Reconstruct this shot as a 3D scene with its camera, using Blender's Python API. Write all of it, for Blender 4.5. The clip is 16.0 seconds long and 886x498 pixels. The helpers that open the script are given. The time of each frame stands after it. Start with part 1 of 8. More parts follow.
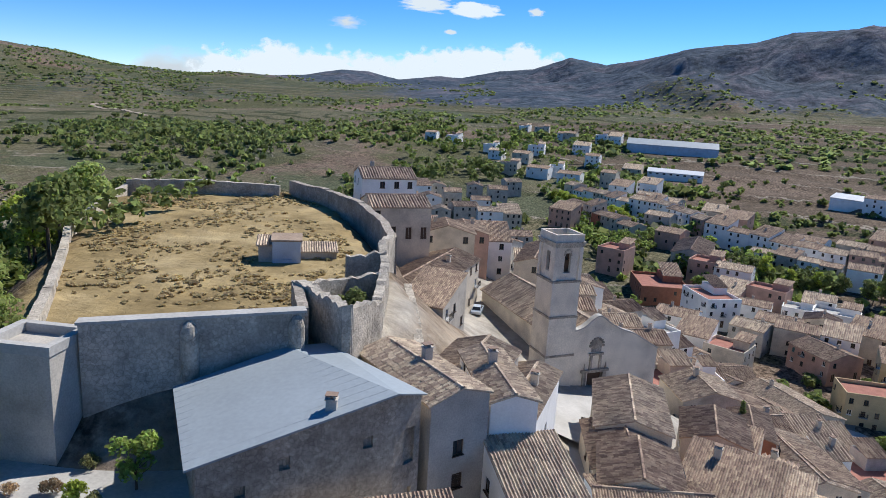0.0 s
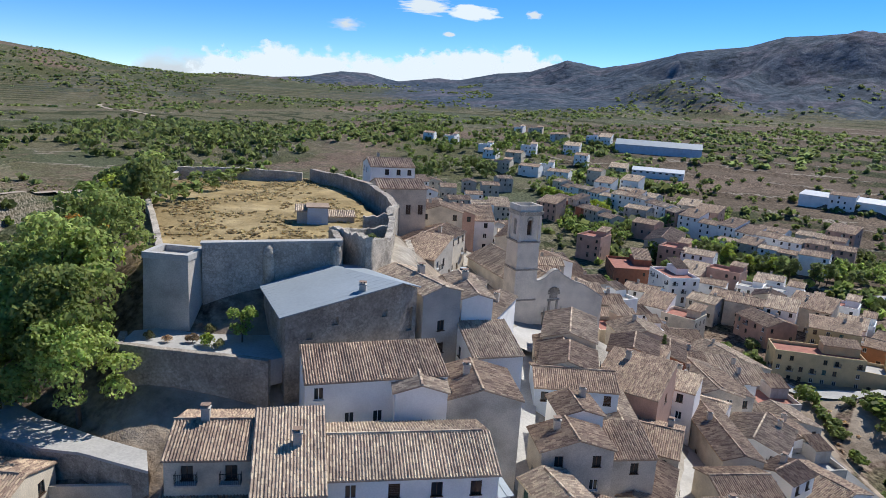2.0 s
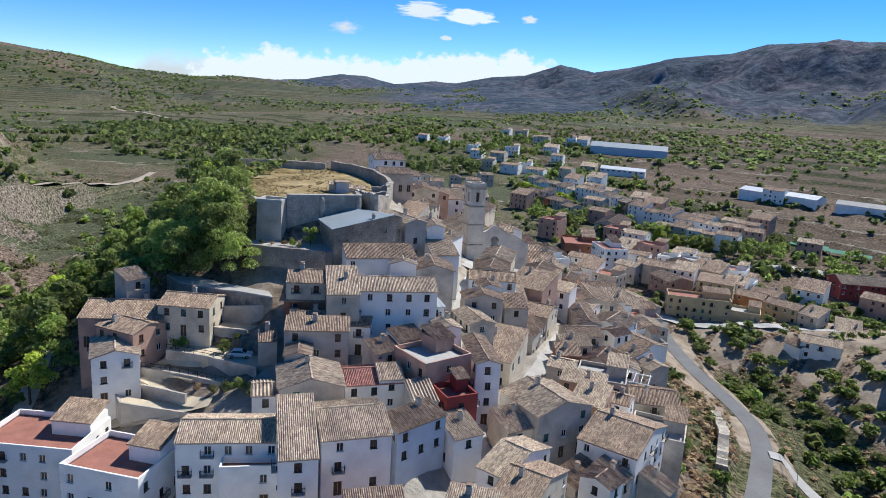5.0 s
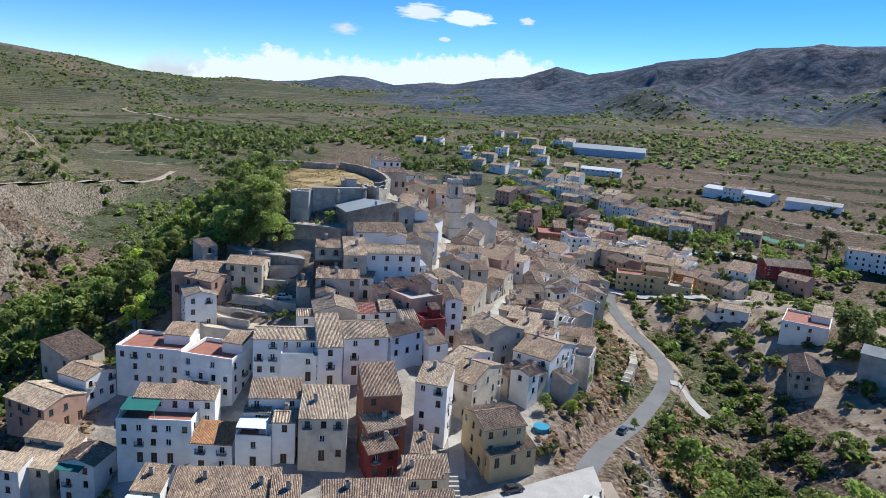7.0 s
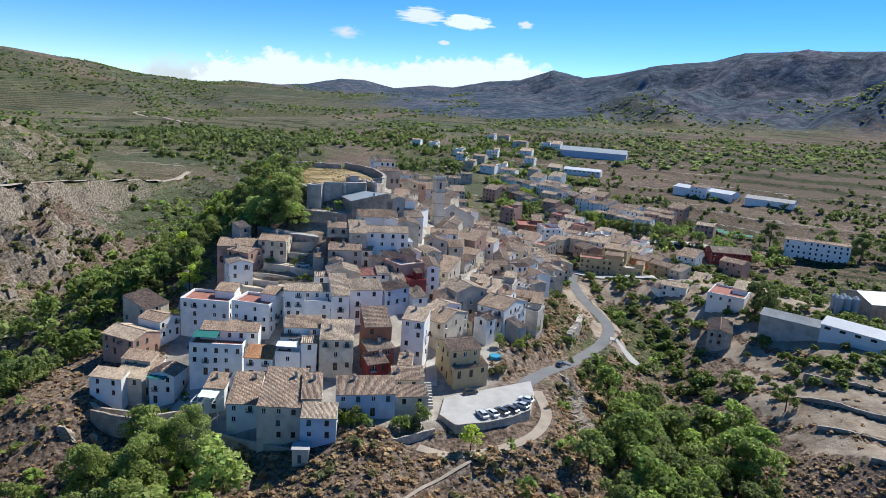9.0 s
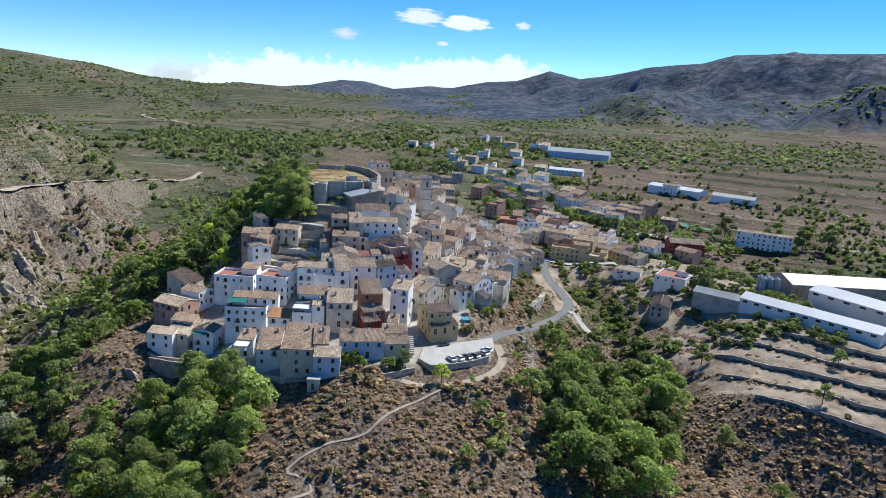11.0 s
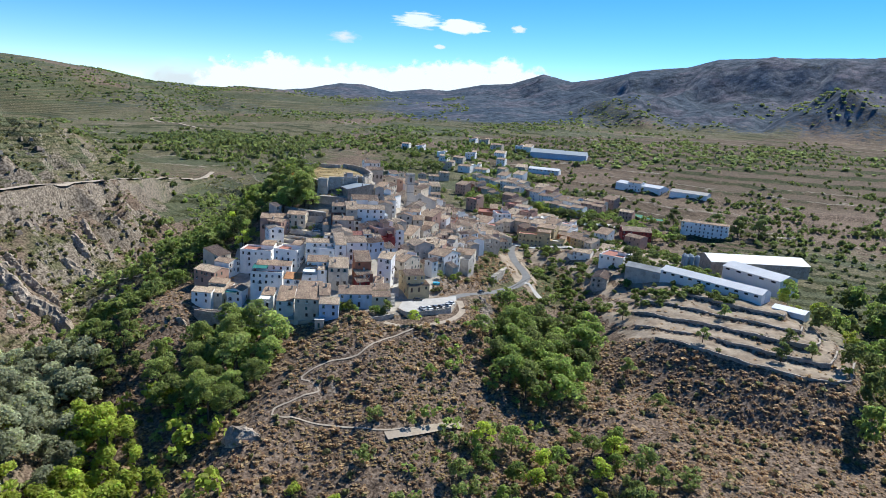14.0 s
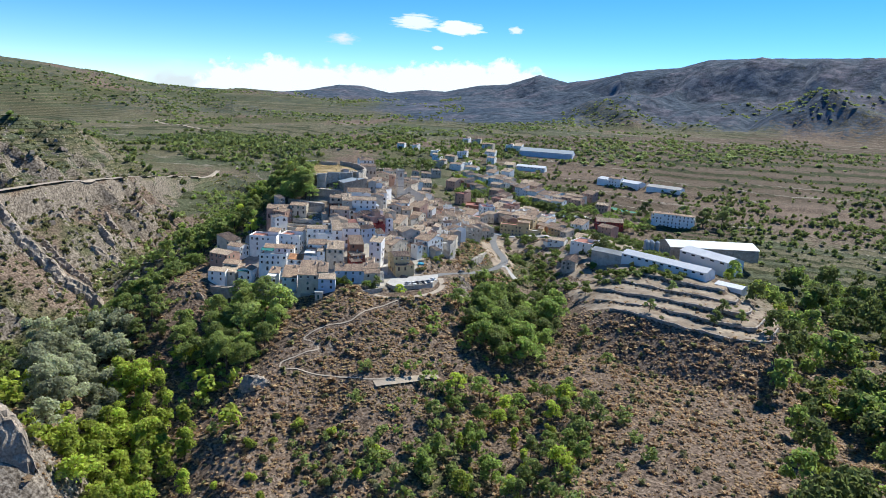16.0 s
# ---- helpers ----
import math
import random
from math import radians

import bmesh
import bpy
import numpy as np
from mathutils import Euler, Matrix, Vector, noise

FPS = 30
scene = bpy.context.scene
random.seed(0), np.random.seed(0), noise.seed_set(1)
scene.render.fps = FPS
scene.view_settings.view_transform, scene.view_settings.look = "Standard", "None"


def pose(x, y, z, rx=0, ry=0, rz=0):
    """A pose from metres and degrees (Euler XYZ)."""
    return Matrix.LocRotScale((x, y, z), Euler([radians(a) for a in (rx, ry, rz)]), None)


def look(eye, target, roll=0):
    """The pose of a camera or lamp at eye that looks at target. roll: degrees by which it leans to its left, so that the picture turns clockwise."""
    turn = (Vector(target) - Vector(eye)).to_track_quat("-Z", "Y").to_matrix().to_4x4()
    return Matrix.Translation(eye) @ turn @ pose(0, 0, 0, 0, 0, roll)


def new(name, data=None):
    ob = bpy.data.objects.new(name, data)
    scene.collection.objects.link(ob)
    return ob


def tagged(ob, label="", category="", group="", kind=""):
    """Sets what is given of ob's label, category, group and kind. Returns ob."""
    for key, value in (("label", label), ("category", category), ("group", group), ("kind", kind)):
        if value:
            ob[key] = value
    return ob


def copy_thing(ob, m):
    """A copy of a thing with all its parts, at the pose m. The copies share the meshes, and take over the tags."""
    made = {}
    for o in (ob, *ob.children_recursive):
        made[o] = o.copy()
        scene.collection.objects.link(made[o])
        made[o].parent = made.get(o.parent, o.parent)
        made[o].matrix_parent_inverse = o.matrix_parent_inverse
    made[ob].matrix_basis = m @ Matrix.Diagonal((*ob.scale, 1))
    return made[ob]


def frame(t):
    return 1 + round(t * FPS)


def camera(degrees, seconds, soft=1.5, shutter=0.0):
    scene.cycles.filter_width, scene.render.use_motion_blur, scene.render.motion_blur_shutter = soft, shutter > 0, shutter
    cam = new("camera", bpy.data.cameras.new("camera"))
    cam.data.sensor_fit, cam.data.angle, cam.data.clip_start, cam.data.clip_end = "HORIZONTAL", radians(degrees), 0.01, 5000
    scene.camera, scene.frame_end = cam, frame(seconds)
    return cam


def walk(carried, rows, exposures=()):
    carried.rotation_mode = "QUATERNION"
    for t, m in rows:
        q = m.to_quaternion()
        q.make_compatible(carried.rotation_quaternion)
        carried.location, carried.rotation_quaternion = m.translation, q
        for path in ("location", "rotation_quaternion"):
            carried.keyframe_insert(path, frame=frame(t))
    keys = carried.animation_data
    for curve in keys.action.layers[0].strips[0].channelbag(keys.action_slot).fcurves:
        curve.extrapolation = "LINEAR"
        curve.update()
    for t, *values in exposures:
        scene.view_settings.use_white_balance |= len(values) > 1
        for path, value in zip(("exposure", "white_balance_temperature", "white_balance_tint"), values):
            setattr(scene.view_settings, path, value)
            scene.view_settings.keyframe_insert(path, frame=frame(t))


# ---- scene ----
cam = camera(66.0, 16.0, soft=0.6)
PATH = [
    (0, (0.0, 0.0, 70.0), (0.0, 1.949, 69.55), 3.3),
    (0.5, (0.198, -5.877, 70.23), (0.198, -3.928, 69.78), 3.3),
    (1, (0.494, -12.85, 70.425), (0.495, -10.901, 69.977), 3.4),
    (1.5, (0.859, -20.658, 70.517), (0.862, -18.708, 70.07), 3.4),
    (2, (1.506, -29.431, 70.69), (1.511, -27.481, 70.245), 3.5),
    (2.5, (2.32, -38.956, 70.836), (2.327, -37.006, 70.393), 3.7),
    (3, (3.112, -49.064, 70.982), (3.122, -47.113, 70.541), 3.7),
    (3.5, (3.96, -59.933, 71.391), (3.973, -57.982, 70.95), 3.8),
    (4, (4.887, -71.62, 72.254), (4.9, -69.669, 71.814), 3.8),
    (6.5, (10.502, -137.689, 80.03), (10.517, -135.738, 79.591), 3.8),
    (7, (11.637, -150.757, 81.168), (11.653, -148.806, 80.728), 3.9),
    (7.5, (12.947, -164.044, 82.185), (12.965, -162.092, 81.749), 3.9),
    (8, (14.492, -177.518, 83.305), (14.508, -175.566, 82.869), 3.9),
    (8.5, (16.013, -190.857, 84.673), (16.029, -188.905, 84.237), 3.9),
    (9, (17.583, -203.645, 85.992), (17.598, -201.693, 85.557), 3.9),
    (11.5, (26.308, -266.828, 94.338), (26.323, -264.877, 93.901), 3.8),
    (12, (28.153, -279.295, 96.06), (28.168, -277.343, 95.623), 3.8),
    (12.5, (29.903, -290.887, 96.816), (29.919, -288.935, 96.381), 3.9),
    (13, (31.893, -302.743, 97.728), (31.904, -300.79, 97.293), 3.9),
    (13.5, (33.852, -314.476, 98.326), (33.866, -312.524, 97.892), 3.8),
    (14, (35.602, -326.064, 98.677), (35.619, -324.111, 98.244), 3.7),
    (14.5, (37.734, -338.001, 99.505), (37.749, -336.049, 99.072), 3.6),
    (15, (39.832, -349.883, 100.142), (39.848, -347.93, 99.71), 3.5),
    (15.5, (42.061, -361.265, 100.458), (42.077, -359.312, 100.026), 3.4),
    (16, (44.628, -373.211, 101.14), (44.644, -371.258, 100.708), 3.4),
]
walk(cam, [(t, look(eye, target, roll)) for t, eye, target, roll in PATH], exposures=[(0, -0.1, 5950, 10), (6.5, 0.0, 5900, 8), (11.5, 0.1, 5900, 7), (16, 0.2, 5950, 6)])

# ---- light ----
SUN_AZ, SUN_EL = radians(46), radians(48)   # sun ahead and to the right of the flight line
SUN_DIR = Vector((math.sin(SUN_AZ) * math.cos(SUN_EL), math.cos(SUN_AZ) * math.cos(SUN_EL), math.sin(SUN_EL)))
world = bpy.data.worlds.new("sky_world")
scene.world = world
world.use_nodes = True
wn = world.node_tree
sky_tex = wn.nodes.new("ShaderNodeTexSky")
sky_tex.sky_type = "NISHITA"
sky_tex.sun_disc = False
sky_tex.sun_elevation, sky_tex.sun_rotation = SUN_EL, SUN_AZ
sky_tex.altitude, sky_tex.air_density, sky_tex.dust_density, sky_tex.ozone_density = 3200, 0.8, 0.0, 3.0
deep = wn.nodes.new("ShaderNodeHueSaturation")
deep.inputs["Saturation"].default_value = 1.30
wn.links.new(sky_tex.outputs[0], deep.inputs["Color"])
wn.links.new(deep.outputs[0], wn.nodes["Background"].inputs[0])
wn.nodes["Background"].inputs[1].default_value = 0.15
sun = new("sun", bpy.data.lights.new("sun", "SUN"))
sun.data.energy, sun.data.angle, sun.data.color = 6.0, radians(0.53), (1.0, 0.93, 0.82)
sun.matrix_world = look(SUN_DIR * 500, (0, 0, 0))

# ---- materials ----


def mat(name, col, rough=0.9, var=0.25, scale=2.0, bump=0.0, metal=0.0, island=0.0, per_object=0.0, stain=0.0, detail_scale=14.0, spec=0.3, rubble=0.0):
    """A surface colour with coarse and fine variation, optional dirt, relief and per-piece variation."""
    m = bpy.data.materials.new(name)
    m.use_nodes = True
    nt = m.node_tree
    N, L = nt.nodes, nt.links
    b = N["Principled BSDF"]
    b.inputs["Roughness"].default_value, b.inputs["Metallic"].default_value = rough, metal
    b.inputs["Specular IOR Level"].default_value = spec
    tc = N.new("ShaderNodeTexCoord")

    def noise_at(s, detail=4.0):
        n = N.new("ShaderNodeTexNoise")
        n.inputs["Scale"].default_value, n.inputs["Detail"].default_value = s, detail
        L.new(tc.outputs["Object"], n.inputs["Vector"])
        return n.outputs["Fac"]

    def ramp(src, lo, hi, a=0.3, c=0.7):
        r = N.new("ShaderNodeMapRange")
        r.inputs["From Min"].default_value, r.inputs["From Max"].default_value = a, c
        r.inputs["To Min"].default_value, r.inputs["To Max"].default_value = lo, hi
        L.new(src, r.inputs["Value"])
        return r.outputs["Result"]

    def times(x, y):
        k = N.new("ShaderNodeMath")
        k.operation = "MULTIPLY"
        L.new(x, k.inputs[0])
        L.new(y, k.inputs[1])
        return k.outputs[0]

    coarse, fine = noise_at(scale), noise_at(scale * detail_scale, 6.0)
    value = times(ramp(coarse, 1 - var, 1 + var), ramp(fine, 1 - var, 1 + var))
    if island:
        g = N.new("ShaderNodeNewGeometry")
        value = times(value, ramp(g.outputs["Random Per Island"], 1 - island, 1 + island, 0, 1))
    if per_object:
        o = N.new("ShaderNodeObjectInfo")
        value = times(value, ramp(o.outputs["Random"], 1 - per_object, 1 + per_object, 0, 1))
    hsv = N.new("ShaderNodeHueSaturation")
    hsv.inputs["Color"].default_value = (*col, 1)
    L.new(value, hsv.inputs["Value"])
    out = hsv.outputs["Color"]
    if island:
        sat = ramp(g.outputs["Random Per Island"], 0.485, 0.515, 0, 1)
        L.new(sat, hsv.inputs["Hue"])
    if stain:
        s = N.new("ShaderNodeMix")
        s.data_type = "RGBA"
        L.new(ramp(noise_at(scale * 0.6, 8.0), 0, stain, 0.5, 0.72), s.inputs["Factor"])
        L.new(out, s.inputs[6])
        s.inputs[7].default_value = (0.16, 0.135, 0.11, 1)
        out = s.outputs[2]
    fine_relief = fine
    if rubble:   # stones with darker joints
        vo = N.new("ShaderNodeTexVoronoi")
        vo.feature = "DISTANCE_TO_EDGE"
        vo.inputs["Scale"].default_value = rubble
        wob = N.new("ShaderNodeVectorMath")
        wob.operation = "MULTIPLY_ADD"
        nv = N.new("ShaderNodeTexNoise")
        nv.inputs["Scale"].default_value, nv.inputs["Detail"].default_value = rubble * 0.8, 3.0
        L.new(tc.outputs["Object"], nv.inputs["Vector"])
        L.new(nv.outputs["Color"], wob.inputs[0])
        wob.inputs[1].default_value = (0.5 / rubble,) * 3
        L.new(tc.outputs["Object"], wob.inputs[2])
        L.new(wob.outputs[0], vo.inputs["Vector"])
        v2 = N.new("ShaderNodeTexVoronoi")
        v2.inputs["Scale"].default_value = rubble
        L.new(wob.outputs[0], v2.inputs["Vector"])
        sepc = N.new("ShaderNodeSeparateColor")
        L.new(v2.outputs["Color"], sepc.inputs[0])
        k = times(ramp(vo.outputs["Distance"], 0.72, 1.0, 0.0, 0.10), ramp(sepc.outputs[0], 0.84, 1.15, 0, 1))
        worn = ramp(noise_at(scale * 0.9, 5.0), 1.0, 0.25, 0.42, 0.6)   # old plaster over parts of the wall
        mk = N.new("ShaderNodeMix")
        mk.data_type = "FLOAT"
        L.new(worn, mk.inputs[0])
        mk.inputs[2].default_value = 1.06
        L.new(k, mk.inputs[3])
        hs = N.new("ShaderNodeHueSaturation")
        L.new(out, hs.inputs["Color"])
        L.new(mk.outputs[0], hs.inputs["Value"])
        out = hs.outputs["Color"]
        fine_relief = k
    L.new(out, b.inputs["Base Color"])
    if bump:
        bp = N.new("ShaderNodeBump")
        bp.inputs["Strength"].default_value, bp.inputs["Distance"].default_value = 0.8, bump
        L.new(fine_relief, bp.inputs["Height"])
        L.new(bp.outputs[0], b.inputs["Normal"])
    return m


M_PLASTER_WHITE = mat("white_limewash", (0.92, 0.89, 0.84), var=0.05, scale=0.5, stain=0.14, bump=0.01)
M_PLASTER_CREAM = mat("cream_render", (0.62, 0.54, 0.425), var=0.12, scale=0.5, stain=0.4, bump=0.01)
M_CHURCH = mat("pale_church_render", (0.74, 0.66, 0.55), var=0.12, scale=0.4, stain=0.3, bump=0.015)
M_PLASTER_GREY = mat("grey_old_render", (0.50, 0.455, 0.395), var=0.14, scale=0.5, stain=0.5, bump=0.02)
M_PLASTER_PINK = mat("pink_render", (0.52, 0.33, 0.25), var=0.10, scale=0.5, stain=0.35, bump=0.01)
M_PLASTER_YELLOW = mat("ochre_render", (0.56, 0.44, 0.25), var=0.08, scale=0.5, stain=0.2, bump=0.01)
M_PLASTER_ORANGE = mat("orange_render", (0.58, 0.27, 0.13), var=0.10, scale=0.5, stain=0.3, bump=0.01)
M_PLASTER_BLUE = mat("pale_blue_render", (0.52, 0.58, 0.66), var=0.08, scale=0.5, stain=0.2, bump=0.01)
M_RED_WALL = mat("dark_red_render", (0.26, 0.05, 0.045), var=0.12, scale=0.6, stain=0.25, bump=0.01)
M_BRICK = mat("bare_red_brick", (0.34, 0.15, 0.09), var=0.15, scale=0.8, stain=0.2, bump=0.02)
M_STONE = mat("rubble_stone_wall", (0.50, 0.44, 0.36), var=0.22, scale=0.6, stain=0.5, bump=0.10, detail_scale=6, rubble=3.4)
M_STONE_DARK = mat("weathered_grey_stone", (0.37, 0.32, 0.265), var=0.25, scale=0.5, stain=0.55, bump=0.08, detail_scale=7, rubble=3.2)
M_CASTLE = mat("weathered_castle_render", (0.47, 0.425, 0.365), var=0.2, scale=0.3, stain=0.8, bump=0.05, rubble=2.8)
M_TILE = mat("old_clay_roof_tile", (0.35, 0.255, 0.185), var=0.22, scale=0.35, island=0.42, stain=0.45, bump=0.01)
M_TILE_PALE = mat("sun_bleached_roof_tile", (0.46, 0.36, 0.265), var=0.20, scale=0.35, island=0.40, stain=0.35, bump=0.01)
M_TILE_ORANGE = mat("new_orange_roof_tile", (0.46, 0.24, 0.12), var=0.15, scale=0.35, island=0.25, stain=0.15, bump=0.01)
M_TILE_RED = mat("faded_red_roof_tile", (0.40, 0.20, 0.16), var=0.18, scale=0.35, island=0.30, stain=0.25, bump=0.01)
M_TERRACE = mat("red_terrace_tiles", (0.34, 0.15, 0.11), var=0.15, scale=0.6)
M_METAL_ROOF = mat("grey_sheet_metal_roof", (0.31, 0.345, 0.37), rough=0.55, var=0.06, scale=0.2, spec=0.4)
M_WHITE_SHEET = mat("white_sheet_roof", (0.64, 0.65, 0.66), rough=0.5, var=0.06, scale=0.1, stain=0.1)
M_WHITE_PAINT = mat("white_paint", (0.78, 0.78, 0.76), rough=0.6, var=0.05)
M_DARK_WOOD = mat("dark_brown_wood", (0.075, 0.045, 0.03), rough=0.6, var=0.2, scale=3)
M_GREEN_WOOD = mat("green_painted_wood", (0.05, 0.11, 0.10), rough=0.6, var=0.15, scale=3)
M_IRON = mat("black_iron", (0.025, 0.025, 0.028), rough=0.5, var=0.1, metal=0.3)
M_ASPHALT = mat("worn_asphalt", (0.17, 0.168, 0.165), var=0.12, scale=0.15, bump=0.01, detail_scale=20)
M_CONCRETE = mat("pale_concrete", (0.44, 0.42, 0.39), var=0.12, scale=0.3, stain=0.2)
M_LANE = mat("sandy_lane_paving", (0.62, 0.52, 0.37), var=0.12, scale=0.4, stain=0.25)
M_TRACK = mat("pale_dirt_track", (0.37, 0.305, 0.235), var=0.15, scale=0.3)
M_ROCK = mat("grey_limestone", (0.27, 0.225, 0.180), var=0.25, scale=0.25, island=0.22, stain=0.5, bump=0.15, detail_scale=8)
M_BARK = mat("bark", (0.11, 0.08, 0.06), var=0.25, scale=2, bump=0.03)


def leaf_mat(name, col, per=0.35):
    m = mat(name, col, rough=0.65, var=0.25, scale=0.6, island=0.35, per_object=per, detail_scale=6)
    N, L = m.node_tree.nodes, m.node_tree.links
    b = N["Principled BSDF"]
    tr, mx = N.new("ShaderNodeBsdfTranslucent"), N.new("ShaderNodeMixShader")
    L.new(b.inputs["Base Color"].links[0].from_socket, tr.inputs["Color"])
    mx.inputs[0].default_value = 0.62
    L.new(b.outputs[0], mx.inputs[1])
    L.new(tr.outputs[0], mx.inputs[2])
    L.new(mx.outputs[0], N["Material Output"].inputs[0])
    return m


M_PINE = leaf_mat("pine_needles", (0.260, 0.305, 0.098))
M_DARKLEAF = leaf_mat("dark_evergreen_leaves", (0.205, 0.240, 0.085))
M_BRIGHT = leaf_mat("fresh_green_leaves", (0.44, 0.50, 0.085))
# brighter copy of M_PINE, with sunlight put into the needle colour
M_PINE_SUN = leaf_mat("sunlit_pine_needles", (0.37, 0.43, 0.13))
M_GREEN = leaf_mat("deep_green_leaves", (0.285, 0.355, 0.092))
M_OLIVE = leaf_mat("olive_grey_leaves", (0.41, 0.425, 0.265))
M_SCRUB = leaf_mat("dry_brown_scrub", (0.45, 0.325, 0.20))
M_STRAW = leaf_mat("pale_straw_grass", (0.60, 0.46, 0.25))
M_SCRUBG = leaf_mat("dull_green_scrub", (0.27, 0.265, 0.120))
M_ORANGELEAF = leaf_mat("autumn_leaves", (0.40, 0.22, 0.05))


def glass_mat():
    m = bpy.data.materials.new("window_glass")
    m.use_nodes = True
    b = m.node_tree.nodes["Principled BSDF"]
    b.inputs["Base Color"].default_value = (0.025, 0.03, 0.035, 1)
    b.inputs["Roughness"].default_value = 0.12
    return m


M_GLASS = glass_mat()

# ---- the lie of the land ----
LAT = np.random.RandomState(7).rand(256, 256)


def vnoise(x, y):
    x, y = np.asarray(x, float), np.asarray(y, float)
    i, j = np.floor(x).astype(int), np.floor(y).astype(int)
    u, v = x - i, y - j
    u, v = u * u * (3 - 2 * u), v * v * (3 - 2 * v)
    g = lambda a, b: LAT[a & 255, b & 255]
    return (g(i, j) * (1 - u) + g(i + 1, j) * u) * (1 - v) + (g(i, j + 1) * (1 - u) + g(i + 1, j + 1) * u) * v - 0.5


def fbm(x, y, size, octaves=4, seed=0):
    out, a, s = 0.0, 1.0, 1.0 / size
    for n in range(octaves):
        out = out + a * vnoise(x * s + 17.3 * n + seed * 31.7, y * s + 9.1 * n + seed * 11.3)
        a, s = a * 0.5, s * 2.03
    return out


def along(x, y, line):
    """Distance to a line of points and the value carried along it."""
    best, val = np.full(np.shape(x), 1e9), np.zeros(np.shape(x))
    for (ax, ay, az), (bx, by, bz) in zip(line, line[1:]):
        dx, dy = bx - ax, by - ay
        s = np.clip(((x - ax) * dx + (y - ay) * dy) / (dx * dx + dy * dy), 0, 1)
        d = np.hypot(x - ax - s * dx, y - ay - s * dy)
        near = d < best
        best, val = np.where(near, d, best), np.where(near, az + s * (bz - az), val)
    return best, val


def smax(a, b, k):
    h = np.clip(0.5 + 0.5 * (a - b) / k, 0, 1)
    return b + (a - b) * h + k * h * (1 - h)


def smin(a, b, k):
    return -smax(-a, -b, k)


def sstep(a, b, x):
    s = np.clip((x - a) / (b - a), 0, 1)
    return s * s * (3 - 2 * s)


CASTLE_HILL = [(-40, 122, 48.4), (-23, 68, 48.2)]
VILLAGE_SPINE = [(-15, 44, 38), (-12, 30, 35), (-10, 18, 30), (-8, -5, 23), (-4, -28, 16), (4, -50, 11)]
CHURCH_SPUR = [(-10, 150, 36), (10, 90, 31), (22, 84, 29), (28, 60, 22), (31, 20, 16), (31, -20, 13), (34, -44, 11)]
FRONT_NOSE = [(6, -52, 10), (4, -75, 7), (-10, -97, -0.5), (-14, -118, -8), (-20, -147, -18), (-12, -170, -30)]
LEFT_HILL = [(-340, -160, 66), (-325, -20, 76), (-318, 100, 68), (-325, 230, 48), (-430, 470, 24)]
WEST_BENCH = [(-62, 20, 14), (-68, -8, 9), (-82, -36, 3)]
ROAD = [(43, -30, 10.7), (51, -14, 8), (64, 7.6, 3.4), (80, 37, -0.6), (87, 53, -0.8), (89, 68, -1), (85, 99, 0.3), (86, 128, 0.6), (91, 140, 2), (100, 152, 2.4)]
TRACK = [(-204, -60, 37), (-203, 10, 36), (-202, 68, 34), (-199, 112, 30.5), (-211, 205, 21.5), (-216, 290, 12), (-209, 366, 3), (-222, 440, 2)]
LOT_PATH = [(16, -63, 8.4), (23, -64.5, 7.8), (33, -61, 7.6), (43, -54, 8.2), (48, -43, 8.6), (47, -31, 9.8)]
LOT_AXIS = [(26, -48, 0), (42, -37, 0)]
LANE_LOW = [(-41, 14.6, 24.9), (-25, 10.0, 24.9)]
LANE_MID = [(-38, 19.0, 27.5), (-23, 14.6, 27.5)]
LANE_HIGH = [(-36, 24, 30.2), (-27, 23.4, 30.2)]
ROCK_RIB = [(-225, 8, 42), (-197, -4, 23), (-168, -14, 0), (-137, -12, -21)]
OUTCROP = [(-140, -176, 2), (-88, -186, 0)]
WEST_RAVINE = [(-175, 330, -8), (-140, 210, -10), (-128, 100, -16), (-132, 20, -21), (-116, -50, -28), (-64, -120, -38), (-40, -200, -48), (0, -300, -52)]
EAST_GULLY = [(100, 90, -8), (98, 30, -12), (84, -20, -18), (54, -78, -29), (52, -130, -38), (20, -190, -48), (0, -300, -52)]
EAST_BENCH = [(150, 80, 10), (176, 22, 11), (205, -6, 11)]
SKYLINE = [(-180, 150), (-60, 190), (-37, 144), (-34, 137), (-29.5, 118), (-25.5, 92), (-20.3, 81), (-17.8, 93), (-14.2, 89), (-11.8, 100), (-9, 133),
           (-6.9, 136), (-4.4, 110), (-1.3, 136), (0.7, 134), (3.8, 176), (6.4, 184), (9.3, 226), (12.1, 191), (15.8, 205), (20.0, 227), (23.0, 238),
           (25.3, 262), (31.7, 268), (38.7, 268), (60, 260), (180, 150)]
REACH = [(-180, 3000), (-40, 2000), (-14, 2300), (-8, 3000), (0, 3500), (4, 3350), (10, 2750), (18, 2050), (40, 1900), (180, 3000)]


def bench_steps(x, y, d):
    """How many terraces below the eastern bench a place lies."""
    return np.maximum(d - 13 + 5 * fbm(x, y, 40, 2, 48) + 1.6 * np.maximum(x - 196, 0), 0) / 13


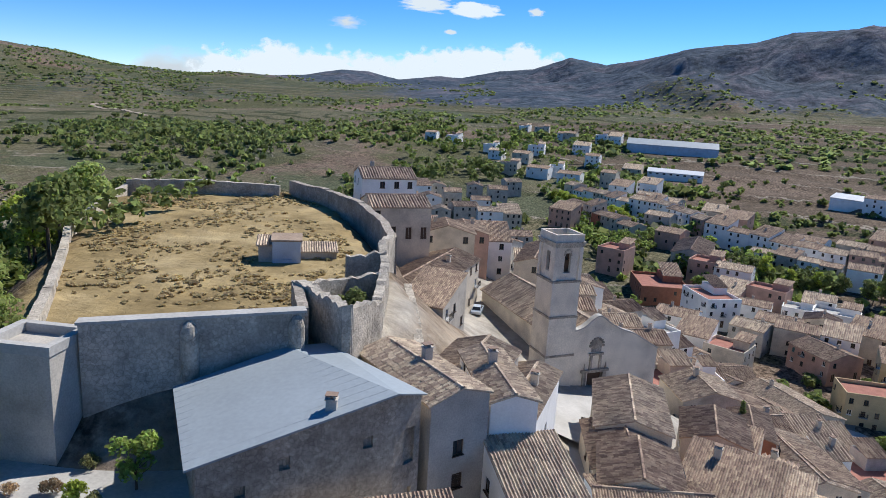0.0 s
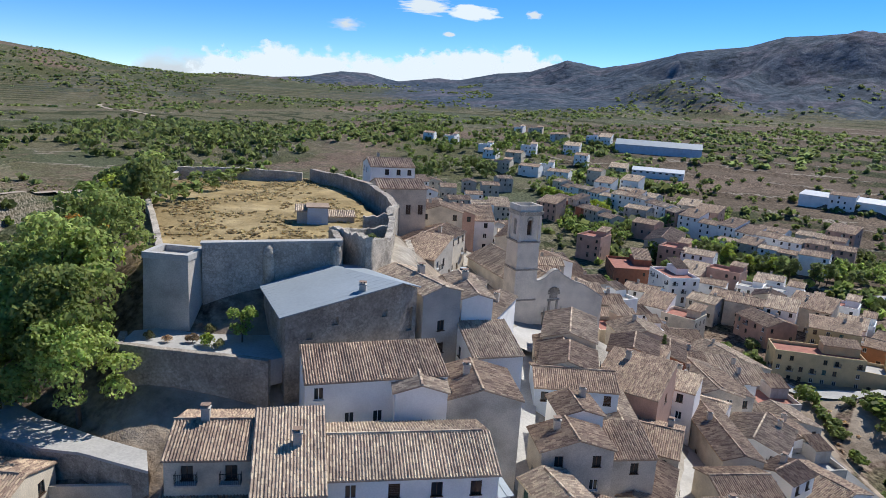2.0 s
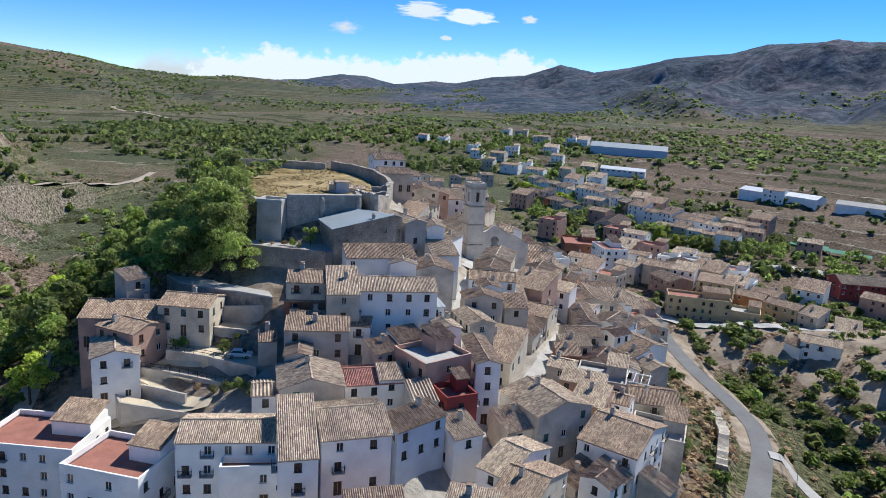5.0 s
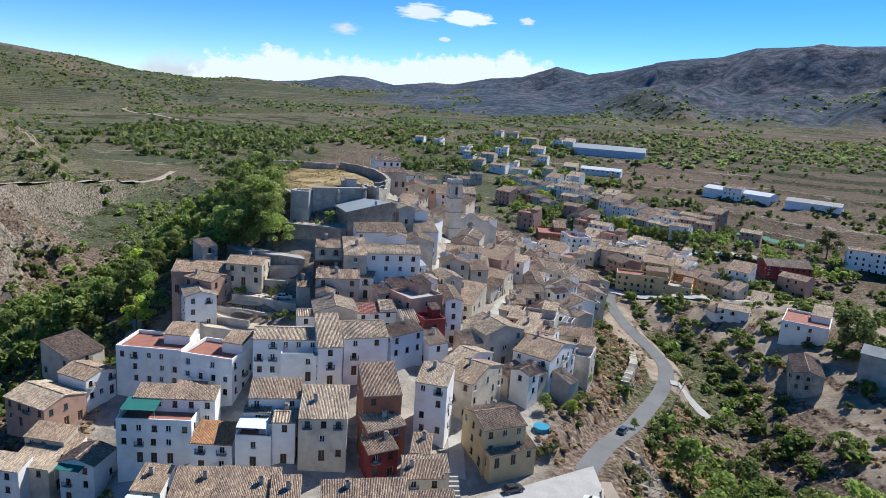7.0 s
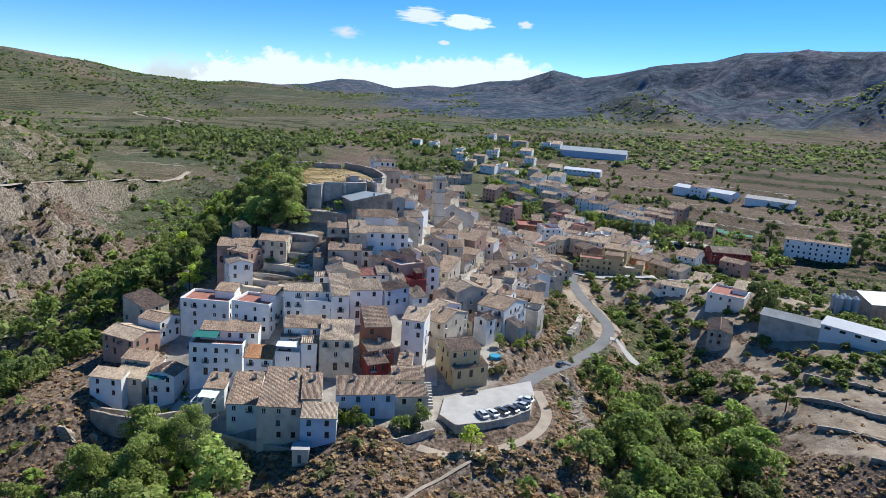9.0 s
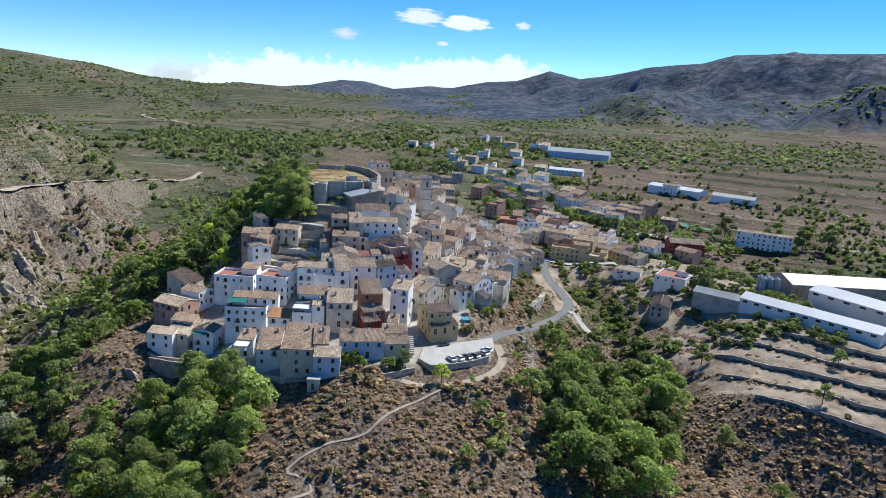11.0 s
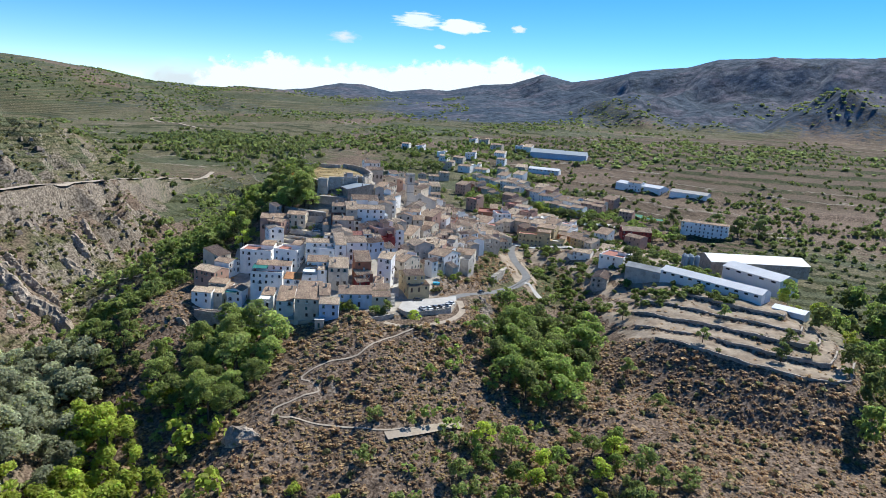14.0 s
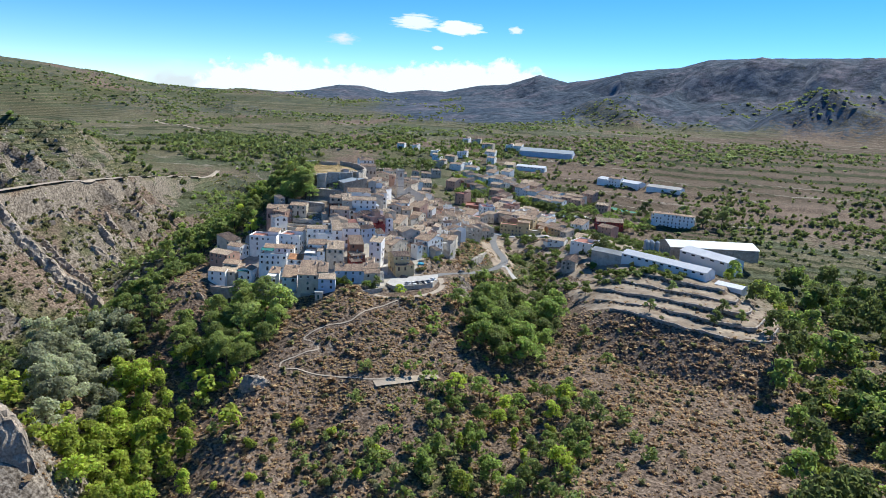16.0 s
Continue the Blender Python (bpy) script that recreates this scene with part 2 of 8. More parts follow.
def H0(x, y):
    """Height of the ground before the farm terraces are cut."""
    x, y = np.asarray(x, float), np.asarray(y, float)
    r, az = np.hypot(x, y), np.degrees(np.arctan2(x, y))
    # the plain, rising to the mountains ahead
    plain = -14 + 0.062 * np.clip(y + 60, 0, 640) + 0.040 * np.clip(y - 580, 0, 1600) * sstep(-900, 300, x)
    plain = plain + 0.045 * np.clip(x - 80, 0, 300) * sstep(-150, 200, y) + 0.018 * np.clip(x - 380, 0, 1500)
    plain = plain - 15 * sstep(-60, -220, x) * sstep(1900, 400, y) - 0.03 * np.clip(-y - 100, 0, 900)
    plain = plain + 3.0 * fbm(x, y, 180, 3, 1) + 0.02 * r * fbm(x, y, 700, 3, 2) * sstep(300, 1200, r)
    top, reach = np.interp(az, *zip(*SKYLINE)), np.interp(az, *zip(*REACH))
    s = r / reach
    wall = sstep(9, 16, az) * sstep(60, 45, az)
    sw = s + 0.05 * fbm(x, y, 240, 3, 44)
    rise = np.where(s < 1, sstep(0.50, 1.02, s) ** 1.35, 1 - 0.4 * sstep(1.0, 1.4, s))
    cliffs = 0.42 * sstep(0.56, 0.80, sw) + 0.43 * sstep(0.80, 0.885, sw) + 0.15 * sstep(0.88, 1.0, s)
    rise = np.where(s < 1, rise + (cliffs - rise) * wall, rise)
    spur = fbm(x, y, 520, 5, 3)
    ribs = 1 - 2.2 * np.abs(fbm(x, y, 330, 4, 17))
    relief = sstep(0.5, 0.72, s) * sstep(1.0, 0.84, s)
    spines = 1 - 2.4 * np.abs(fbm(az * 26 + 0.05 * r, 0.35 * r, 210, 4, 45))
    hill = plain * (1 - rise) + top * rise + (top - plain) * relief * (0.20 * spur + 0.14 * (ribs - 0.6) + 0.20 * (spines - 0.55))
    z = np.where(s > 0.5, hill, plain)
    d, v = along(x, y, LEFT_HILL)
    crag = 1 - 2 * np.abs(fbm(x + 0.5 * y, y - 0.3 * x, 46, 4, 14))
    z = smax(z, v - 0.60 * np.maximum(d - 38, 0) + 7 * fbm(x, y, 60, 4, 4) + 15 * np.abs(crag) ** 3 * np.sign(crag) - 6 + 7 * np.abs(fbm(x - 0.4 * y, y + 0.2 * x, 17, 3, 19)), 12)
    # tilted beds of rock on the left hillside
    beds = (0.73 * x + 0.69 * y) / 25 + 1.5 * fbm(x, y, 75, 3, 40)
    beds = beds - np.floor(beds)
    z = z + 7.5 * beds ** 1.6 * np.clip(0.45 + 1.7 * fbm(x, y, 80, 2, 41), 0, 1) * sstep(-112, -150, x) * sstep(330, 180, y) * sstep(-30, 0, z)
    d, v = along(x, y, EAST_BENCH)
    q = bench_steps(x, y, d)
    step = v - 2.0 * (np.floor(q) + sstep(0.80, 0.97, q - np.floor(q)))
    z = smax(z, np.where(q < 5, step, v - 10 - 7.8 * (q - 5)), 0.6)
    # the ravines round the village hill
    for line, flat, slope in ((WEST_RAVINE, 11, 0.86), (EAST_GULLY, 7, 0.42)):
        d, v = along(x, y, line)
        z = smin(z, v + slope * np.maximum(d - flat, 0) + 2 * fbm(x, y, 30, 3, 5), 8)
    # the village hill
    for line, flat, slope, k in ((CASTLE_HILL, 19, 0.85, 4), (VILLAGE_SPINE, 14, 0.42, 8), (CHURCH_SPUR, 9, 0.52, 7), (FRONT_NOSE, 5, 0.62, 6), (WEST_BENCH, 9, 0.6, 5)):
        d, v = along(x, y, line)
        z = smax(z, v - slope * np.maximum(d - flat, 0), k)
    d, v = along(x, y, OUTCROP)
    z = smax(z, v - 1.3 * np.maximum(d - 5, 0) + 2.5 * fbm(x, y, 9, 3, 8), 3)
    d, v = along(x, y, ROCK_RIB)
    z = smax(z, v + 3 - 1.1 * np.maximum(d - 3, 0) + 2.5 * fbm(x, y, 8, 3, 18), 3)
    # rough ground away from the houses
    wild = 1 - sstep(95, 60, np.hypot((x + 2) / 1.0, (y - 30) / 1.35))
    z = z + wild * (2.2 * fbm(x, y, 24, 4, 6) + 0.8 * fbm(x, y, 7, 3, 7))
    z = z + (np.minimum(z, 10.2) - z) * sstep(16, 11, along(x, y, LOT_AXIS)[0])
    for line, half, fade in ((ROAD, 3.2, 5.0), (TRACK, 2.4, 5.0), (LOT_PATH, 1.9, 5.0), (LANE_LOW, 1.2, 2.0), (LANE_MID, 2.2, 2.0), (LANE_HIGH, 2.0, 2.0)):
        d, v = along(x, y, line)
        z = z + (v - z) * sstep(half + fade, half, d)
    return z


def lift_of(x, y):
    return np.where(x > 70, np.where(y > 170, 4.0, 1.5), 3.0)


def H(x, y):
    """Height of the ground, with stepped terraces on the farmed slopes."""
    x, y = np.asarray(x, float), np.asarray(y, float)
    z, r = H0(x, y), np.hypot(x, y)
    farmed = sstep(105, 125, x) * sstep(20, 60, y) + sstep(170, 260, np.abs(y)) * sstep(-120, 60, y) * 0.8
    farmed = np.clip(farmed, 0, 1) * sstep(1500, 700, r) * sstep(-330, -200, x)
    lift = lift_of(x, y)
    q = z / lift
    return z + (lift * (np.floor(q) + sstep(0.72, 0.98, q - np.floor(q))) - z) * farmed * 0.7


def hz(x, y):
    return float(H(np.array([x]), np.array([y]))[0])


# ---- building helpers ----
RND = random.Random(11)


def mesh_of(name, verts, faces, materials, slots=None, smooth=False):
    me = bpy.data.meshes.new(name)
    me.from_pydata(verts, [], faces)
    for m in materials if isinstance(materials, (list, tuple)) else [materials]:
        me.materials.append(m)
    if slots is not None:
        me.polygons.foreach_set("material_index", slots)
    if smooth:
        me.polygons.foreach_set("use_smooth", [True] * len(faces))
    me.update()
    return me


class Geo:
    """Collects plain polygons."""

    def __init__(self):
        self.v, self.f, self.s = [], [], []

    def face(self, pts, slot=0):
        n = len(self.v)
        self.v += [tuple(p) for p in pts]
        self.f.append(tuple(range(n, n + len(pts))))
        self.s.append(slot)

    def box(self, x0, y0, z0, x1, y1, z1, slot=0):
        self.prism([(x0, y0), (x1, y0), (x1, y1), (x0, y1)], z0, z1, slot)

    def prism(self, pts, z0, z1, slot=0, top=None):
        """An upright prism over a counter-clockwise outline; z1 may be one height or one a corner; top: another outline."""
        n, k = len(self.v), len(pts)
        up = top or pts
        zs = z1 if isinstance(z1, (list, tuple)) else [z1] * k
        self.v += [(x, y, z0) for x, y in pts] + [(x, y, z) for (x, y), z in zip(up, zs)]
        self.f += [tuple(n + k + i for i in range(k)), tuple(n + i for i in reversed(range(k)))]
        self.f += [(n + i, n + (i + 1) % k, n + k + (i + 1) % k, n + k + i) for i in range(k)]
        self.s += [slot] * (k + 2)

    def cyl(self, x, y, z0, z1, r0, r1=None, n=10, slot=0):
        r1 = r0 if r1 is None else r1
        a = [2 * math.pi * i / n for i in range(n)]
        self.prism([(x + r0 * math.cos(t), y + r0 * math.sin(t)) for t in a], z0, z1, slot, [(x + r1 * math.cos(t), y + r1 * math.sin(t)) for t in a])

    def mesh(self, name, materials, smooth=False, weld=False):
        me = mesh_of(name, self.v, self.f, materials, self.s, smooth)
        if weld:
            bm = bmesh.new()
            bm.from_mesh(me)
            bmesh.ops.remove_doubles(bm, verts=bm.verts, dist=0.002)
            bm.to_mesh(me)
            bm.free()
        return me


def part(name, geo, materials, parent, label="", at=None):
    me = geo if isinstance(geo, bpy.types.Mesh) else geo.mesh(name, materials)
    ob = new(name, me)
    ob.parent = parent
    if at is not None:
        ob.matrix_basis = at
    if label:
        ob["label"] = label
    return ob


def tiles(g, o, u, v, n, width, length, pitch=0.25, seg=1.0, slot=0):
    """Barrel tiles in columns on a roof plane: o its lower corner, u along the eave, v up the slope, n outwards."""
    o, u, v, n = Vector(o), Vector(u), Vector(v), Vector(n)
    cols, rows = max(2, int(width / pitch)), max(1, round(length / seg))
    step, run, r = width / cols, length / rows, width / cols * 0.40
    for c in range(cols):
        x = (c + 0.5) * step + RND.uniform(-0.02, 0.02)
        sag = RND.uniform(-0.015, 0.02)
        off = RND.uniform(0.1, 0.9) * run
        for k in range(rows + 1):
            s0, s1 = max(0.0, k * run - off), min(length, (k + 1) * run - off)
            a, b = o + u * x + v * s0 + n * (0.03 + sag), o + u * (x + RND.uniform(-0.03, 0.03)) + v * s1 + n * (0.0 + sag)
            m = len(g.v)
            for q in (a, b):
                g.v += [tuple(q - u * r), tuple(q + n * r * 0.95), tuple(q + u * r)]
            g.f += [(m, m + 1, m + 4, m + 3), (m + 1, m + 2, m + 5, m + 4), (m, m + 2, m + 1)]
            g.s += [slot] * 3


def slab(g, a, b, c, d, t, slot=0):
    """A plate with the upper face a b c d (counter-clockwise from outside) and thickness t downwards."""
    low = [(p[0], p[1], p[2] - t) for p in (a, b, c, d)]
    hi = [a, b, c, d]
    g.face(hi, slot)
    g.face(low[::-1], slot)
    for i in range(4):
        j = (i + 1) % 4
        g.face([low[i], low[j], hi[j], hi[i]], slot)


def roof_plane(g, a, b, c, d, pitch, seg, tiled=True):
    """One roof slope: eave a to b, top d to c."""
    slab(g, a, b, c, d, 0.14)
    if tiled:
        A, B, D = Vector(a), Vector(b), Vector(d)
        u, v = (B - A), (D - A)
        w, l = u.length, v.length
        u.normalize()
        v.normalize()
        tiles(g, A, u, v, u.cross(v).normalized(), w, l, pitch, seg)


def ridge_caps(g, a, b):
    a, b = Vector(a), Vector(b)
    u = b - a
    l = u.length
    u.normalize()
    side = u.cross(Vector((0, 0, 1)))
    for k in range(max(1, int(l / 0.9))):
        k0, k1 = a + u * (k * 0.9), a + u * min(l, (k + 1) * 0.9 + 0.05)
        m = len(g.v)
        for q in (k0, k1):
            g.v += [tuple(q - side * 0.17), tuple(q - side * 0.09 + Vector((0, 0, 0.15))), tuple(q + side * 0.09 + Vector((0, 0, 0.15))), tuple(q + side * 0.17)]
        g.f += [(m, m + 4, m + 5, m + 1), (m + 1, m + 5, m + 6, m + 2), (m + 2, m + 6, m + 7, m + 3)]
        g.s += [0] * 3


# windows and doors: shared meshes, set back in the openings; origin at the opening's lower middle, facing -y
WIN_W, WIN_H = 0.95, 1.25


def window_mesh(kind):
    g = Geo()
    w, h = WIN_W / 2, WIN_H
    if kind == "door":
        w, h = 0.6, 2.15
        g.box(-w, -0.03, 0, w, 0.03, h, 0)
        g.box(-w, -0.05, 0, -w + 0.1, -0.03, h, 1)
        g.box(w - 0.1, -0.05, 0, w, -0.03, h, 1)
        g.box(-w + 0.1, -0.05, h - 0.1, w - 0.1, -0.03, h, 1)
        g.box(-0.02, -0.045, 0.05, 0.02, -0.03, h - 0.1, 1)
        return g
    f = 0.07
    g.box(-w, -0.04, 0, -w + f, 0.04, h)
    g.box(w - f, -0.04, 0, w, 0.04, h)
    g.box(-w + f, -0.04, 0, w - f, 0.04, f)
    g.box(-w + f, -0.04, h - f, w - f, 0.04, h)
    g.box(-0.035, -0.035, f, 0.035, 0.035, h - f)
    g.box(-w - 0.06, -0.26, -0.07, w + 0.06, 0.02, 0)
    if kind == "shutter":
        for k in range(7):
            z = f + (h - 2 * f) * k / 7
            g.box(-w + f, -0.03, z + 0.01, -0.035, 0.0, z + (h - 2 * f) / 7 - 0.02, 1)
            g.box(0.035, -0.03, z + 0.01, w - f, 0.0, z + (h - 2 * f) / 7 - 0.02, 1)
    return g


WINDOWS = {
    "white": window_mesh("plain").mesh("window_white", [M_WHITE_PAINT]),
    "brown": window_mesh("plain").mesh("window_brown", [M_DARK_WOOD]),
    "shutter_brown": window_mesh("shutter").mesh("window_shutter_brown", [M_DARK_WOOD, M_DARK_WOOD]),
    "shutter_green": window_mesh("shutter").mesh("window_shutter_green", [M_GREEN_WOOD, M_GREEN_WOOD]),
    "door": window_mesh("door").mesh("door_brown", [M_DARK_WOOD, M_STONE]),
}
_g = window_mesh("plain")
_g.box(-WIN_W / 2 + 0.07, -0.008, 0.07, WIN_W / 2 - 0.07, 0.008, WIN_H - 0.07, 1)
WINDOWS["glazed"] = _g.mesh("window_glazed", [M_DARK_WOOD, M_GLASS])
_g = Geo()
_g.box(-WIN_W / 2 + 0.07, -0.008, 0.07, WIN_W / 2 - 0.07, 0.008, WIN_H - 0.07)
PANE = _g.mesh("pane", [M_GLASS])
_g = Geo()
_g.box(-0.85, -0.75, -0.12, 0.85, 0.0, 0.0, 1)
for _k in range(12):
    _x = -0.83 + 1.66 * _k / 11
    _g.box(_x - 0.012, -0.74, 0, _x + 0.012, -0.715, 0.95)
for _k in range(4):
    _g.box(-0.84, -0.70 + 0.18 * _k, 0, -0.815, -0.68 + 0.18 * _k, 0.95)
    _g.box(0.815, -0.70 + 0.18 * _k, 0, 0.84, -0.68 + 0.18 * _k, 0.95)
_g.box(-0.85, -0.75, 0.95, 0.85, -0.70, 0.99)
BALCONY = _g.mesh("balcony", [M_IRON, M_CONCRETE])
_g = Geo()
_g.box(-0.35, -0.3, -0.6, 0.35, 0.3, 1.0)
_g.box(-0.42, -0.37, 1.0, 0.42, 0.37, 1.08)
_g.box(-0.22, -0.2, 1.08, -0.12, 0.2, 1.3)
_g.box(0.12, -0.2, 1.08, 0.22, 0.2, 1.3)
_g.box(-0.4, -0.33, 1.3, 0.4, 0.33, 1.36, 1)
CHIMNEY = _g.mesh("chimney", [M_PLASTER_GREY, M_TILE])

WALLS = {"w": (M_PLASTER_WHITE, "whitewashed"), "c": (M_PLASTER_CREAM, "cream-rendered"), "g": (M_PLASTER_GREY, "weathered grey-rendered"), "p": (M_PLASTER_PINK, "pink-rendered"),
         "y": (M_PLASTER_YELLOW, "ochre-yellow rendered"), "a": (M_PLASTER_ORANGE, "faded orange rendered"), "b": (M_PLASTER_BLUE, "pale blue-white rendered"), "r": (M_RED_WALL, "dark red painted"), "k": (M_BRICK, "bare brick"), "s": (M_STONE, "rubble stone")}
PLACED = []


def facade(g, p, q, z0, z1, wins, depth=0.2):
    """A wall sheet from p to q (outside on the right hand of p->q) with openings (s0, s1, za, zb) set back by reveals."""
    px, py = p
    dx, dy = q[0] - px, q[1] - py
    L = math.hypot(dx, dy)
    dx, dy = dx / L, dy / L
    nx, ny = -dy * depth, dx * depth   # inwards
    pt = lambda s, z, inn=0: (px + dx * s + nx * inn, py + dy * s + ny * inn, z)
    us = sorted({0.0, L, *(s for w in wins for s in w[:2])})
    zs = sorted({z0, z1, *(s for w in wins for s in w[2:])})
    inside = lambda s, z: any(w[0] < s < w[1] and w[2] < z < w[3] for w in wins)
    for a, b in zip(us, us[1:]):
        run = None
        for c, d in zip(zs, zs[1:]):
            if inside((a + b) / 2, (c + d) / 2):
                if run is not None:
                    g.face([pt(a, run), pt(b, run), pt(b, c), pt(a, c)])
                run = None
            elif run is None:
                run = c
        if run is not None:
            g.face([pt(a, run), pt(b, run), pt(b, z1), pt(a, z1)])
    for a, b, c, d in wins:
        g.face([pt(a, c), pt(b, c), pt(b, c, 1), pt(a, c, 1)])
        g.face([pt(a, d, 1), pt(b, d, 1), pt(b, d), pt(a, d)])
        g.face([pt(a, c), pt(a, c, 1), pt(a, d, 1), pt(a, d)])
        g.face([pt(b, c, 1), pt(b, c), pt(b, d), pt(b, d, 1)])
        g.face([pt(a, c, 1), pt(b, c, 1), pt(b, d, 1), pt(a, d, 1)])


def house(x, y, w, d, yaw, z, h, roof="g", wall="w", near=True, few=False, rise=0.3, tile=None, name="house", where="in the village"):
    """A village house: walls with window openings, tiled roof, windows, doors, balconies, chimney."""
    rnd = random.Random(int(x * 37 + y * 91 + w * 13))
    wmat, wword = WALLS[wall]
    m = pose(x, y, z, 0, 0, yaw)
    ob = new(name)
    ob.matrix_basis = m
    hw, hd = w / 2, d / 2
    corners = [(-hw, -hd), (hw, -hd), (hw, hd), (-hw, hd)]
    low = min(hz(*(m @ Vector((cx, cy, 0))).xy) for cx, cy in corners) - z - 0.6
    low = min(low, -0.3)
    tmat = tile or rnd.choice([M_TILE, M_TILE, M_TILE_PALE, M_TILE_PALE, M_TILE])
    if roof == "o":
        tmat, roof = M_TILE_ORANGE, "m"
    g = Geo()
    top = {"f": d, "g": w}.get(roof, 0)
    spots = []
    for n in range(4):
        p, q = corners[n], corners[(n + 1) % 4]
        L = w if n % 2 == 0 else d
        wins = []
        cols = max(1, int((L - 0.6) / rnd.uniform(2.3, 3.0)))
        floors = max(1, int(round(h / 2.8)))
        keep = 0.10 if n == 2 else ((0.55 if n == 0 else 0.32) if few else (0.8 if n == 0 else 0.55))
        for fl in range(floors):
            zb = h - 2.75 * (fl + 1) + (1.0 if fl < floors - 1 or h < 3 else 1.0)
            if zb < -1.5 or L < 2.4:
                continue
            for c in range(cols):
                if rnd.random() > keep:
                    continue
                s = L * (c + 0.5) / cols + rnd.uniform(-0.15, 0.15)
                kind = rnd.choice(["white", "brown", "shutter_brown", "brown", "shutter_green", "white"] if wall != "w" else ["brown", "white", "brown", "shutter_brown"])
                if fl == floors - 1 and zb - 1.0 > low and rnd.random() < 0.35:
                    wins.append((s - 0.6, s + 0.6, zb - 1.0, zb + 1.15))
                    spots.append((n, s, zb - 1.0, "door", False))
                else:
                    wins.append((s - WIN_W / 2, s + WIN_W / 2, zb, zb + WIN_H))
                    spots.append((n, s, zb, kind, rnd.random() < 0.2 and fl < floors - 1))
        facade(g, p, q, low, h, wins)
    # tops of the walls under the roof
    over, r = 0.28, rise
    rg = Geo()
    pitch, seg = (0.26, 0.62) if near else (0.5, 1.6)
    if roof == "m":
        hb = h + d * r
        g.face([(hw, -hd, h), (hw, hd, h), (hw, hd, hb)])
        g.face([(-hw, hd, h), (-hw, -hd, h), (-hw, hd, hb)])
        g.face([(hw, hd, h), (-hw, hd, h), (-hw, hd, hb), (hw, hd, hb)])
        roof_plane(rg, (-hw - 0.1, -hd - over, h - over * r + 0.14), (hw + 0.1, -hd - over, h - over * r + 0.14), (hw + 0.1, hd + 0.05, hb + 0.14), (-hw - 0.1, hd + 0.05, hb + 0.14), pitch, seg)
    elif roof in "gh":
        hb = h + hd * r
        g.face([(hw, -hd, h), (hw, hd, h), (hw, 0, hb)])
        g.face([(-hw, hd, h), (-hw, -hd, h), (-hw, 0, hb)])
        e = h - over * r + 0.14
        roof_plane(rg, (-hw - 0.15, -hd - over, e), (hw + 0.15, -hd - over, e), (hw + 0.15, 0, hb + 0.14), (-hw - 0.15, 0, hb + 0.14), pitch, seg)
        roof_plane(rg, (hw + 0.15, hd + over, e), (-hw - 0.15, hd + over, e), (-hw - 0.15, 0, hb + 0.14), (hw + 0.15, 0, hb + 0.14), pitch, seg)
        ridge_caps(rg, (-hw - 0.15, 0, hb + 0.16), (hw + 0.15, 0, hb + 0.16))
    elif roof == "f":
        hb = h + hw * r
        g.face([(-hw, -hd, h), (hw, -hd, h), (0, -hd, hb)])
        g.face([(hw, hd, h), (-hw, hd, h), (0, hd, hb)])
        e = h - over * r + 0.14
        roof_plane(rg, (hw + over, -hd - 0.15, e), (hw + over, hd + 0.15, e), (0, hd + 0.15, hb + 0.14), (0, -hd - 0.15, hb + 0.14), pitch, seg)
        roof_plane(rg, (-hw - over, hd + 0.15, e), (-hw - over, -hd - 0.15, e), (0, -hd - 0.15, hb + 0.14), (0, hd + 0.15, hb + 0.14), pitch, seg)
        ridge_caps(rg, (0, -hd - 0.15, hb + 0.16), (0, hd + 0.15, hb + 0.16))
    elif roof == "x":
        hb = h + d * 0.14
        g.face([(hw, -hd, h), (hw, hd, h), (hw, hd, hb)])
        g.face([(-hw, hd, h), (-hw, -hd, h), (-hw, hd, hb)])
        g.face([(hw, hd, h), (-hw, hd, h), (-hw, hd, hb), (hw, hd, hb)])
        slab(rg, (-hw - 0.2, -hd - 0.3, h + 0.08), (hw + 0.2, -hd - 0.3, h + 0.08), (hw + 0.2, hd, hb + 0.12), (-hw - 0.2, hd, hb + 0.12), 0.1)
        for k in range(int(w / 0.8)):
            xx = -hw + 0.8 * k + 0.3
            slab(rg, (xx, -hd - 0.3, h + 0.13), (xx + 0.06, -hd - 0.3, h + 0.13), (xx + 0.06, hd, hb + 0.17), (xx, hd, hb + 0.17), 0.05)
        tmat = M_METAL_ROOF
    else:   # roof terrace with a parapet, and a small tiled stair head at the back
        rg.box(-hw + 0.25, -hd + 0.25, h - 0.35, hw - 0.25, hd - 0.25, h - 0.15)
        t = 0.25
        for a, b, c, e in ((-hw, -hd, hw, -hd + t), (-hw, hd - t, hw, hd), (-hw, -hd + t, -hw + t, hd - t), (hw - t, -hd + t, hw, hd - t)):
            g.box(a, b, h, c, e, h + 0.75)
        for sgn in (1,):
            g.box(hw * 0.15, 0.05, h - 0.15, hw - t - 0.004, hd - t - 0.004, h + 2.2)
        slab_w = hw - t
        rt = Geo()
        roof_plane(rt, (hw * 0.15 - 0.2, -0.2, h + 2.25), (slab_w + 0.25, -0.2, h + 2.25), (slab_w + 0.25, hd + 0.1, h + 2.25 + hd * 0.25), (hw * 0.15 - 0.2, hd + 0.1, h + 2.25 + hd * 0.25), pitch, seg)
        tt = part("roof", rt, [tmat], ob, "tiled roof over the stair head")
        tmat = rnd.choice([M_TERRACE, M_CONCRETE, M_TERRACE])
    part("wall", g.mesh("wall", [wmat], weld=True), None, ob)
    part("roof" if roof != "t" else "terrace_floor", rg, [tmat], ob)
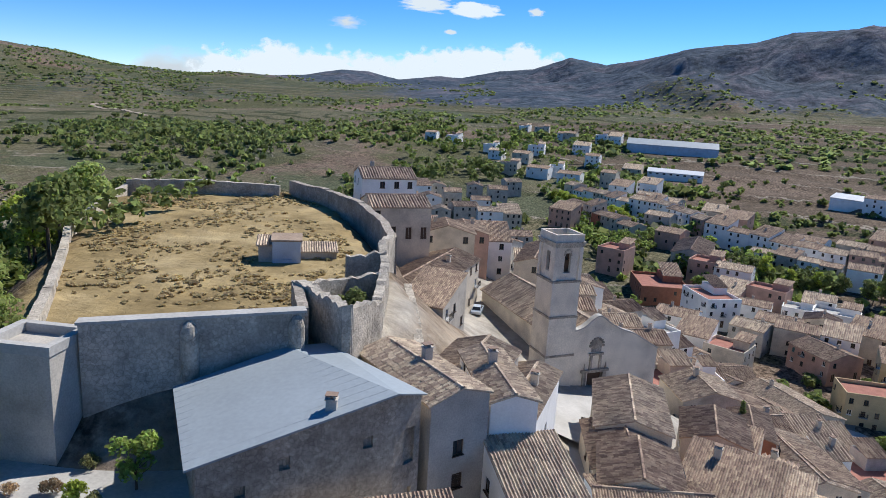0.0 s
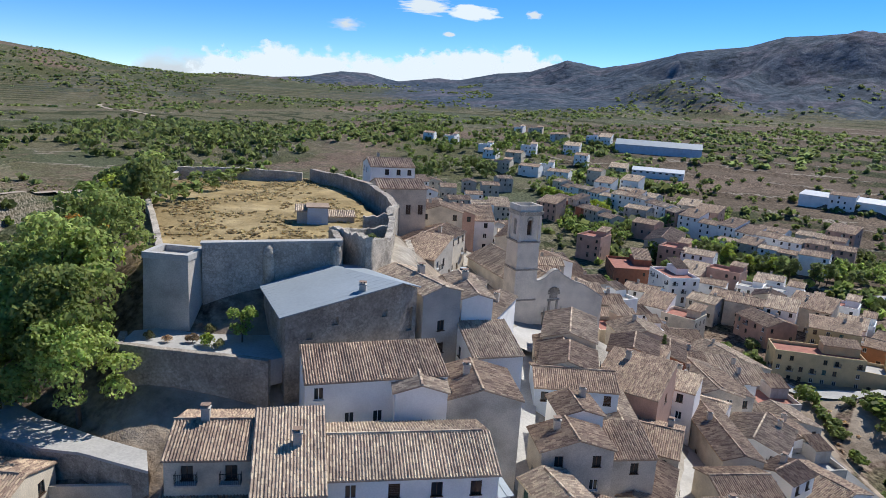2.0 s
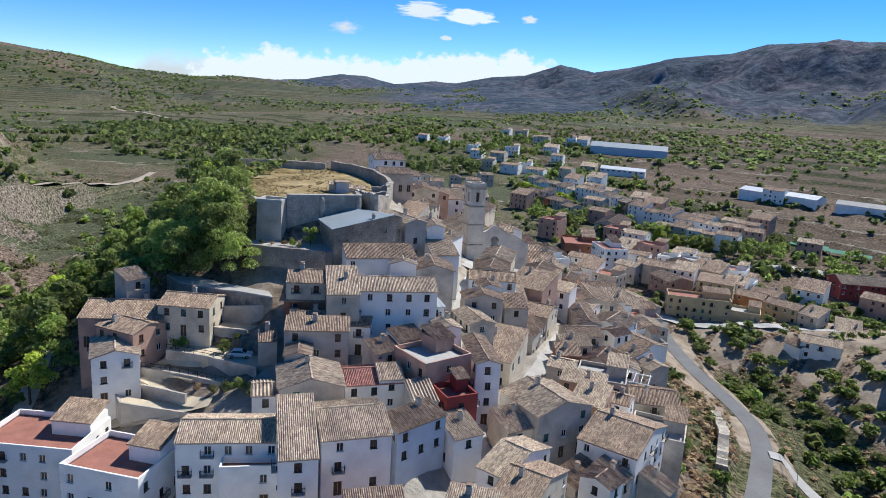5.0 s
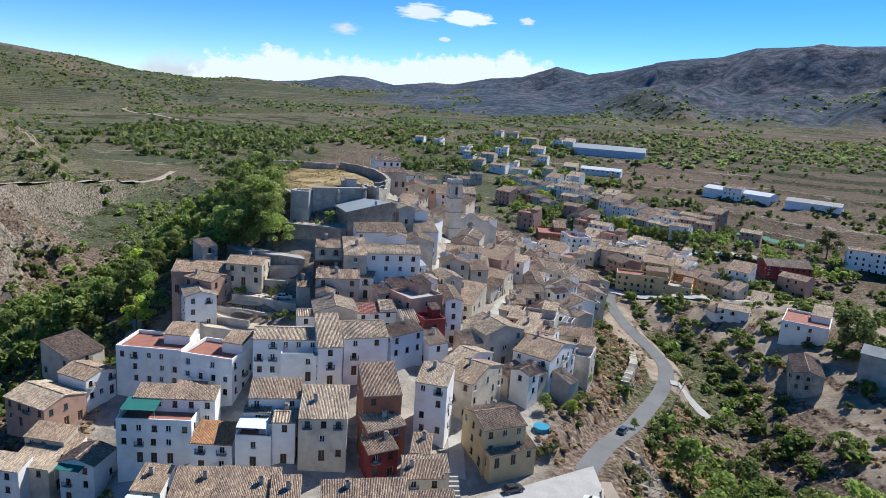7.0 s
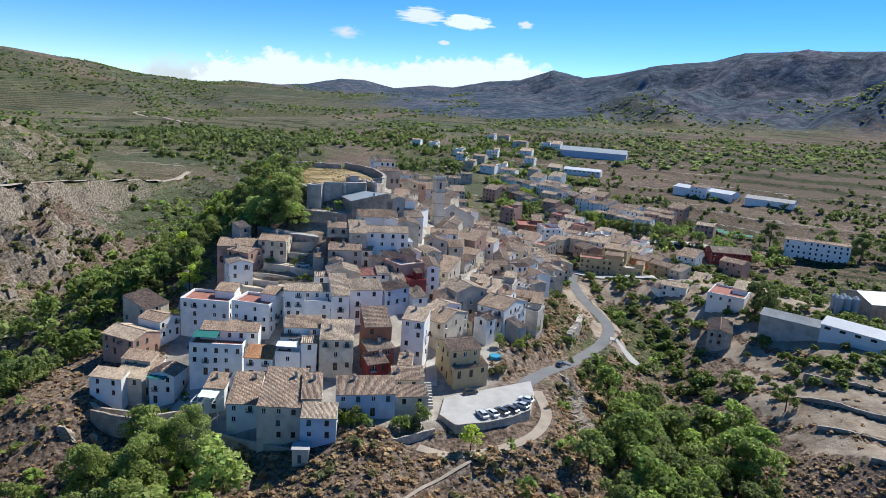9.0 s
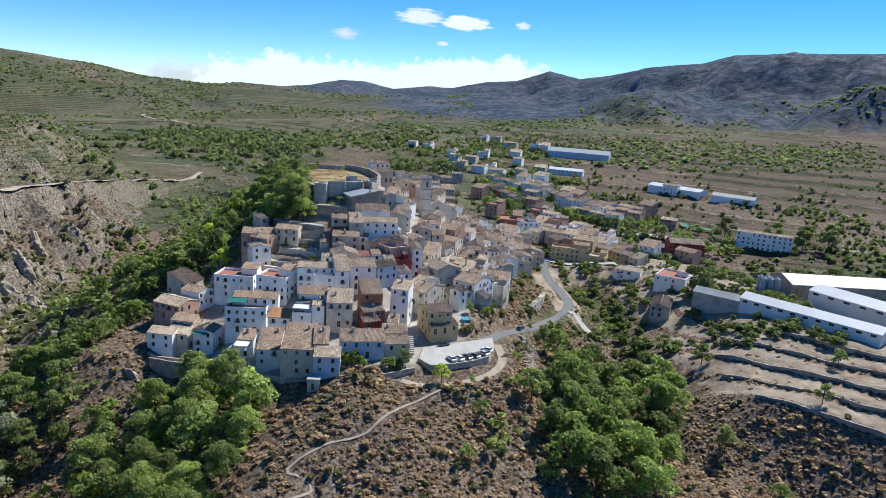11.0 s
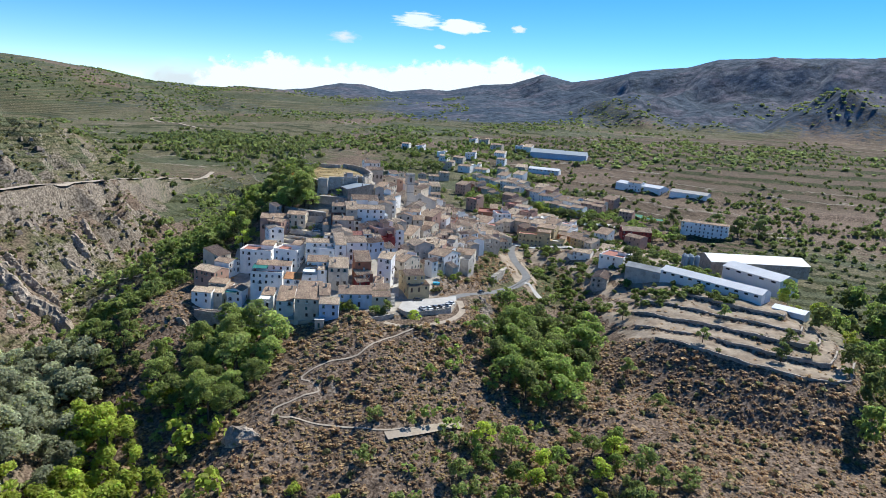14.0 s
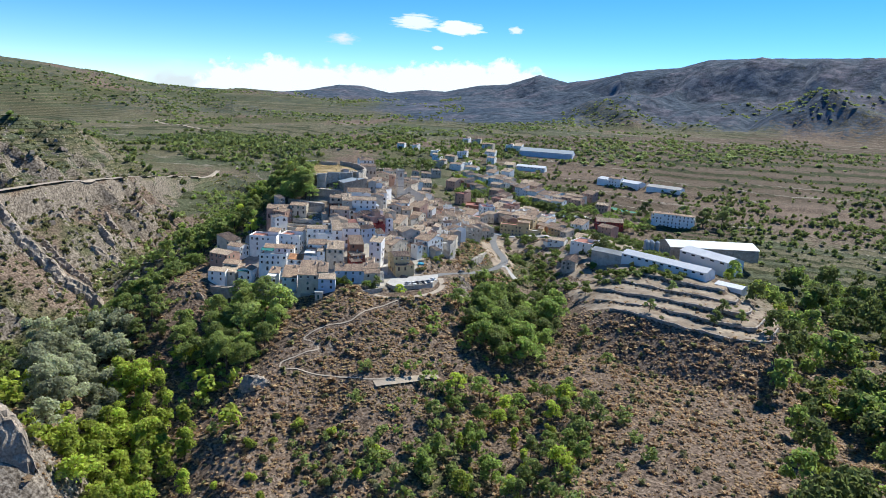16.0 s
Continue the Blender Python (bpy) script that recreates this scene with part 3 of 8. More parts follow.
    for n, s, zb, kind, balc in spots:
        p, q = corners[n], corners[(n + 1) % 4]
        L = w if n % 2 == 0 else d
        ux, uy = (q[0] - p[0]) / L, (q[1] - p[1]) / L
        at = Matrix.Translation((p[0] + ux * s - uy * 0.14, p[1] + uy * s + ux * 0.14, zb)) @ pose(0, 0, 0, 0, 0, math.degrees(math.atan2(uy, ux)))
        wo = part("door" if kind == "door" else "window", WINDOWS[kind if near or kind == "door" else "glazed"], None, ob, at=at)
        if kind in ("white", "brown") and near:
            part("pane", PANE, None, wo)
        if balc and near:
            part("balcony", BALCONY, None, ob, at=at @ Matrix.Translation((0, -0.14, -0.1)))
    if roof in "mgfho" and rnd.random() < 0.6:
        cx, cy = rnd.uniform(-0.3, 0.3) * w, rnd.uniform(0.0, 0.3) * d
        zr = {"m": h + (cy + hd) * r, "f": h + (hw - abs(cx)) * r}.get(roof, h + (hd - abs(cy)) * r)
        part("chimney", CHIMNEY, None, ob, at=Matrix.Translation((cx, cy, zr + 0.2)))
    kinds = {"m": "a sloping tiled roof", "g": "a clay-tiled roof", "h": "a clay-tiled roof", "f": "a gabled tile roof", "x": "a sheet-metal roof", "t": "a walled roof terrace"}
    tagged(ob, f"{wword} house with {kinds[roof]} {where}", "house", "houses of the village")
    PLACED.append((x, y, max(w, d) / 2))
    return ob


def jagged_wall(name, pts, base, tops, thick, material, label, rough=0.5, step=0.9, category="wall"):
    """A rubble wall along a line with an uneven broken top; tops: height at each corner."""
    ob = new(name)
    g = Geo()
    rnd = random.Random(len(pts) * 7 + int(pts[0][0] * 10))
    for (ax, ay), (bx, by), ta, tb in zip(pts, pts[1:], tops, tops[1:]):
        L = math.hypot(bx - ax, by - ay)
        n = max(1, int(L / step))
        ux, uy = (bx - ax) / L, (by - ay) / L
        hs = [ta + (tb - ta) * k / n + rnd.uniform(-rough, rough) for k in range(n + 1)]
        for k in range(n):
            s0, s1 = L * k / n, L * (k + 1) / n + (0.002 if k < n - 1 else thick * 0.3)
            o = thick / 2 * (1 + rnd.uniform(-0.03, 0.03))
            P = lambda s, e: (ax + ux * s - uy * e, ay + uy * s + ux * e)
            g.prism([P(s0, -o), P(s1, -o), P(s1, o), P(s0, o)], base, [hs[k], hs[k + 1], hs[k + 1], hs[k]])
    me = g.mesh(name, [material])
    ob = bpy.data.objects.get(ob.name)
    ob2 = new(name, me)
    bpy.data.objects.remove(ob)
    ob2.name = name
    return tagged(ob2, label, category)


# ---- the ground: one sheet to the mountains ----
def make_ground():
    n = 561
    a = np.linspace(-1, 1, n)
    k = math.asinh(4500 / 130)
    gx, gy = 60 + 130 * np.sinh(k * a), 10 + 130 * np.sinh(k * a)
    X, Y = np.meshgrid(gx, gy)
    Z = H(X, Y)
    me = bpy.data.meshes.new("ground")
    idx = np.arange(n * n).reshape(n, n)
    quads = np.stack([idx[:-1, :-1], idx[:-1, 1:], idx[1:, 1:], idx[1:, :-1]], -1).reshape(-1, 4)
    me.vertices.add(n * n)
    me.vertices.foreach_set("co", np.stack([X, Y, Z], -1).astype(np.float32).ravel())
    me.loops.add(quads.size)
    me.loops.foreach_set("vertex_index", quads.ravel().astype(np.int32))
    me.polygons.add(len(quads))
    me.polygons.foreach_set("loop_start", np.arange(0, quads.size, 4, dtype=np.int32))
    me.update(calc_edges=True)
    gyy, gxx = np.gradient(Z, gy, gx)
    steep = np.hypot(gxx, gyy)
    R = np.hypot(X, Y)
    lush = np.clip(0.48 + 1.3 * fbm(X, Y, 90, 4, 11) + 0.10 * sstep(200, 700, R) - 0.35 * sstep(120, 200, X) * sstep(700, 500, R), 0, 1)
    pale = np.clip(1.5 * fbm(X, Y, 130, 4, 12) + 0.05, 0, 1) * sstep(2200, 900, R) * (1 - 0.6 * sstep(200, 320, R) * sstep(-250, 50, X))
    rock = np.clip((steep - 0.62) * 1.8 + 1.3 * fbm(X, Y, 28, 4, 13), 0, 1) * sstep(2600, 500, R)
    # the dry front slopes
    front = sstep(70, 10, np.hypot((X - 20) / 1.3, Y + 105))
    lush, pale = lush * (1 - 0.85 * front), pale * (1 - 0.8 * front)
    hold = sstep(1.05, 0.9, np.hypot((X + 2) / 64, (Y - 40) / 100))
    lush, pale = lush * (1 - 0.9 * hold), np.clip(pale + 0.4 * hold * sstep(45, 25, X), 0, 1)
    # castle field: dry straw grass
    straw = sstep(2, -1, along(X, Y, CASTLE_HILL)[0] - 19) * sstep(46, 50, Y) * sstep(-4, -10, X)
    farm = sstep(105, 125, X) * sstep(-56, -42, Y) * sstep(560, 420, R)
    pale = np.clip(pale * (1 - 0.3 * farm) + 0.30 * farm * (steep < 0.28) * sstep(330, 180, np.hypot(X - 170, Y + 10)), 0, 1)
    dB = along(X, Y, EAST_BENCH)[0]
    qB = bench_steps(X, Y, dB)
    tread = (qB < 4.98) * (qB - np.floor(qB) < 0.80) * (dB > 9) * (Z > -4)
    pale, lush = np.clip(pale + 0.9 * tread, 0, 1), np.clip(lush * (1 - 0.6 * farm) * (1 - tread), 0, 1)
    rock = rock * (1 - sstep(85, 78, dB) * 0.8)
    # bare left hillside
    bare = sstep(-110, -160, X) * sstep(420, 250, Y)
    lush, rock = lush * (1 - 0.3 * bare), np.clip(0.75 * rock + 0.30 * bare * sstep(0.65, 1.0, steep), 0, 1)
    # pine forest on the mountains; the blue in its colour is painted haze
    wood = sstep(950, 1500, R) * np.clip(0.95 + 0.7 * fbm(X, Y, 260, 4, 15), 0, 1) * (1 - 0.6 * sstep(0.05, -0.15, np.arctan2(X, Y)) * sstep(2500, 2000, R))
    # streets between the houses
    core = [(-50, -28, 0), (-12, -40, 0), (6, -10, 0), (20, 40, 0), (30, 90, 0), (40, 150, 0)]
    paved = sstep(40, 30, along(X, Y, core)[0]) * (1 - straw) * sstep(-64, -56, Y) * sstep(0.85, 0.6, steep)
    paved = paved * (1 - sstep(52, 60, X - 0.15 * (Y - 60) * (Y > 60))) * (1 - sstep(34, 44, X) * sstep(25, 5, Y))
    paved = paved * (1 - sstep(-30, -45, X) * sstep(15, 30, Y)) * (1 - sstep(-58, -66, X)) * (1 - sstep(-40, -48, X) * sstep(-36, -44, Y))
    # ploughed brown terraces east of the village, dry ochre slope above the western track
    ploughed = sstep(95, 150, X + 0.12 * (Y - 300)) * sstep(120, 190, Y) * sstep(1000, 760, Y - 0.1 * X) * np.clip(1.0 + 1.1 * fbm(X, Y, 120, 3, 46), 0, 1)
    ochre = sstep(-185, -215, X) * sstep(-420, -330, X) * sstep(60, 140, Y) * sstep(520, 430, Y) * np.clip(0.8 + 1.3 * fbm(X, Y, 60, 3, 47), 0, 1)
    pale = pale * (1 - 0.75 * sstep(52, 64, X) * sstep(175, 150, X) * sstep(-45, -25, Y) * sstep(170, 140, Y) * (1 - tread))
    pale, rock = np.clip(pale + 0.55 * ochre, 0, 1), rock * (1 - 0.7 * ochre)
    bluff = np.clip((steep - 0.55) * 2.2, 0, 1) * sstep(1000, 1400, R)
    for key, val in (("ploughed", ploughed), ("bluff", bluff)):
        me.attributes.new(key, "FLOAT", "POINT").data.foreach_set("value", val.astype(np.float32).ravel())
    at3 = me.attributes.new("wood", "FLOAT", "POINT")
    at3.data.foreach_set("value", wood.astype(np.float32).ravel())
    at = me.attributes.new("cover", "FLOAT_COLOR", "POINT")
    at.data.foreach_set("color", np.stack([lush, pale, rock, paved], -1).astype(np.float32).ravel())
    at4 = me.attributes.new("terraced", "FLOAT", "POINT")
    at4.data.foreach_set("value", (sstep(150, 240, np.maximum(np.abs(X) * 0.9, np.abs(Y - 20))) * sstep(-150, 50, Y) * sstep(2600, 1500, R) * np.clip(0.7 + 1.2 * fbm(X, Y, 200, 3, 16), 0, 1)).astype(np.float32).ravel())
    at5 = me.attributes.new("level", "FLOAT", "POINT")
    at5.data.foreach_set("value", (H0(X, Y) / lift_of(X, Y)).astype(np.float32).ravel())
    at2 = me.attributes.new("straw", "FLOAT", "POINT")
    at2.data.foreach_set("value", straw.astype(np.float32).ravel())
    me.polygons.foreach_set("use_smooth", np.ones(len(quads), dtype=bool))
    m = bpy.data.materials.new("open_ground")
    m.use_nodes = True
    nt = m.node_tree
    N, L = nt.nodes, nt.links
    b = N["Principled BSDF"]
    b.inputs["Roughness"].default_value, b.inputs["Specular IOR Level"].default_value = 0.95, 0.1
    tc, attr, attr2 = N.new("ShaderNodeTexCoord"), N.new("ShaderNodeAttribute"), N.new("ShaderNodeAttribute")
    attr.attribute_name, attr2.attribute_name = "cover", "straw"
    sep = N.new("ShaderNodeSeparateColor")
    L.new(attr.outputs["Color"], sep.inputs[0])

    def nz(s, d=6.0):
        q = N.new("ShaderNodeTexNoise")
        q.inputs["Scale"].default_value, q.inputs["Detail"].default_value, q.inputs["Roughness"].default_value = s, d, 0.62
        L.new(tc.outputs["Object"], q.inputs["Vector"])
        return q.outputs["Fac"]

    def ramp(src, cols):
        r = N.new("ShaderNodeValToRGB")
        while len(r.color_ramp.elements) < len(cols):
            r.color_ramp.elements.new(0.5)
        for e, (p, c) in zip(r.color_ramp.elements, cols):
            e.position, e.color = p, (*c, 1)
        L.new(src, r.inputs[0])
        return r.outputs[0]

    def mix(f, a_, b_):
        q = N.new("ShaderNodeMix")
        q.data_type = "RGBA"
        L.new(f, q.inputs["Factor"])
        L.new(a_, q.inputs[6])
        L.new(b_, q.inputs[7])
        return q.outputs[2]

    def edge(src, by, lo=0.35, hi=0.65):
        """A cover mask broken up by noise."""
        s = N.new("ShaderNodeMath")
        s.operation = "MULTIPLY_ADD"
        s.inputs[1].default_value = 0.9
        L.new(by, s.inputs[0])
        L.new(src, s.inputs[2])
        r = N.new("ShaderNodeMapRange")
        r.inputs["From Min"].default_value, r.inputs["From Max"].default_value = lo + 0.45, hi + 0.45
        L.new(s.outputs[0], r.inputs["Value"])
        return r.outputs["Result"]

    small, mid, big = nz(0.9, 8.0), nz(0.11), nz(0.02)
    scrub = ramp(small, [(0.37, (0.050, 0.037, 0.027)), (0.5, (0.165, 0.118, 0.086)), (0.64, (0.31, 0.238, 0.178))])
    green = ramp(small, [(0.37, (0.024, 0.027, 0.012)), (0.5, (0.088, 0.090, 0.042)), (0.64, (0.190, 0.178, 0.092))])
    earth = ramp(mid, [(0.3, (0.24, 0.18, 0.125)), (0.6, (0.38, 0.31, 0.235))])
    stone = ramp(small, [(0.37, (0.060, 0.049, 0.038)), (0.5, (0.190, 0.155, 0.120)), (0.64, (0.36, 0.31, 0.25))])
    attr3 = N.new("ShaderNodeAttribute")
    attr3.attribute_name = "wood"
    # strips of terraced land follow the contours: hedged edges, fields that differ from level to level
    lev = N.new("ShaderNodeAttribute")
    lev.attribute_name = "level"
    fl, fc, wn_, bn = N.new("ShaderNodeMath"), N.new("ShaderNodeMath"), N.new("ShaderNodeTexWhiteNoise"), N.new("ShaderNodeMapRange")
    fl.operation, fc.operation, wn_.noise_dimensions = "FLOOR", "FRACT", "1D"
    L.new(lev.outputs["Fac"], fl.inputs[0])
    L.new(lev.outputs["Fac"], fc.inputs[0])
    L.new(fl.outputs[0], wn_.inputs["W"])
    bn.inputs["From Min"].default_value, bn.inputs["From Max"].default_value = 0.66, 0.72
    L.new(fc.outputs[0], bn.inputs["Value"])
    # mountain trees: dark green with the blue of distance haze mixed in
    hazy_forest = ramp(nz(0.05, 8.0), [(0.36, (0.026, 0.040, 0.056)), (0.5, (0.060, 0.082, 0.112)), (0.66, (0.120, 0.138, 0.168))])
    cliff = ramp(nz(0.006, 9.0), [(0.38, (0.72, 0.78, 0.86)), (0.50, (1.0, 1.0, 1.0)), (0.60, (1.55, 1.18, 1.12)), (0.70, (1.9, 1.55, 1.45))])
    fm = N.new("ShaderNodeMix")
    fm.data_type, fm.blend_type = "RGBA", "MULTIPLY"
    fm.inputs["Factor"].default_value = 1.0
    L.new(hazy_forest, fm.inputs[6])
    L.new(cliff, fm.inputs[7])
    hazy_forest = fm.outputs[2]
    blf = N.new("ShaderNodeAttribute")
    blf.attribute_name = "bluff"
    # mountain cliffs: grey rock with the same haze blue in its colour
    hazy_rock = ramp(nz(0.03, 9.0), [(0.36, (0.07, 0.085, 0.105)), (0.5, (0.14, 0.148, 0.168)), (0.66, (0.27, 0.265, 0.27))])
    hazy_forest = mix(edge(blf.outputs["Fac"], nz(0.02, 6.0), 0.35, 0.6), hazy_forest, hazy_rock)
    strip_c = ramp(small, [(0.37, (0.014, 0.019, 0.008)), (0.5, (0.048, 0.056, 0.024)), (0.64, (0.12, 0.115, 0.058))])
    pave = ramp(mid, [(0.3, (0.30, 0.265, 0.22)), (0.7, (0.48, 0.44, 0.38))])
    dry = ramp(mid, [(0.3, (0.20, 0.145, 0.068)), (0.5, (0.34, 0.255, 0.125)), (0.75, (0.46, 0.36, 0.20))])
    c = mix(edge(sep.outputs[0], mid), scrub, green)
    c = mix(edge(sep.outputs[1], mid, 0.45, 0.75), c, earth)
    at4 = N.new("ShaderNodeAttribute")
    at4.attribute_name = "terraced"
    tm = N.new("ShaderNodeMath")
    tm.operation = "MULTIPLY"
    L.new(bn.outputs["Result"], tm.inputs[0])
    L.new(at4.outputs["Fac"], tm.inputs[1])
    tilled = ramp(small, [(0.37, (0.050, 0.037, 0.026)), (0.5, (0.112, 0.084, 0.058)), (0.64, (0.20, 0.152, 0.107))])
    fallow = ramp(small, [(0.37, (0.056, 0.054, 0.029)), (0.5, (0.125, 0.113, 0.064)), (0.64, (0.245, 0.215, 0.14))])
    plg = N.new("ShaderNodeAttribute")
    plg.attribute_name = "ploughed"
    grove_c = ramp(small, [(0.37, (0.032, 0.038, 0.021)), (0.5, (0.086, 0.096, 0.053)), (0.64, (0.165, 0.168, 0.100))])
    farmland = mix(edge(wn_.outputs["Value"], big, 0.32, 0.62), grove_c, fallow)
    farmland = mix(edge(plg.outputs["Fac"], mid, 0.25, 0.5), farmland, tilled)
    wallband = N.new("ShaderNodeMapRange")   # dry-stone walls along the terrace edges
    wallband.inputs["From Min"].default_value, wallband.inputs["From Max"].default_value = 0.90, 0.95
    L.new(fc.outputs[0], wallband.inputs["Value"])
    dry_wall = ramp(small, [(0.37, (0.13, 0.11, 0.085)), (0.5, (0.27, 0.235, 0.185)), (0.64, (0.42, 0.37, 0.30))])
    farmland = mix(edge(wallband.outputs["Result"], nz(0.035, 5.0), 0.62, 0.78), farmland, dry_wall)
    c = mix(edge(at4.outputs["Fac"], mid, 0.2, 0.5), c, farmland)
    hedge = edge(tm.outputs[0], mid, 0.52, 0.72)
    c = mix(hedge, c, strip_c)
    c = mix(edge(sep.outputs[2], small, 0.4, 0.7), c, stone)
    c = mix(edge(attr3.outputs["Fac"], mid, 0.4, 0.6), c, hazy_forest)
    c = mix(attr.outputs["Alpha"], c, pave)
    c = mix(attr2.outputs["Fac"], c, dry)
    patch = ramp(nz(0.28, 5.0), [(0.3, (0.55, 0.55, 0.55)), (0.55, (1.0, 1.0, 1.0)), (0.75, (1.35, 1.32, 1.25))])
    pm = N.new("ShaderNodeMix")
    pm.data_type, pm.blend_type = "RGBA", "MULTIPLY"
    pm.inputs["Factor"].default_value = 0.75
    L.new(c, pm.inputs[6])
    L.new(patch, pm.inputs[7])
    L.new(pm.outputs[2], b.inputs["Base Color"])
    bp = N.new("ShaderNodeBump")
    bp.inputs["Strength"].default_value, bp.inputs["Distance"].default_value = 0.7, 0.5
    L.new(small, bp.inputs["Height"])
    bp2 = N.new("ShaderNodeBump")
    bp2.inputs["Distance"].default_value = 14.0
    L.new(attr3.outputs["Fac"], bp2.inputs["Strength"])
    L.new(nz(0.012, 8.0), bp2.inputs["Height"])
    L.new(bp2.outputs[0], bp.inputs["Normal"])
    L.new(bp.outputs[0], b.inputs["Normal"])
    me.materials.append(m)
    return tagged(new("ground", me), "dry scrubby hills, terraces and a green valley below mountains", "ground", kind="structure")


make_ground()


def strip(name, pts, width, material, label, lift=0.15, kind="structure", category="road"):
    """A road or path laid over the ground along a smooth line."""
    P = [np.array(p, float) for p in pts]
    P = [2 * P[0] - P[1], *P, 2 * P[-1] - P[-2]]
    line = []
    for a, b, c, d in zip(P, P[1:], P[2:], P[3:]):
        n = max(2, int(np.hypot(*(c - b)) / 2.0))
        for k in range(n):
            s = k / n
            line.append(0.5 * ((2 * b) + (c - a) * s + (2 * a - 5 * b + 4 * c - d) * s * s + (3 * b - a - 3 * c + d) * s ** 3))
    line.append(P[-2])
    line = np.array(line)
    t = np.gradient(line, axis=0)
    t /= np.linalg.norm(t, axis=1)[:, None] + 1e-9
    nrm = np.stack([-t[:, 1], t[:, 0]], 1)
    offs = np.linspace(-0.5, 0.5, 5) * width
    grid = line[:, None, :] + nrm[:, None, :] * offs[None, :, None]
    hgt = H(grid[..., 0], grid[..., 1])
    hgt = 0.5 * hgt + 0.5 * hgt.mean(1, keepdims=True) + lift
    verts = np.concatenate([grid, hgt[..., None]], -1).reshape(-1, 3).tolist()
    faces = [(i * 5 + j, i * 5 + j + 5, i * 5 + j + 6, i * 5 + j + 1) for i in range(len(line) - 1) for j in range(4)]
    faces = [f[::-1] for f in faces]
    return tagged(new(name, mesh_of(name, verts, faces, material, smooth=True)), label, category, kind=kind)


strip("road", [p[:2] for p in ROAD], 4.7, M_ASPHALT, "grey asphalt lane climbing to the village", 0.12)
strip("lane", [(86, 46), (91, 44), (96, 36)], 3.5, M_CONCRETE, "pale concrete lane branching off the road", 0.35, category="lane")
strip("path", [(28, -66), (16.7, -76), (8.6, -87), (0, -91.5), (-8.2, -97.6), (-9.3, -100.6), (-2.6, -103.8), (-15.9, -114), (-12.8, -117), (0, -116.3), (12.8, -117), (22.4, -116.6), (33.6, -112)], 0.75, M_TRACK, "pale footpath zigzagging down the dry slope", 0.16, category="path")
strip("track", [p[:2] for p in TRACK], 5.0, M_TRACK, "pale dirt track along the rocky hillside", 0.15, category="track")
strip("dirt_path", [p[:2] for p in LOT_PATH], 2.8, M_TRACK, "pale dirt path round the car park wall", 0.12, category="path")
strip("ravine_track", [(-151, 3.8), (-148, 15), (-143, 23), (-129, 19), (-117, 13.6)], 2.0, M_TRACK, "pale track on the ravine bank", 0.3, category="track")
strip("street", [(17, 76), (12.2, 43), (12.2, 31), (14, 20), (17, -10), (18.3, -36)], 3.0, M_CONCRETE, "narrow shaded concrete street between old houses", 0.25, category="street")
strip("street", [(46, 75), (39.7, 59.5), (30.4, 36.6), (22.4, 19), (18, 4)], 4.2, M_CONCRETE, "narrow sunlit concrete street between old houses", 0.25, category="street")
strip("lane", [(80, 143), (89, 138.4), (98, 133), (108, 131.8), (118, 129.6), (127, 128), (135, 128.4), (148, 128)], 4.4, M_CONCRETE, "pale concrete lane below the ochre terrace wall", 0.4, category="lane")
strip("lane", [(148, 218), (161.1, 208.6), (174.6, 209), (183, 201), (196, 190)], 5.0, M_CONCRETE, "pale road past the garden trees", 0.5, category="road")
strip("lane", [(-48, 20.5), (-46, 19.2), (-41.7, 17.8), (-37, 16.2), (-33, 15.6)], 4.0, M_LANE, "sandy paved lane in front of the pink house", 0.35, category="lane")
strip("lane", [(-46, 19), (-45, 18.1), (-39.9, 14.6), (-35.1, 12.4), (-33, 11.6)], 2.4, M_LANE, "sandy ramp below the pink house", 0.45, category="lane")
strip("lane", [(-46, 15), (-44.7, 14.1), (-40, 11.4), (-35.5, 8.3), (-31.8, 5.8), (-30, 5)], 2.6, M_LANE, "sandy ramp between rendered walls", 0.5, category="lane")
strip("lane", [(-46, 6), (-42.4, 5.9), (-37.6, 5.2), (-30.9, 4.5), (-28, 4.4)], 2.6, M_LANE, "sandy lowest lane between houses", 0.5, category="lane")
strip("square", [(14, 70), (16, 82), (24, 86)], 7.0, M_CONCRETE, "pale paved church square", 0.3, category="square")
strip("hill_track", [(-570, 1168), (-566, 1095), (-487, 1008), (-402, 916)], 7.0, M_TRACK, "pale dirt track on the far hillside", 0.8, category="track")
strip("hill_track", [(-246, 800), (-226, 772), (-212, 749), (-233, 683)], 6.0, M_TRACK, "pale farm track on the plain", 0.6, category="track")
strip("bare_patch", [(22, -118), (30, -114), (38, -109), (47, -103.5)], 6.5, M_TRACK, "bare pale earth at the end of the footpath", 0.14, category="earth")

# ---- houses of the village ----
house(22.3, 71.9, 7.9, 12.5, -11, 28.3, 8, "f", "c")
house(19.8, 58.6, 7.5, 8.2, -11, 28.3, 8, "f", "c")
house(33.5, 74.8, 7.5, 8.3, -18, 25.7, 7, "f", "g")
house(71.4, 133.4, 15.7, 9.9, 20, 1.0, 6, "f", "p")
house(49.2, 84.4, 12.1, 13.9, 6, 16.5, 7, "f", "g")
house(65.4, 152.3, 11.1, 13.8, 24, 1.9, 6, "f", "c")
house(-1.2, 50.8, 5.2, 11.4, 34, 37.2, 11, "f", "g")
house(5.1, 53.8, 3.8, 10.7, 12, 35.0, 12, "f", "w")
house(20.1, 64.2, 8.1, 9.9, -4, 28.4, 7, "f", "c")
house(19.7, 54.1, 10.5, 7.7, -2, 28.4, 7, "g", "b")
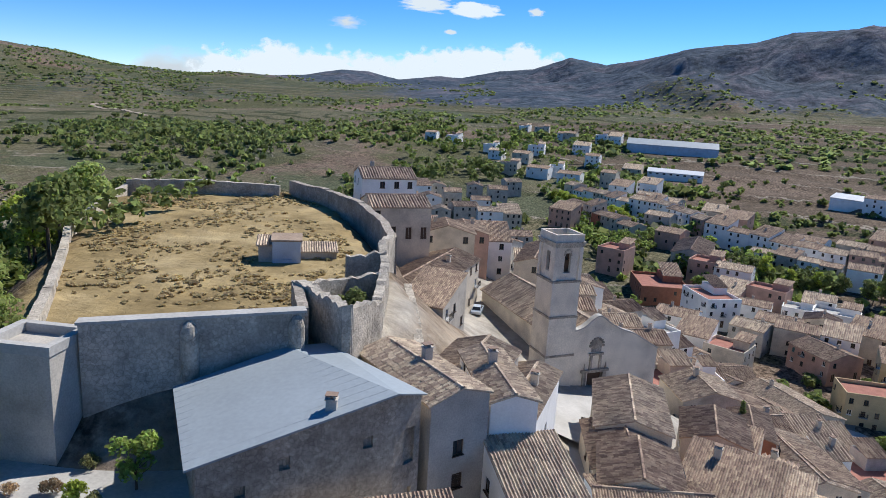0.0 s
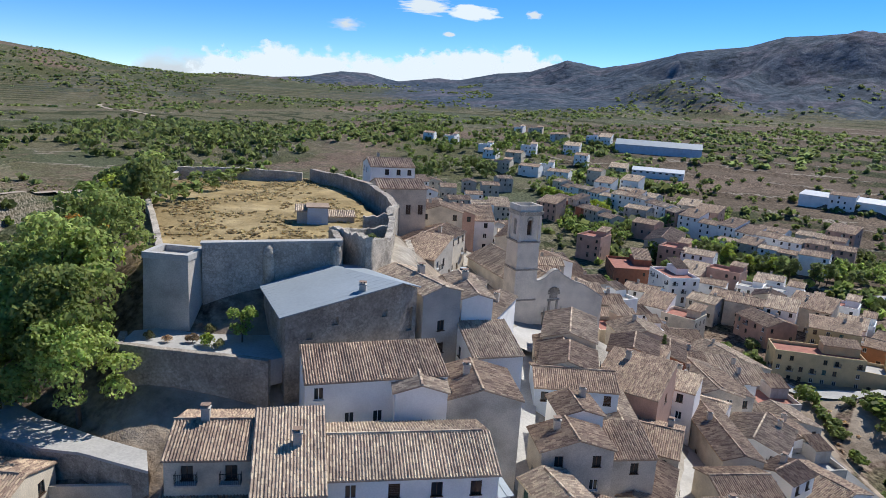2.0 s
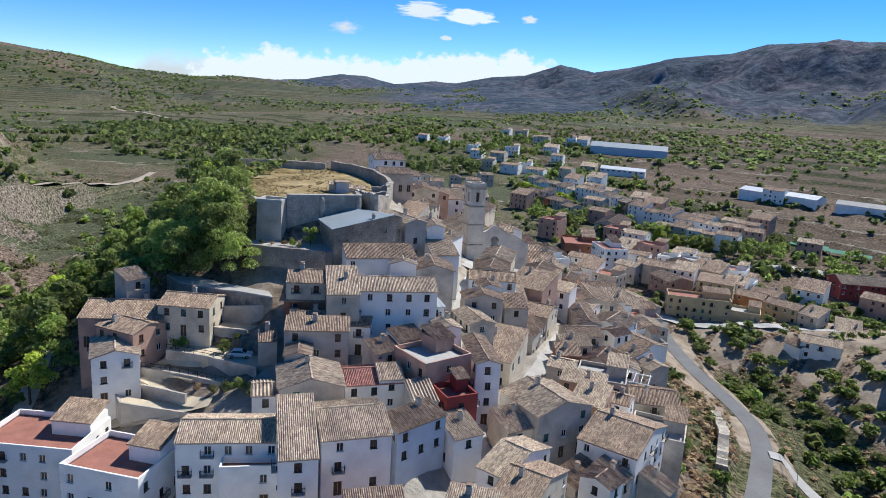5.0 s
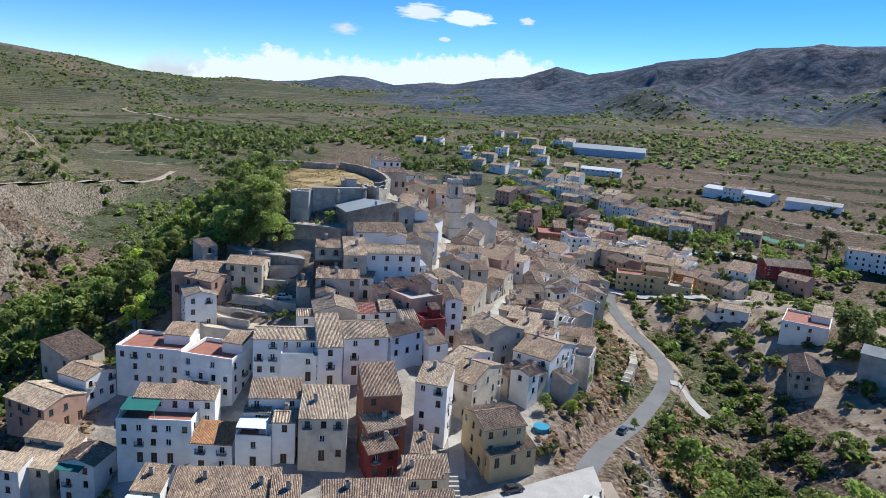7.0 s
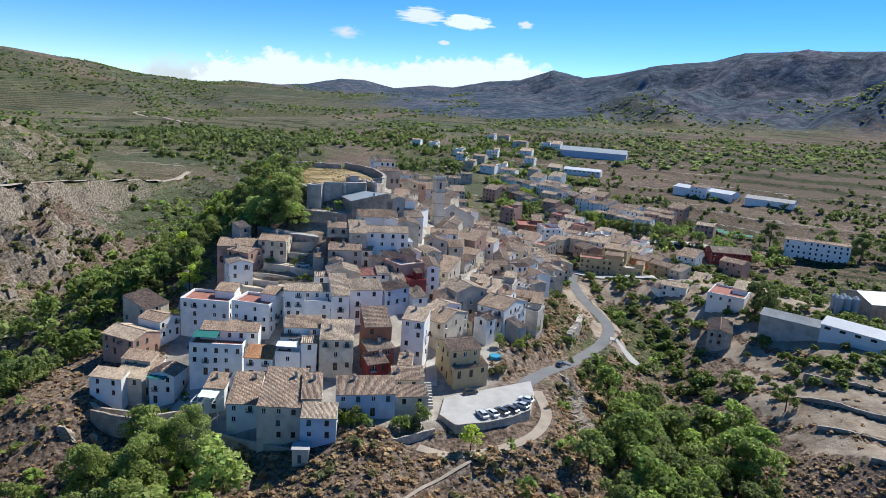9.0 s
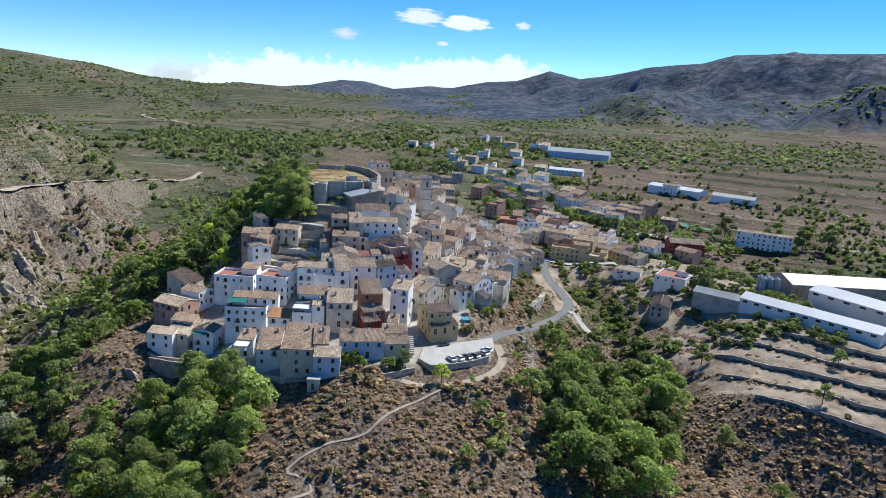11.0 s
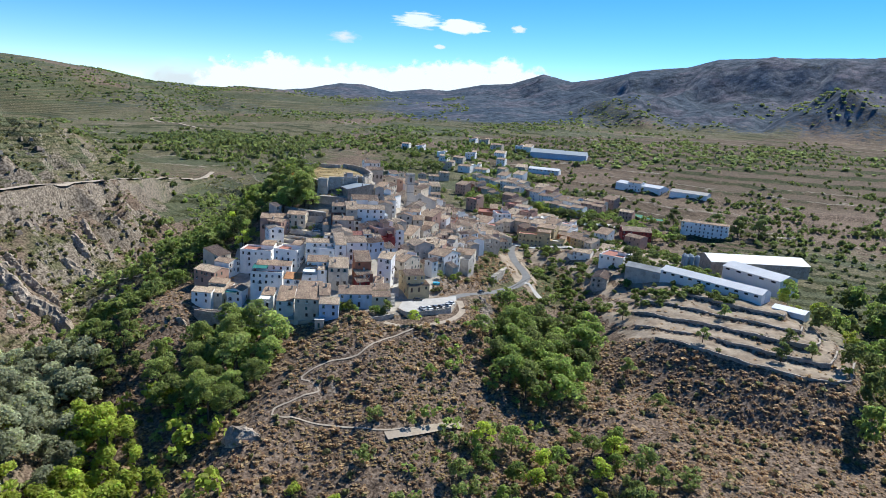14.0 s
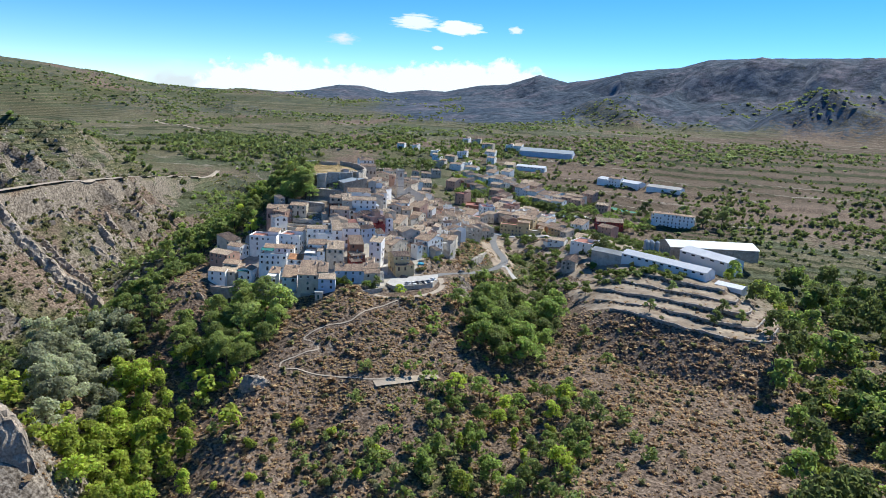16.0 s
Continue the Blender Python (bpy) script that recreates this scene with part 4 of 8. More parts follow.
house(16.6, 37.5, 7.8, 5.3, 8, 28.4, 7, "f", "g")
house(14.7, 29.4, 5.2, 8.5, 22, 26.5, 7, "f", "g")
house(15.4, 14.1, 4.1, 12.9, 10, 22.7, 10, "f", "w")
house(25.1, 52.0, 4.3, 13.9, -1, 26.1, 6, "f", "c")
house(37.1, 40.0, 6.7, 4.0, 11, 20.7, 5, "m", "g")
house(34.9, 35.5, 5.1, 4.0, 1, 20.2, 5, "m", "k")
house(42.9, 38.3, 5.8, 7.9, -30, 17.8, 6, "f", "g")
house(35.8, 22.2, 8.3, 4.0, -22, 17.9, 7, "m", "p")
house(39.6, 46.1, 7.9, 6.8, 8, 20.3, 6, "g", "c")
house(42.8, 61.0, 5.4, 18.0, 0, 19.0, 7, "f", "g")
house(51.7, 47.0, 5.9, 4.5, -60, 16.8, 5, "m", "w")
house(48.6, 83.7, 9.0, 14.4, 3, 17.1, 7, "f", "c")
house(37.6, 67.4, 8.0, 4.5, -32, 23.0, 7, "m", "w")
house(35.3, 74.7, 7.0, 5.0, -33, 25.3, 6, "m", "c")
house(43.2, 85.6, 5.3, 8.9, -18, 22.1, 6, "f", "k")
house(68.4, 152.5, 12.2, 15.4, 3, 1.8, 6, "g", "g")
house(77.3, 139.4, 13.9, 18.0, 17, 1.4, 6, "f", "c")
house(57.9, 86.6, 5.5, 8.8, 10, 12.9, 5, "m", "g")
house(25.2, 16.0, 6.3, 4.0, 10, 19.3, 6, "f", "c")
house(52.6, 37.0, 3.1, 4.6, -5, 12.3, 4, "m", "c")
house(84.9, 206.7, 11.1, 15.9, 9, 3.7, 9, "t", "w")
house(103.5, 144.1, 22.0, 9.0, -13, 1.8, 7.2, "t", "y")
house(113.7, 154.7, 13.0, 10.0, -27, 2.0, 11.0, "m", "y", rise=0.12)
house(119.5, 139.6, 10.0, 9.0, -24, 1.8, 4.2, "t", "y")
house(128.0, 154.0, 10.6, 9.0, -41, 2.0, 6.4, "g", "a")
house(136.5, 144.8, 12.6, 9.0, -51, 2.0, 6.0, "g", "y")
house(142.3, 136.2, 7.0, 8.0, -56, 2.0, 5.4, "m", "c")
house(138.5, 163.5, 11.0, 10.0, -48, 1.6, 5.6, "g", "g")
house(101.6, 169.4, 13.5, 11.0, -73, 3.4, 6, "g", "p")
house(124.6, 111.6, 6.3, 4.3, -68, 0.1, 4, "m", "w")
house(-12.4, 11.5, 10.6, 4.0, 8, 27.9, 8, "m", "g")
house(-16.5, 21.9, 7.4, 4.3, 8, 32.6, 5, "m", "k")
house(-16.7, 24.0, 6.9, 8.4, 8, 33.0, 8, "g", "c")
house(-9.9, 21.2, 5.7, 9.2, 12, 32.2, 8, "m", "c")
house(-0.3, 24.6, 14.0, 9.2, 10, 31.9, 8.5, "g", "w")
house(5.1, 24.4, 6.4, 4.0, 23, 30.0, 7, "x", "w")
house(-37.7, 23.2, 9.4, 8.1, -2, 30.3, 5, "g", "c")
house(-46.4, 17.2, 7.2, 8.7, 67, 26.1, 6, "f", "p")
house(-21.4, 13.9, 3.1, 4.0, 16, 28.5, 4, "m", "g")
house(-5.9, 18.2, 3.8, 4.0, 0, 29.8, 5, "m", "w")
house(0.5, 5.1, 4.0, 4.0, 16, 25.9, 5, "m", "w")
house(-1.1, 11.7, 5.9, 4.0, 38, 27.8, 5, "m", "g")
house(2.4, 15.6, 5.7, 4.0, 38, 28.7, 5, "m", "w")
house(-4.6, 34.6, 14.0, 5.5, 17, 33.6, 9.8, "m", "w")
house(-50.3, 26.7, 4.5, 4.4, 53, 33.0, 5, "m", "g")
house(-50.9, -2.7, 14.9, 10.5, -3, 12.3, 9, "t", "w")
house(-33.3, -14.6, 11.5, 9.6, -12, 15.6, 9.5, "t", "w")
house(-39.6, -27.9, 13.9, 11.4, 3, 8.7, 9, "t", "w")
house(-37.5, -26.4, 15.5, 4.0, 3, 10.3, 10, "m", "w")
house(-26.5, -36.9, 7.4, 5.4, -0, 11.6, 6, "o", "w")
house(-19.3, -34.5, 4.8, 4.0, 4, 14.7, 8, "m", "w")
house(-16.7, -32.2, 9.4, 5.3, 8, 15.9, 9, "m", "w")
house(-7.0, -35.8, 8.5, 8.5, 6, 15.1, 9, "m", "c")
house(-18.9, -38.1, 6.3, 4.4, 1, 13.4, 6, "t", "w")
house(2.1, -27.6, 7.2, 9.3, 15, 16.5, 9, "m", "k")
house(12.9, -24.3, 6.4, 6.2, -13, 16.3, 10, "m", "w")
house(3.4, -33.5, 7.7, 4.6, 31, 14.6, 6, "m", "k")
house(3.4, -37.9, 5.8, 4.0, 28, 13.3, 5, "m", "r")
house(11.1, -37.1, 3.6, 4.8, -4, 13.3, 5, "m", "c")
house(12.0, -41.8, 8.1, 4.0, 11, 12.0, 5, "m", "c")
house(-19.2, -12.5, 13.4, 7.8, 8, 21.3, 8, "g", "w")
house(-16.1, -14.4, 7.4, 7.9, 10, 20.5, 6, "t", "w")
house(-10.2, -14.6, 5.0, 11.4, 15, 21.2, 8.5, "m", "w")
house(-3.8, -9.3, 9.4, 11.3, 18, 21.7, 8.5, "g", "w")
house(5.0, -6.5, 9.3, 4.0, 44, 22.4, 7, "m", "b")
house(11.0, 3.2, 5.4, 5.7, 26, 22.4, 7, "t", "r")
house(-2.7, 6.2, 9.3, 7.6, 17, 25.6, 4.6, "g", "w", tile=M_TILE_RED)
house(-69.1, -17.3, 12.1, 9.6, -24, 6.8, 7, "g", "p")
house(-64.3, -9.4, 7.7, 8.6, 67, 9.3, 7, "f", "w")
house(-61.9, -28.1, 8.5, 4.2, -9, 4.9, 6, "m", "c")
house(-61.8, -33.2, 8.2, 5.0, -8, 2.2, 6, "m", "c")
house(-47.3, 12.9, 7.3, 10.5, 26, 21.6, 8, "f", "w")
house(-49.0, 22.7, 14.2, 11.1, 7, 27.0, 6, "g", "p")
house(21.7, -12.1, 13.8, 6.1, 59, 15.3, 8, "f", "c")
house(20.2, -6.4, 12.1, 5.0, 52, 16.2, 8, "f", "w")
house(24.9, -27.7, 8.9, 9.6, 23, 12.6, 8, "h", "y")
house(27.7, -31.0, 10.4, 4.0, 28, 12.1, 4, "m", "y")
house(26.7, 9.7, 11.0, 10.8, 30, 17.5, 9, "f", "g")
house(39.4, 6.0, 14.3, 9.8, 55, 15.0, 8, "f", "w")
house(31.1, -1.4, 8.9, 4.0, 49, 15.4, 4, "m", "g")
house(52.5, 68.2, 9.3, 10.5, -34, 16.0, 6, "f", "w")
house(131.4, 110.3, 11.7, 8.7, -28, 0.2, 6, "g", "w")
house(130.8, 53.1, 8.7, 18.0, -22, -0.0, 5, "f", "s")
house(145.4, 82.7, 14.9, 18.0, -32, 6.3, 5, "t", "w")
house(183.6, 178.3, 21.4, 14.5, -6, 4.8, 6, "g", "r")
house(150.6, 128.4, 8.4, 10.9, -28, 0.2, 4, "m", "w")
house(-26.5, -49.9, 7.0, 11.1, 5, 7.5, 5, "m", "w")
house(-35.4, -43.6, 5.3, 5.8, -3, 6.8, 5, "m", "w")
house(-15.7, -57.3, 9.6, 12.9, 3, 9.0, 7.5, "m", "c")
house(-9.3, -56.9, 4.6, 8.7, 9, 10.7, 7, "m", "c")
house(2.8, -54.6, 13.6, 6.3, 10, 12.0, 6, "m", "b")
house(13.4, -51.9, 7.8, 4.0, 12, 11.4, 5, "m", "c")
house(11.6, -43.2, 7.1, 4.0, 9, 11.8, 5, "m", "c")
house(-66.7, -35.7, 9.0, 4.0, -7, 2.6, 6, "m", "w")
house(-60.1, -29.5, 9.3, 5.1, -7, 3.3, 6, "m", "w")
house(-6.2, -64.1, 7.8, 4.8, 5, 9.8, 6, "m", "b")
house(2.6, 59.5, 6.5, 16, -20, 32, 12.5, "f", "g")
house(8.2, 60, 4.6, 14, -20, 31, 11.5, "f", "w")

house(20.2, 28.0, 8.0, 11.0, -22.4, 19.6, 8.0, "m", "c")
house(26.0, 42.4, 8.0, 10.5, -22.4, 20.6, 7.2, "f", "g")
house(30.4, 52.6, 7.8, 9.5, -22.4, 21.6, 7.0, "g", "c")

# ---- houses further off ----
house(-12.3, 134.0, 10.5, 10.2, 17, 45.1, 8.1, "g", "w", near=False, few=True)
house(-19.6, 338.3, 11.1, 8.7, 5, 12.7, 6.6, "g", "w", near=False, few=True)
house(-8.2, 336.4, 11.5, 9.1, 6, 12.3, 6.7, "f", "w", near=False, few=True)
house(3.0, 348.4, 9.1, 10.7, 5, 12.5, 8.0, "g", "c", near=False, few=True)
house(-8.8, 118.6, 10.5, 9.3, 18, 43.6, 6.8, "g", "c", near=False, few=True)
house(-2.0, 307.7, 8.7, 8.5, 5, 10.7, 7.1, "f", "c", near=False, few=True)
house(8.3, 311.2, 11.8, 10.1, 16, 11.2, 8.4, "g", "c", near=False, few=True)
house(17.2, 338.6, 9.4, 8.5, 3, 11.9, 6.8, "g", "w", near=False, few=True)
house(27.5, 366.9, 10.3, 9.8, 3, 12.7, 7.9, "g", "g", near=False, few=True)
house(37.7, 398.0, 9.9, 8.9, 13, 13.8, 7.5, "g", "g", near=False, few=True)
house(10.4, 283.4, 11.0, 10.5, 15, 9.4, 6.5, "g", "w", near=False, few=True)
house(0.5, 131.4, 10.3, 8.0, 5, 37.0, 6.6, "f", "c", near=False, few=True)
house(29.4, 311.9, 10.4, 10.3, 7, 10.2, 7.2, "m", "c", near=False, few=True)
house(30.8, 270.5, 8.8, 9.5, 4, 8.4, 7.2, "g", "g", near=False, few=True)
house(24.2, 257.5, 10.2, 8.9, 5, 6.2, 7.1, "g", "g", near=False, few=True)
house(-17.5, 327.3, 10.4, 10.5, 9, 11.7, 7.4, "g", "g", near=False, few=True)
house(15.6, 376.2, 8.1, 9.5, 4, 12.3, 8.2, "f", "g", near=False, few=True)
house(19.9, 308.4, 11.6, 9.2, 8, 11.6, 6.8, "g", "w", near=False, few=True)
house(-13.7, 365.3, 9.2, 9.4, 16, 12.1, 8.5, "m", "w", near=False, few=True)
house(-6.3, 374.2, 10.8, 9.0, 10, 12.8, 7.0, "f", "c", near=False, few=True)
house(65.3, 251.5, 10.5, 11.0, -36, 7.8, 8.4, "t", "p", near=False, few=True)
house(101.4, 395.3, 11.6, 9.7, -37, 16.2, 6.5, "m", "w", near=False, few=True)
house(102.1, 319.0, 12.5, 9.3, -41, 11.8, 7.2, "g", "g", near=False, few=True)
house(177.5, 271.2, 9.8, 8.1, -40, 9.8, 7.4, "g", "g", near=False, few=True)
house(95.5, 218.3, 9.8, 10.2, -40, 4.1, 7.2, "m", "p", near=False, few=True)
house(100.7, 193.0, 12.3, 9.1, -36, 3.3, 6.6, "g", "w", near=False, few=True)
house(100.3, 182.2, 11.2, 9.0, -31, 3.7, 7.7, "g", "c", near=False, few=True)
house(88.8, 184.8, 9.6, 9.1, -43, 2.9, 7.5, "g", "g", near=False, few=True)
house(70.1, 191.9, 11.6, 9.1, -31, 3.6, 7.2, "g", "w", near=False, few=True)
house(76.7, 170.1, 10.5, 9.3, -41, 2.0, 7.0, "t", "c", near=False, few=True)
house(119.7, 177.9, 12.9, 9.5, -41, 4.8, 7.3, "m", "c", near=False, few=True)
house(121.3, 200.3, 12.7, 8.4, -35, 4.1, 6.5, "t", "w", near=False, few=True)
house(106.9, 215.0, 12.3, 8.0, -42, 5.7, 7.6, "t", "p", near=False, few=True)
house(70.3, 177.5, 9.1, 9.5, -34, 1.9, 8.2, "m", "w", near=False, few=True)
house(55.9, 188.3, 11.0, 11.0, -32, 3.9, 7.5, "g", "w", near=False, few=True)
house(56.6, 319.2, 12.0, 8.9, -41, 11.8, 7.6, "m", "p", near=False, few=True)
house(97.9, 246.6, 10.7, 10.4, -35, 6.7, 7.7, "t", "p", near=False, few=True)
house(105.7, 239.8, 12.6, 9.2, -32, 6.7, 7.3, "g", "w", near=False, few=True)
house(118.5, 398.2, 12.1, 9.7, -38, 16.8, 7.8, "m", "w", near=False, few=True)
house(102.8, 431.6, 9.7, 10.1, -30, 17.8, 8.3, "g", "c", near=False, few=True)
house(99.6, 293.1, 11.3, 10.4, -42, 9.6, 6.6, "g", "p", near=False, few=True)
house(117.1, 350.6, 9.3, 10.8, -39, 14.3, 7.2, "g", "c", near=False, few=True)
house(108.4, 361.5, 11.8, 8.1, -42, 14.6, 8.2, "g", "p", near=False, few=True)
house(37.6, 531.3, 11.1, 9.6, -27, 21.6, 6.6, "g", "w", near=False, few=True)
house(56.1, 519.3, 13.3, 11.0, -24, 21.6, 6.5, "g", "c", near=False, few=True)
house(41.7, 471.3, 15.3, 9.4, -23, 18.5, 5.9, "t", "c", near=False, few=True)
house(155.4, 646.6, 12.1, 11.0, -26, 31.5, 6.8, "m", "w", near=False, few=True)
house(110.0, 660.3, 13.4, 11.0, -13, 31.8, 5.6, "g", "w", near=False, few=True)
house(107.6, 510.3, 10.4, 9.7, -23, 23.2, 6.7, "g", "w", near=False, few=True)
house(80.6, 446.5, 15.2, 10.4, -26, 16.7, 5.8, "g", "w", near=False, few=True)
house(82.6, 760.4, 10.5, 11.0, -26, 32.2, 5.2, "t", "w", near=False, few=True)
house(113.5, 649.0, 12.3, 10.4, -26, 31.6, 6.9, "g", "c", near=False, few=True)
house(-15.6, 623.4, 10.3, 9.5, -17, 26.9, 6.9, "g", "w", near=False, few=True)
house(4.7, 600.6, 10.5, 11.7, -25, 27.0, 6.0, "t", "w", near=False, few=True)
house(97.2, 728.5, 15.0, 9.9, -17, 31.7, 6.9, "t", "c", near=False, few=True)
house(143.3, 651.8, 10.8, 11.5, -15, 31.6, 6.3, "t", "w", near=False, few=True)
house(71.6, 561.2, 13.1, 10.8, -16, 24.7, 6.1, "t", "w", near=False, few=True)
house(34.4, 556.5, 10.6, 9.1, -27, 24.7, 5.4, "t", "w", near=False, few=True)
house(75.4, 474.1, 10.0, 10.4, -18, 17.0, 6.8, "t", "w", near=False, few=True)
house(127.8, 473.4, 12.8, 9.3, -25, 20.1, 5.3, "m", "c", near=False, few=True)
house(62.5, 465.3, 15.2, 10.4, -26, 17.2, 6.1, "g", "w", near=False, few=True)
house(110.1, 570.7, 14.0, 9.1, -22, 26.1, 6.8, "m", "w", near=False, few=True)
house(234.5, 368.0, 13.8, 10.4, -40, 19.3, 7.3, "g", "w", near=False, few=True)
house(156.6, 286.1, 13.1, 9.6, -44, 10.4, 6.9, "g", "w", near=False, few=True)
house(171.6, 280.9, 10.8, 9.0, -47, 10.5, 6.5, "g", "c", near=False, few=True)
house(189.4, 286.1, 12.7, 9.4, -47, 11.9, 6.7, "m", "p", near=False, few=True)
house(140.0, 323.9, 12.9, 9.5, -41, 12.1, 6.9, "m", "p", near=False, few=True)
house(133.6, 335.9, 10.7, 9.1, -35, 12.2, 7.7, "m", "c", near=False, few=True)
house(157.8, 167.6, 10.9, 10.6, -40, 2.6, 6.2, "m", "w", near=False, few=True)
house(177.5, 153.9, 12.6, 10.0, -47, 2.4, 7.6, "g", "p", near=False, few=True)
house(191.6, 235.9, 11.2, 9.1, -32, 9.7, 6.1, "g", "p", near=False, few=True)
house(151.9, 238.9, 10.8, 9.5, -35, 8.5, 7.9, "g", "w", near=False, few=True)

# ---- smaller houses between ----
house(57.1, 162.1, 9.5, 9, 24, 5.1, 7.0, "g", "w", near=False, few=True)
house(8.3, 184.3, 9.5, 9, -32, 20.5, 6.4, "f", "g", near=False, few=True)
house(25.9, 133.6, 9.5, 9, 5, 23.7, 5.6, "g", "c", near=False, few=True)
house(33.7, 170.0, 9.5, 9, 19, 16.7, 7.8, "g", "g", near=False, few=True)
house(50.0, 105.9, 9.5, 9, 5, 15.2, 6.9, "f", "w", near=False, few=True)
house(41.0, 98.2, 9.5, 9, 5, 21.3, 6.2, "f", "g", near=True, few=True)
house(62.8, 120.7, 9.5, 9, 20, 5.5, 7.5, "f", "g", near=False, few=True)
house(29.1, 186.0, 9.5, 9, 19, 13.3, 7.3, "m", "p", near=False, few=True)
house(56.4, 173.9, 9.5, 9, 24, 5.0, 7.2, "t", "c", near=False, few=True)
house(49.2, 17.2, 9.5, 9, -22, 12.0, 6.3, "t", "g", near=True, few=True)
house(13.3, 166.4, 9.5, 9, -37, 26.3, 7.9, "g", "g", near=False, few=True)
house(41.8, 133.4, 9.5, 9, 5, 15.6, 7.5, "g", "c", near=False, few=True)
house(31.8, 155.3, 9.5, 9, 19, 19.7, 7.8, "f", "w", near=False, few=True)
house(50.0, 152.6, 9.5, 9, 29, 10.7, 7.5, "t", "w", near=False, few=True)
house(41.6, 120.5, 9.5, 9, 5, 16.4, 7.1, "g", "c", near=False, few=True)
house(70.0, 101.0, 9.5, 9, 5, 7.3, 6.5, "t", "g", near=False, few=True)
house(61.8, 78.1, 9.5, 9, 10, 10.8, 6.7, "f", "w", near=True, few=True)
house(4.3, 142.7, 9.5, 9, 5, 33.7, 7.8, "f", "p", near=False, few=True)
house(46.0, 169.2, 9.5, 9, 24, 11.0, 7.5, "g", "g", near=False, few=True)
house(60.3, 100.8, 9.5, 9, 5, 11.8, 6.3, "m", "w", near=False, few=True)
house(68.0, 90.0, 9.5, 9, 10, 8.3, 6.4, "f", "g", near=True, few=True)
house(-11.4, 0.4, 9.5, 9, 15, 24.7, 7.2, "f", "c", near=True, few=True)
house(69.5, 109.8, 9.5, 9, 5, 6.0, 6.9, "m", "w", near=False, few=True)
house(55.9, 56.3, 9.5, 9, -60, 14.1, 6.7, "g", "w", near=True, few=True)
house(56.0, 138.4, 9.5, 9, 5, 7.6, 6.7, "g", "c", near=False, few=True)
house(7.3, 158.0, 9.5, 9, -42, 31.1, 5.6, "g", "c", near=False, few=True)
house(42.2, 180.3, 9.5, 9, 19, 9.6, 7.9, "m", "w", near=False, few=True)
house(-71.8, -1.0, 9.5, 9, 67, 10.3, 7.2, "m", "c", near=True, few=True)
house(51.3, 28.7, 9.5, 9, -10, 12.2, 7.6, "g", "c", near=True, few=True)
house(20.9, 176.7, 9.5, 9, 19, 19.9, 6.4, "g", "w", near=False, few=True)
house(41.7, 191.2, 9.5, 9, 14, 6.3, 7.9, "f", "p", near=False, few=True)
house(30.2, 62.0, 9.5, 9, -32, 24.9, 7.2, "m", "p", near=True, few=True)
house(38.9, 108.5, 9.5, 9, 10, 18.1, 6.6, "t", "c", near=False, few=True)
house(38.6, 143.1, 9.5, 9, 5, 16.4, 6.8, "g", "w", near=False, few=True)
house(76.3, 121.7, 9.5, 9, 20, 1.8, 6.0, "g", "g", near=False, few=True)
house(40.6, 27.8, 9.5, 9, -17, 17.5, 6.3, "t", "g", near=True, few=True)
house(7.2, 9.8, 9.5, 9, 38, 26.0, 7.1, "t", "p", near=True, few=True)
house(31.3, 118.5, 8, 8, 0, 22.0, 6.2, "g", "p", near=False, few=True)
house(5.9, 36.8, 8, 8, 8, 33.8, 7.5, "f", "g", near=True, few=True)
house(20.9, 156.0, 8, 8, 0, 24.4, 7.5, "m", "w", near=False, few=True)
house(49.6, 96.5, 8, 8, 5, 17.9, 5.3, "g", "w", near=True, few=True)
house(52.0, 117.9, 8, 8, 10, 10.4, 6.1, "g", "c", near=False, few=True)
house(28.8, 143.5, 8, 8, 5, 22.1, 7.4, "g", "c", near=False, few=True)
house(-52.4, -32.8, 7, 7, -7, 2.5, 7.3, "f", "w", near=True, few=True)
house(65.1, 166.4, 7, 7, 24, 1.9, 6.4, "f", "w", near=False, few=True)
house(62.9, 70.3, 7, 7, 10, 10.3, 6.1, "t", "g", near=True, few=True)
house(52.1, 126.7, 7, 7, 5, 10.2, 7.7, "t", "w", near=False, few=True)
house(41.3, 158.1, 6, 6.5, 24, 14.3, 6.0, "f", "c", near=False, few=True)
house(-15.1, 16.7, 6, 6.5, 8, 29.8, 5.9, "g", "g", near=True, few=True)
house(7.7, 45.6, 6, 6.5, 17, 35.0, 7.3, "m", "w", near=True, few=True)
house(59.6, 110.6, 6, 6.5, 5, 9.8, 6.2, "m", "g", near=False, few=True)
house(25.6, 165.4, 6, 6.5, 24, 20.8, 5.8, "m", "g", near=False, few=True)
house(18.6, 187.6, 6, 6.5, 19, 15.6, 6.6, "m", "g", near=False, few=True)
house(7.6, 174.5, 6, 6.5, -32, 25.6, 7.1, "f", "g", near=False, few=True)
house(36.1, 16.5, 6, 6.5, -27, 17.1, 6.8, "m", "p", near=True, few=True)
house(23.7, 41.1, 5, 5.5, 8, 26.0, 7.0, "m", "g", near=True, few=True)
house(20.5, 4.3, 5, 5.5, 30, 18.9, 5.3, "m", "c", near=True, few=True)
house(18.1, 44.1, 5, 5.5, 8, 29.1, 7.1, "f", "w", near=True, few=True)
house(62.8, 182.7, 5, 5.5, -32, 2.9, 6.2, "g", "w", near=False, few=True)
house(55.0, 42.5, 5, 5.5, -60, 13.2, 7.6, "g", "g", near=True, few=True)
house(0.1, 33.4, 5, 5.5, 8, 35.3, 7.5, "f", "w", near=True, few=True)
house(46.6, 72.8, 5, 5.5, -34, 18.6, 5.6, "g", "w", near=True, few=True)
house(58.7, 129.0, 5, 5.5, 5, 4.3, 6.4, "m", "c", near=False, few=True)
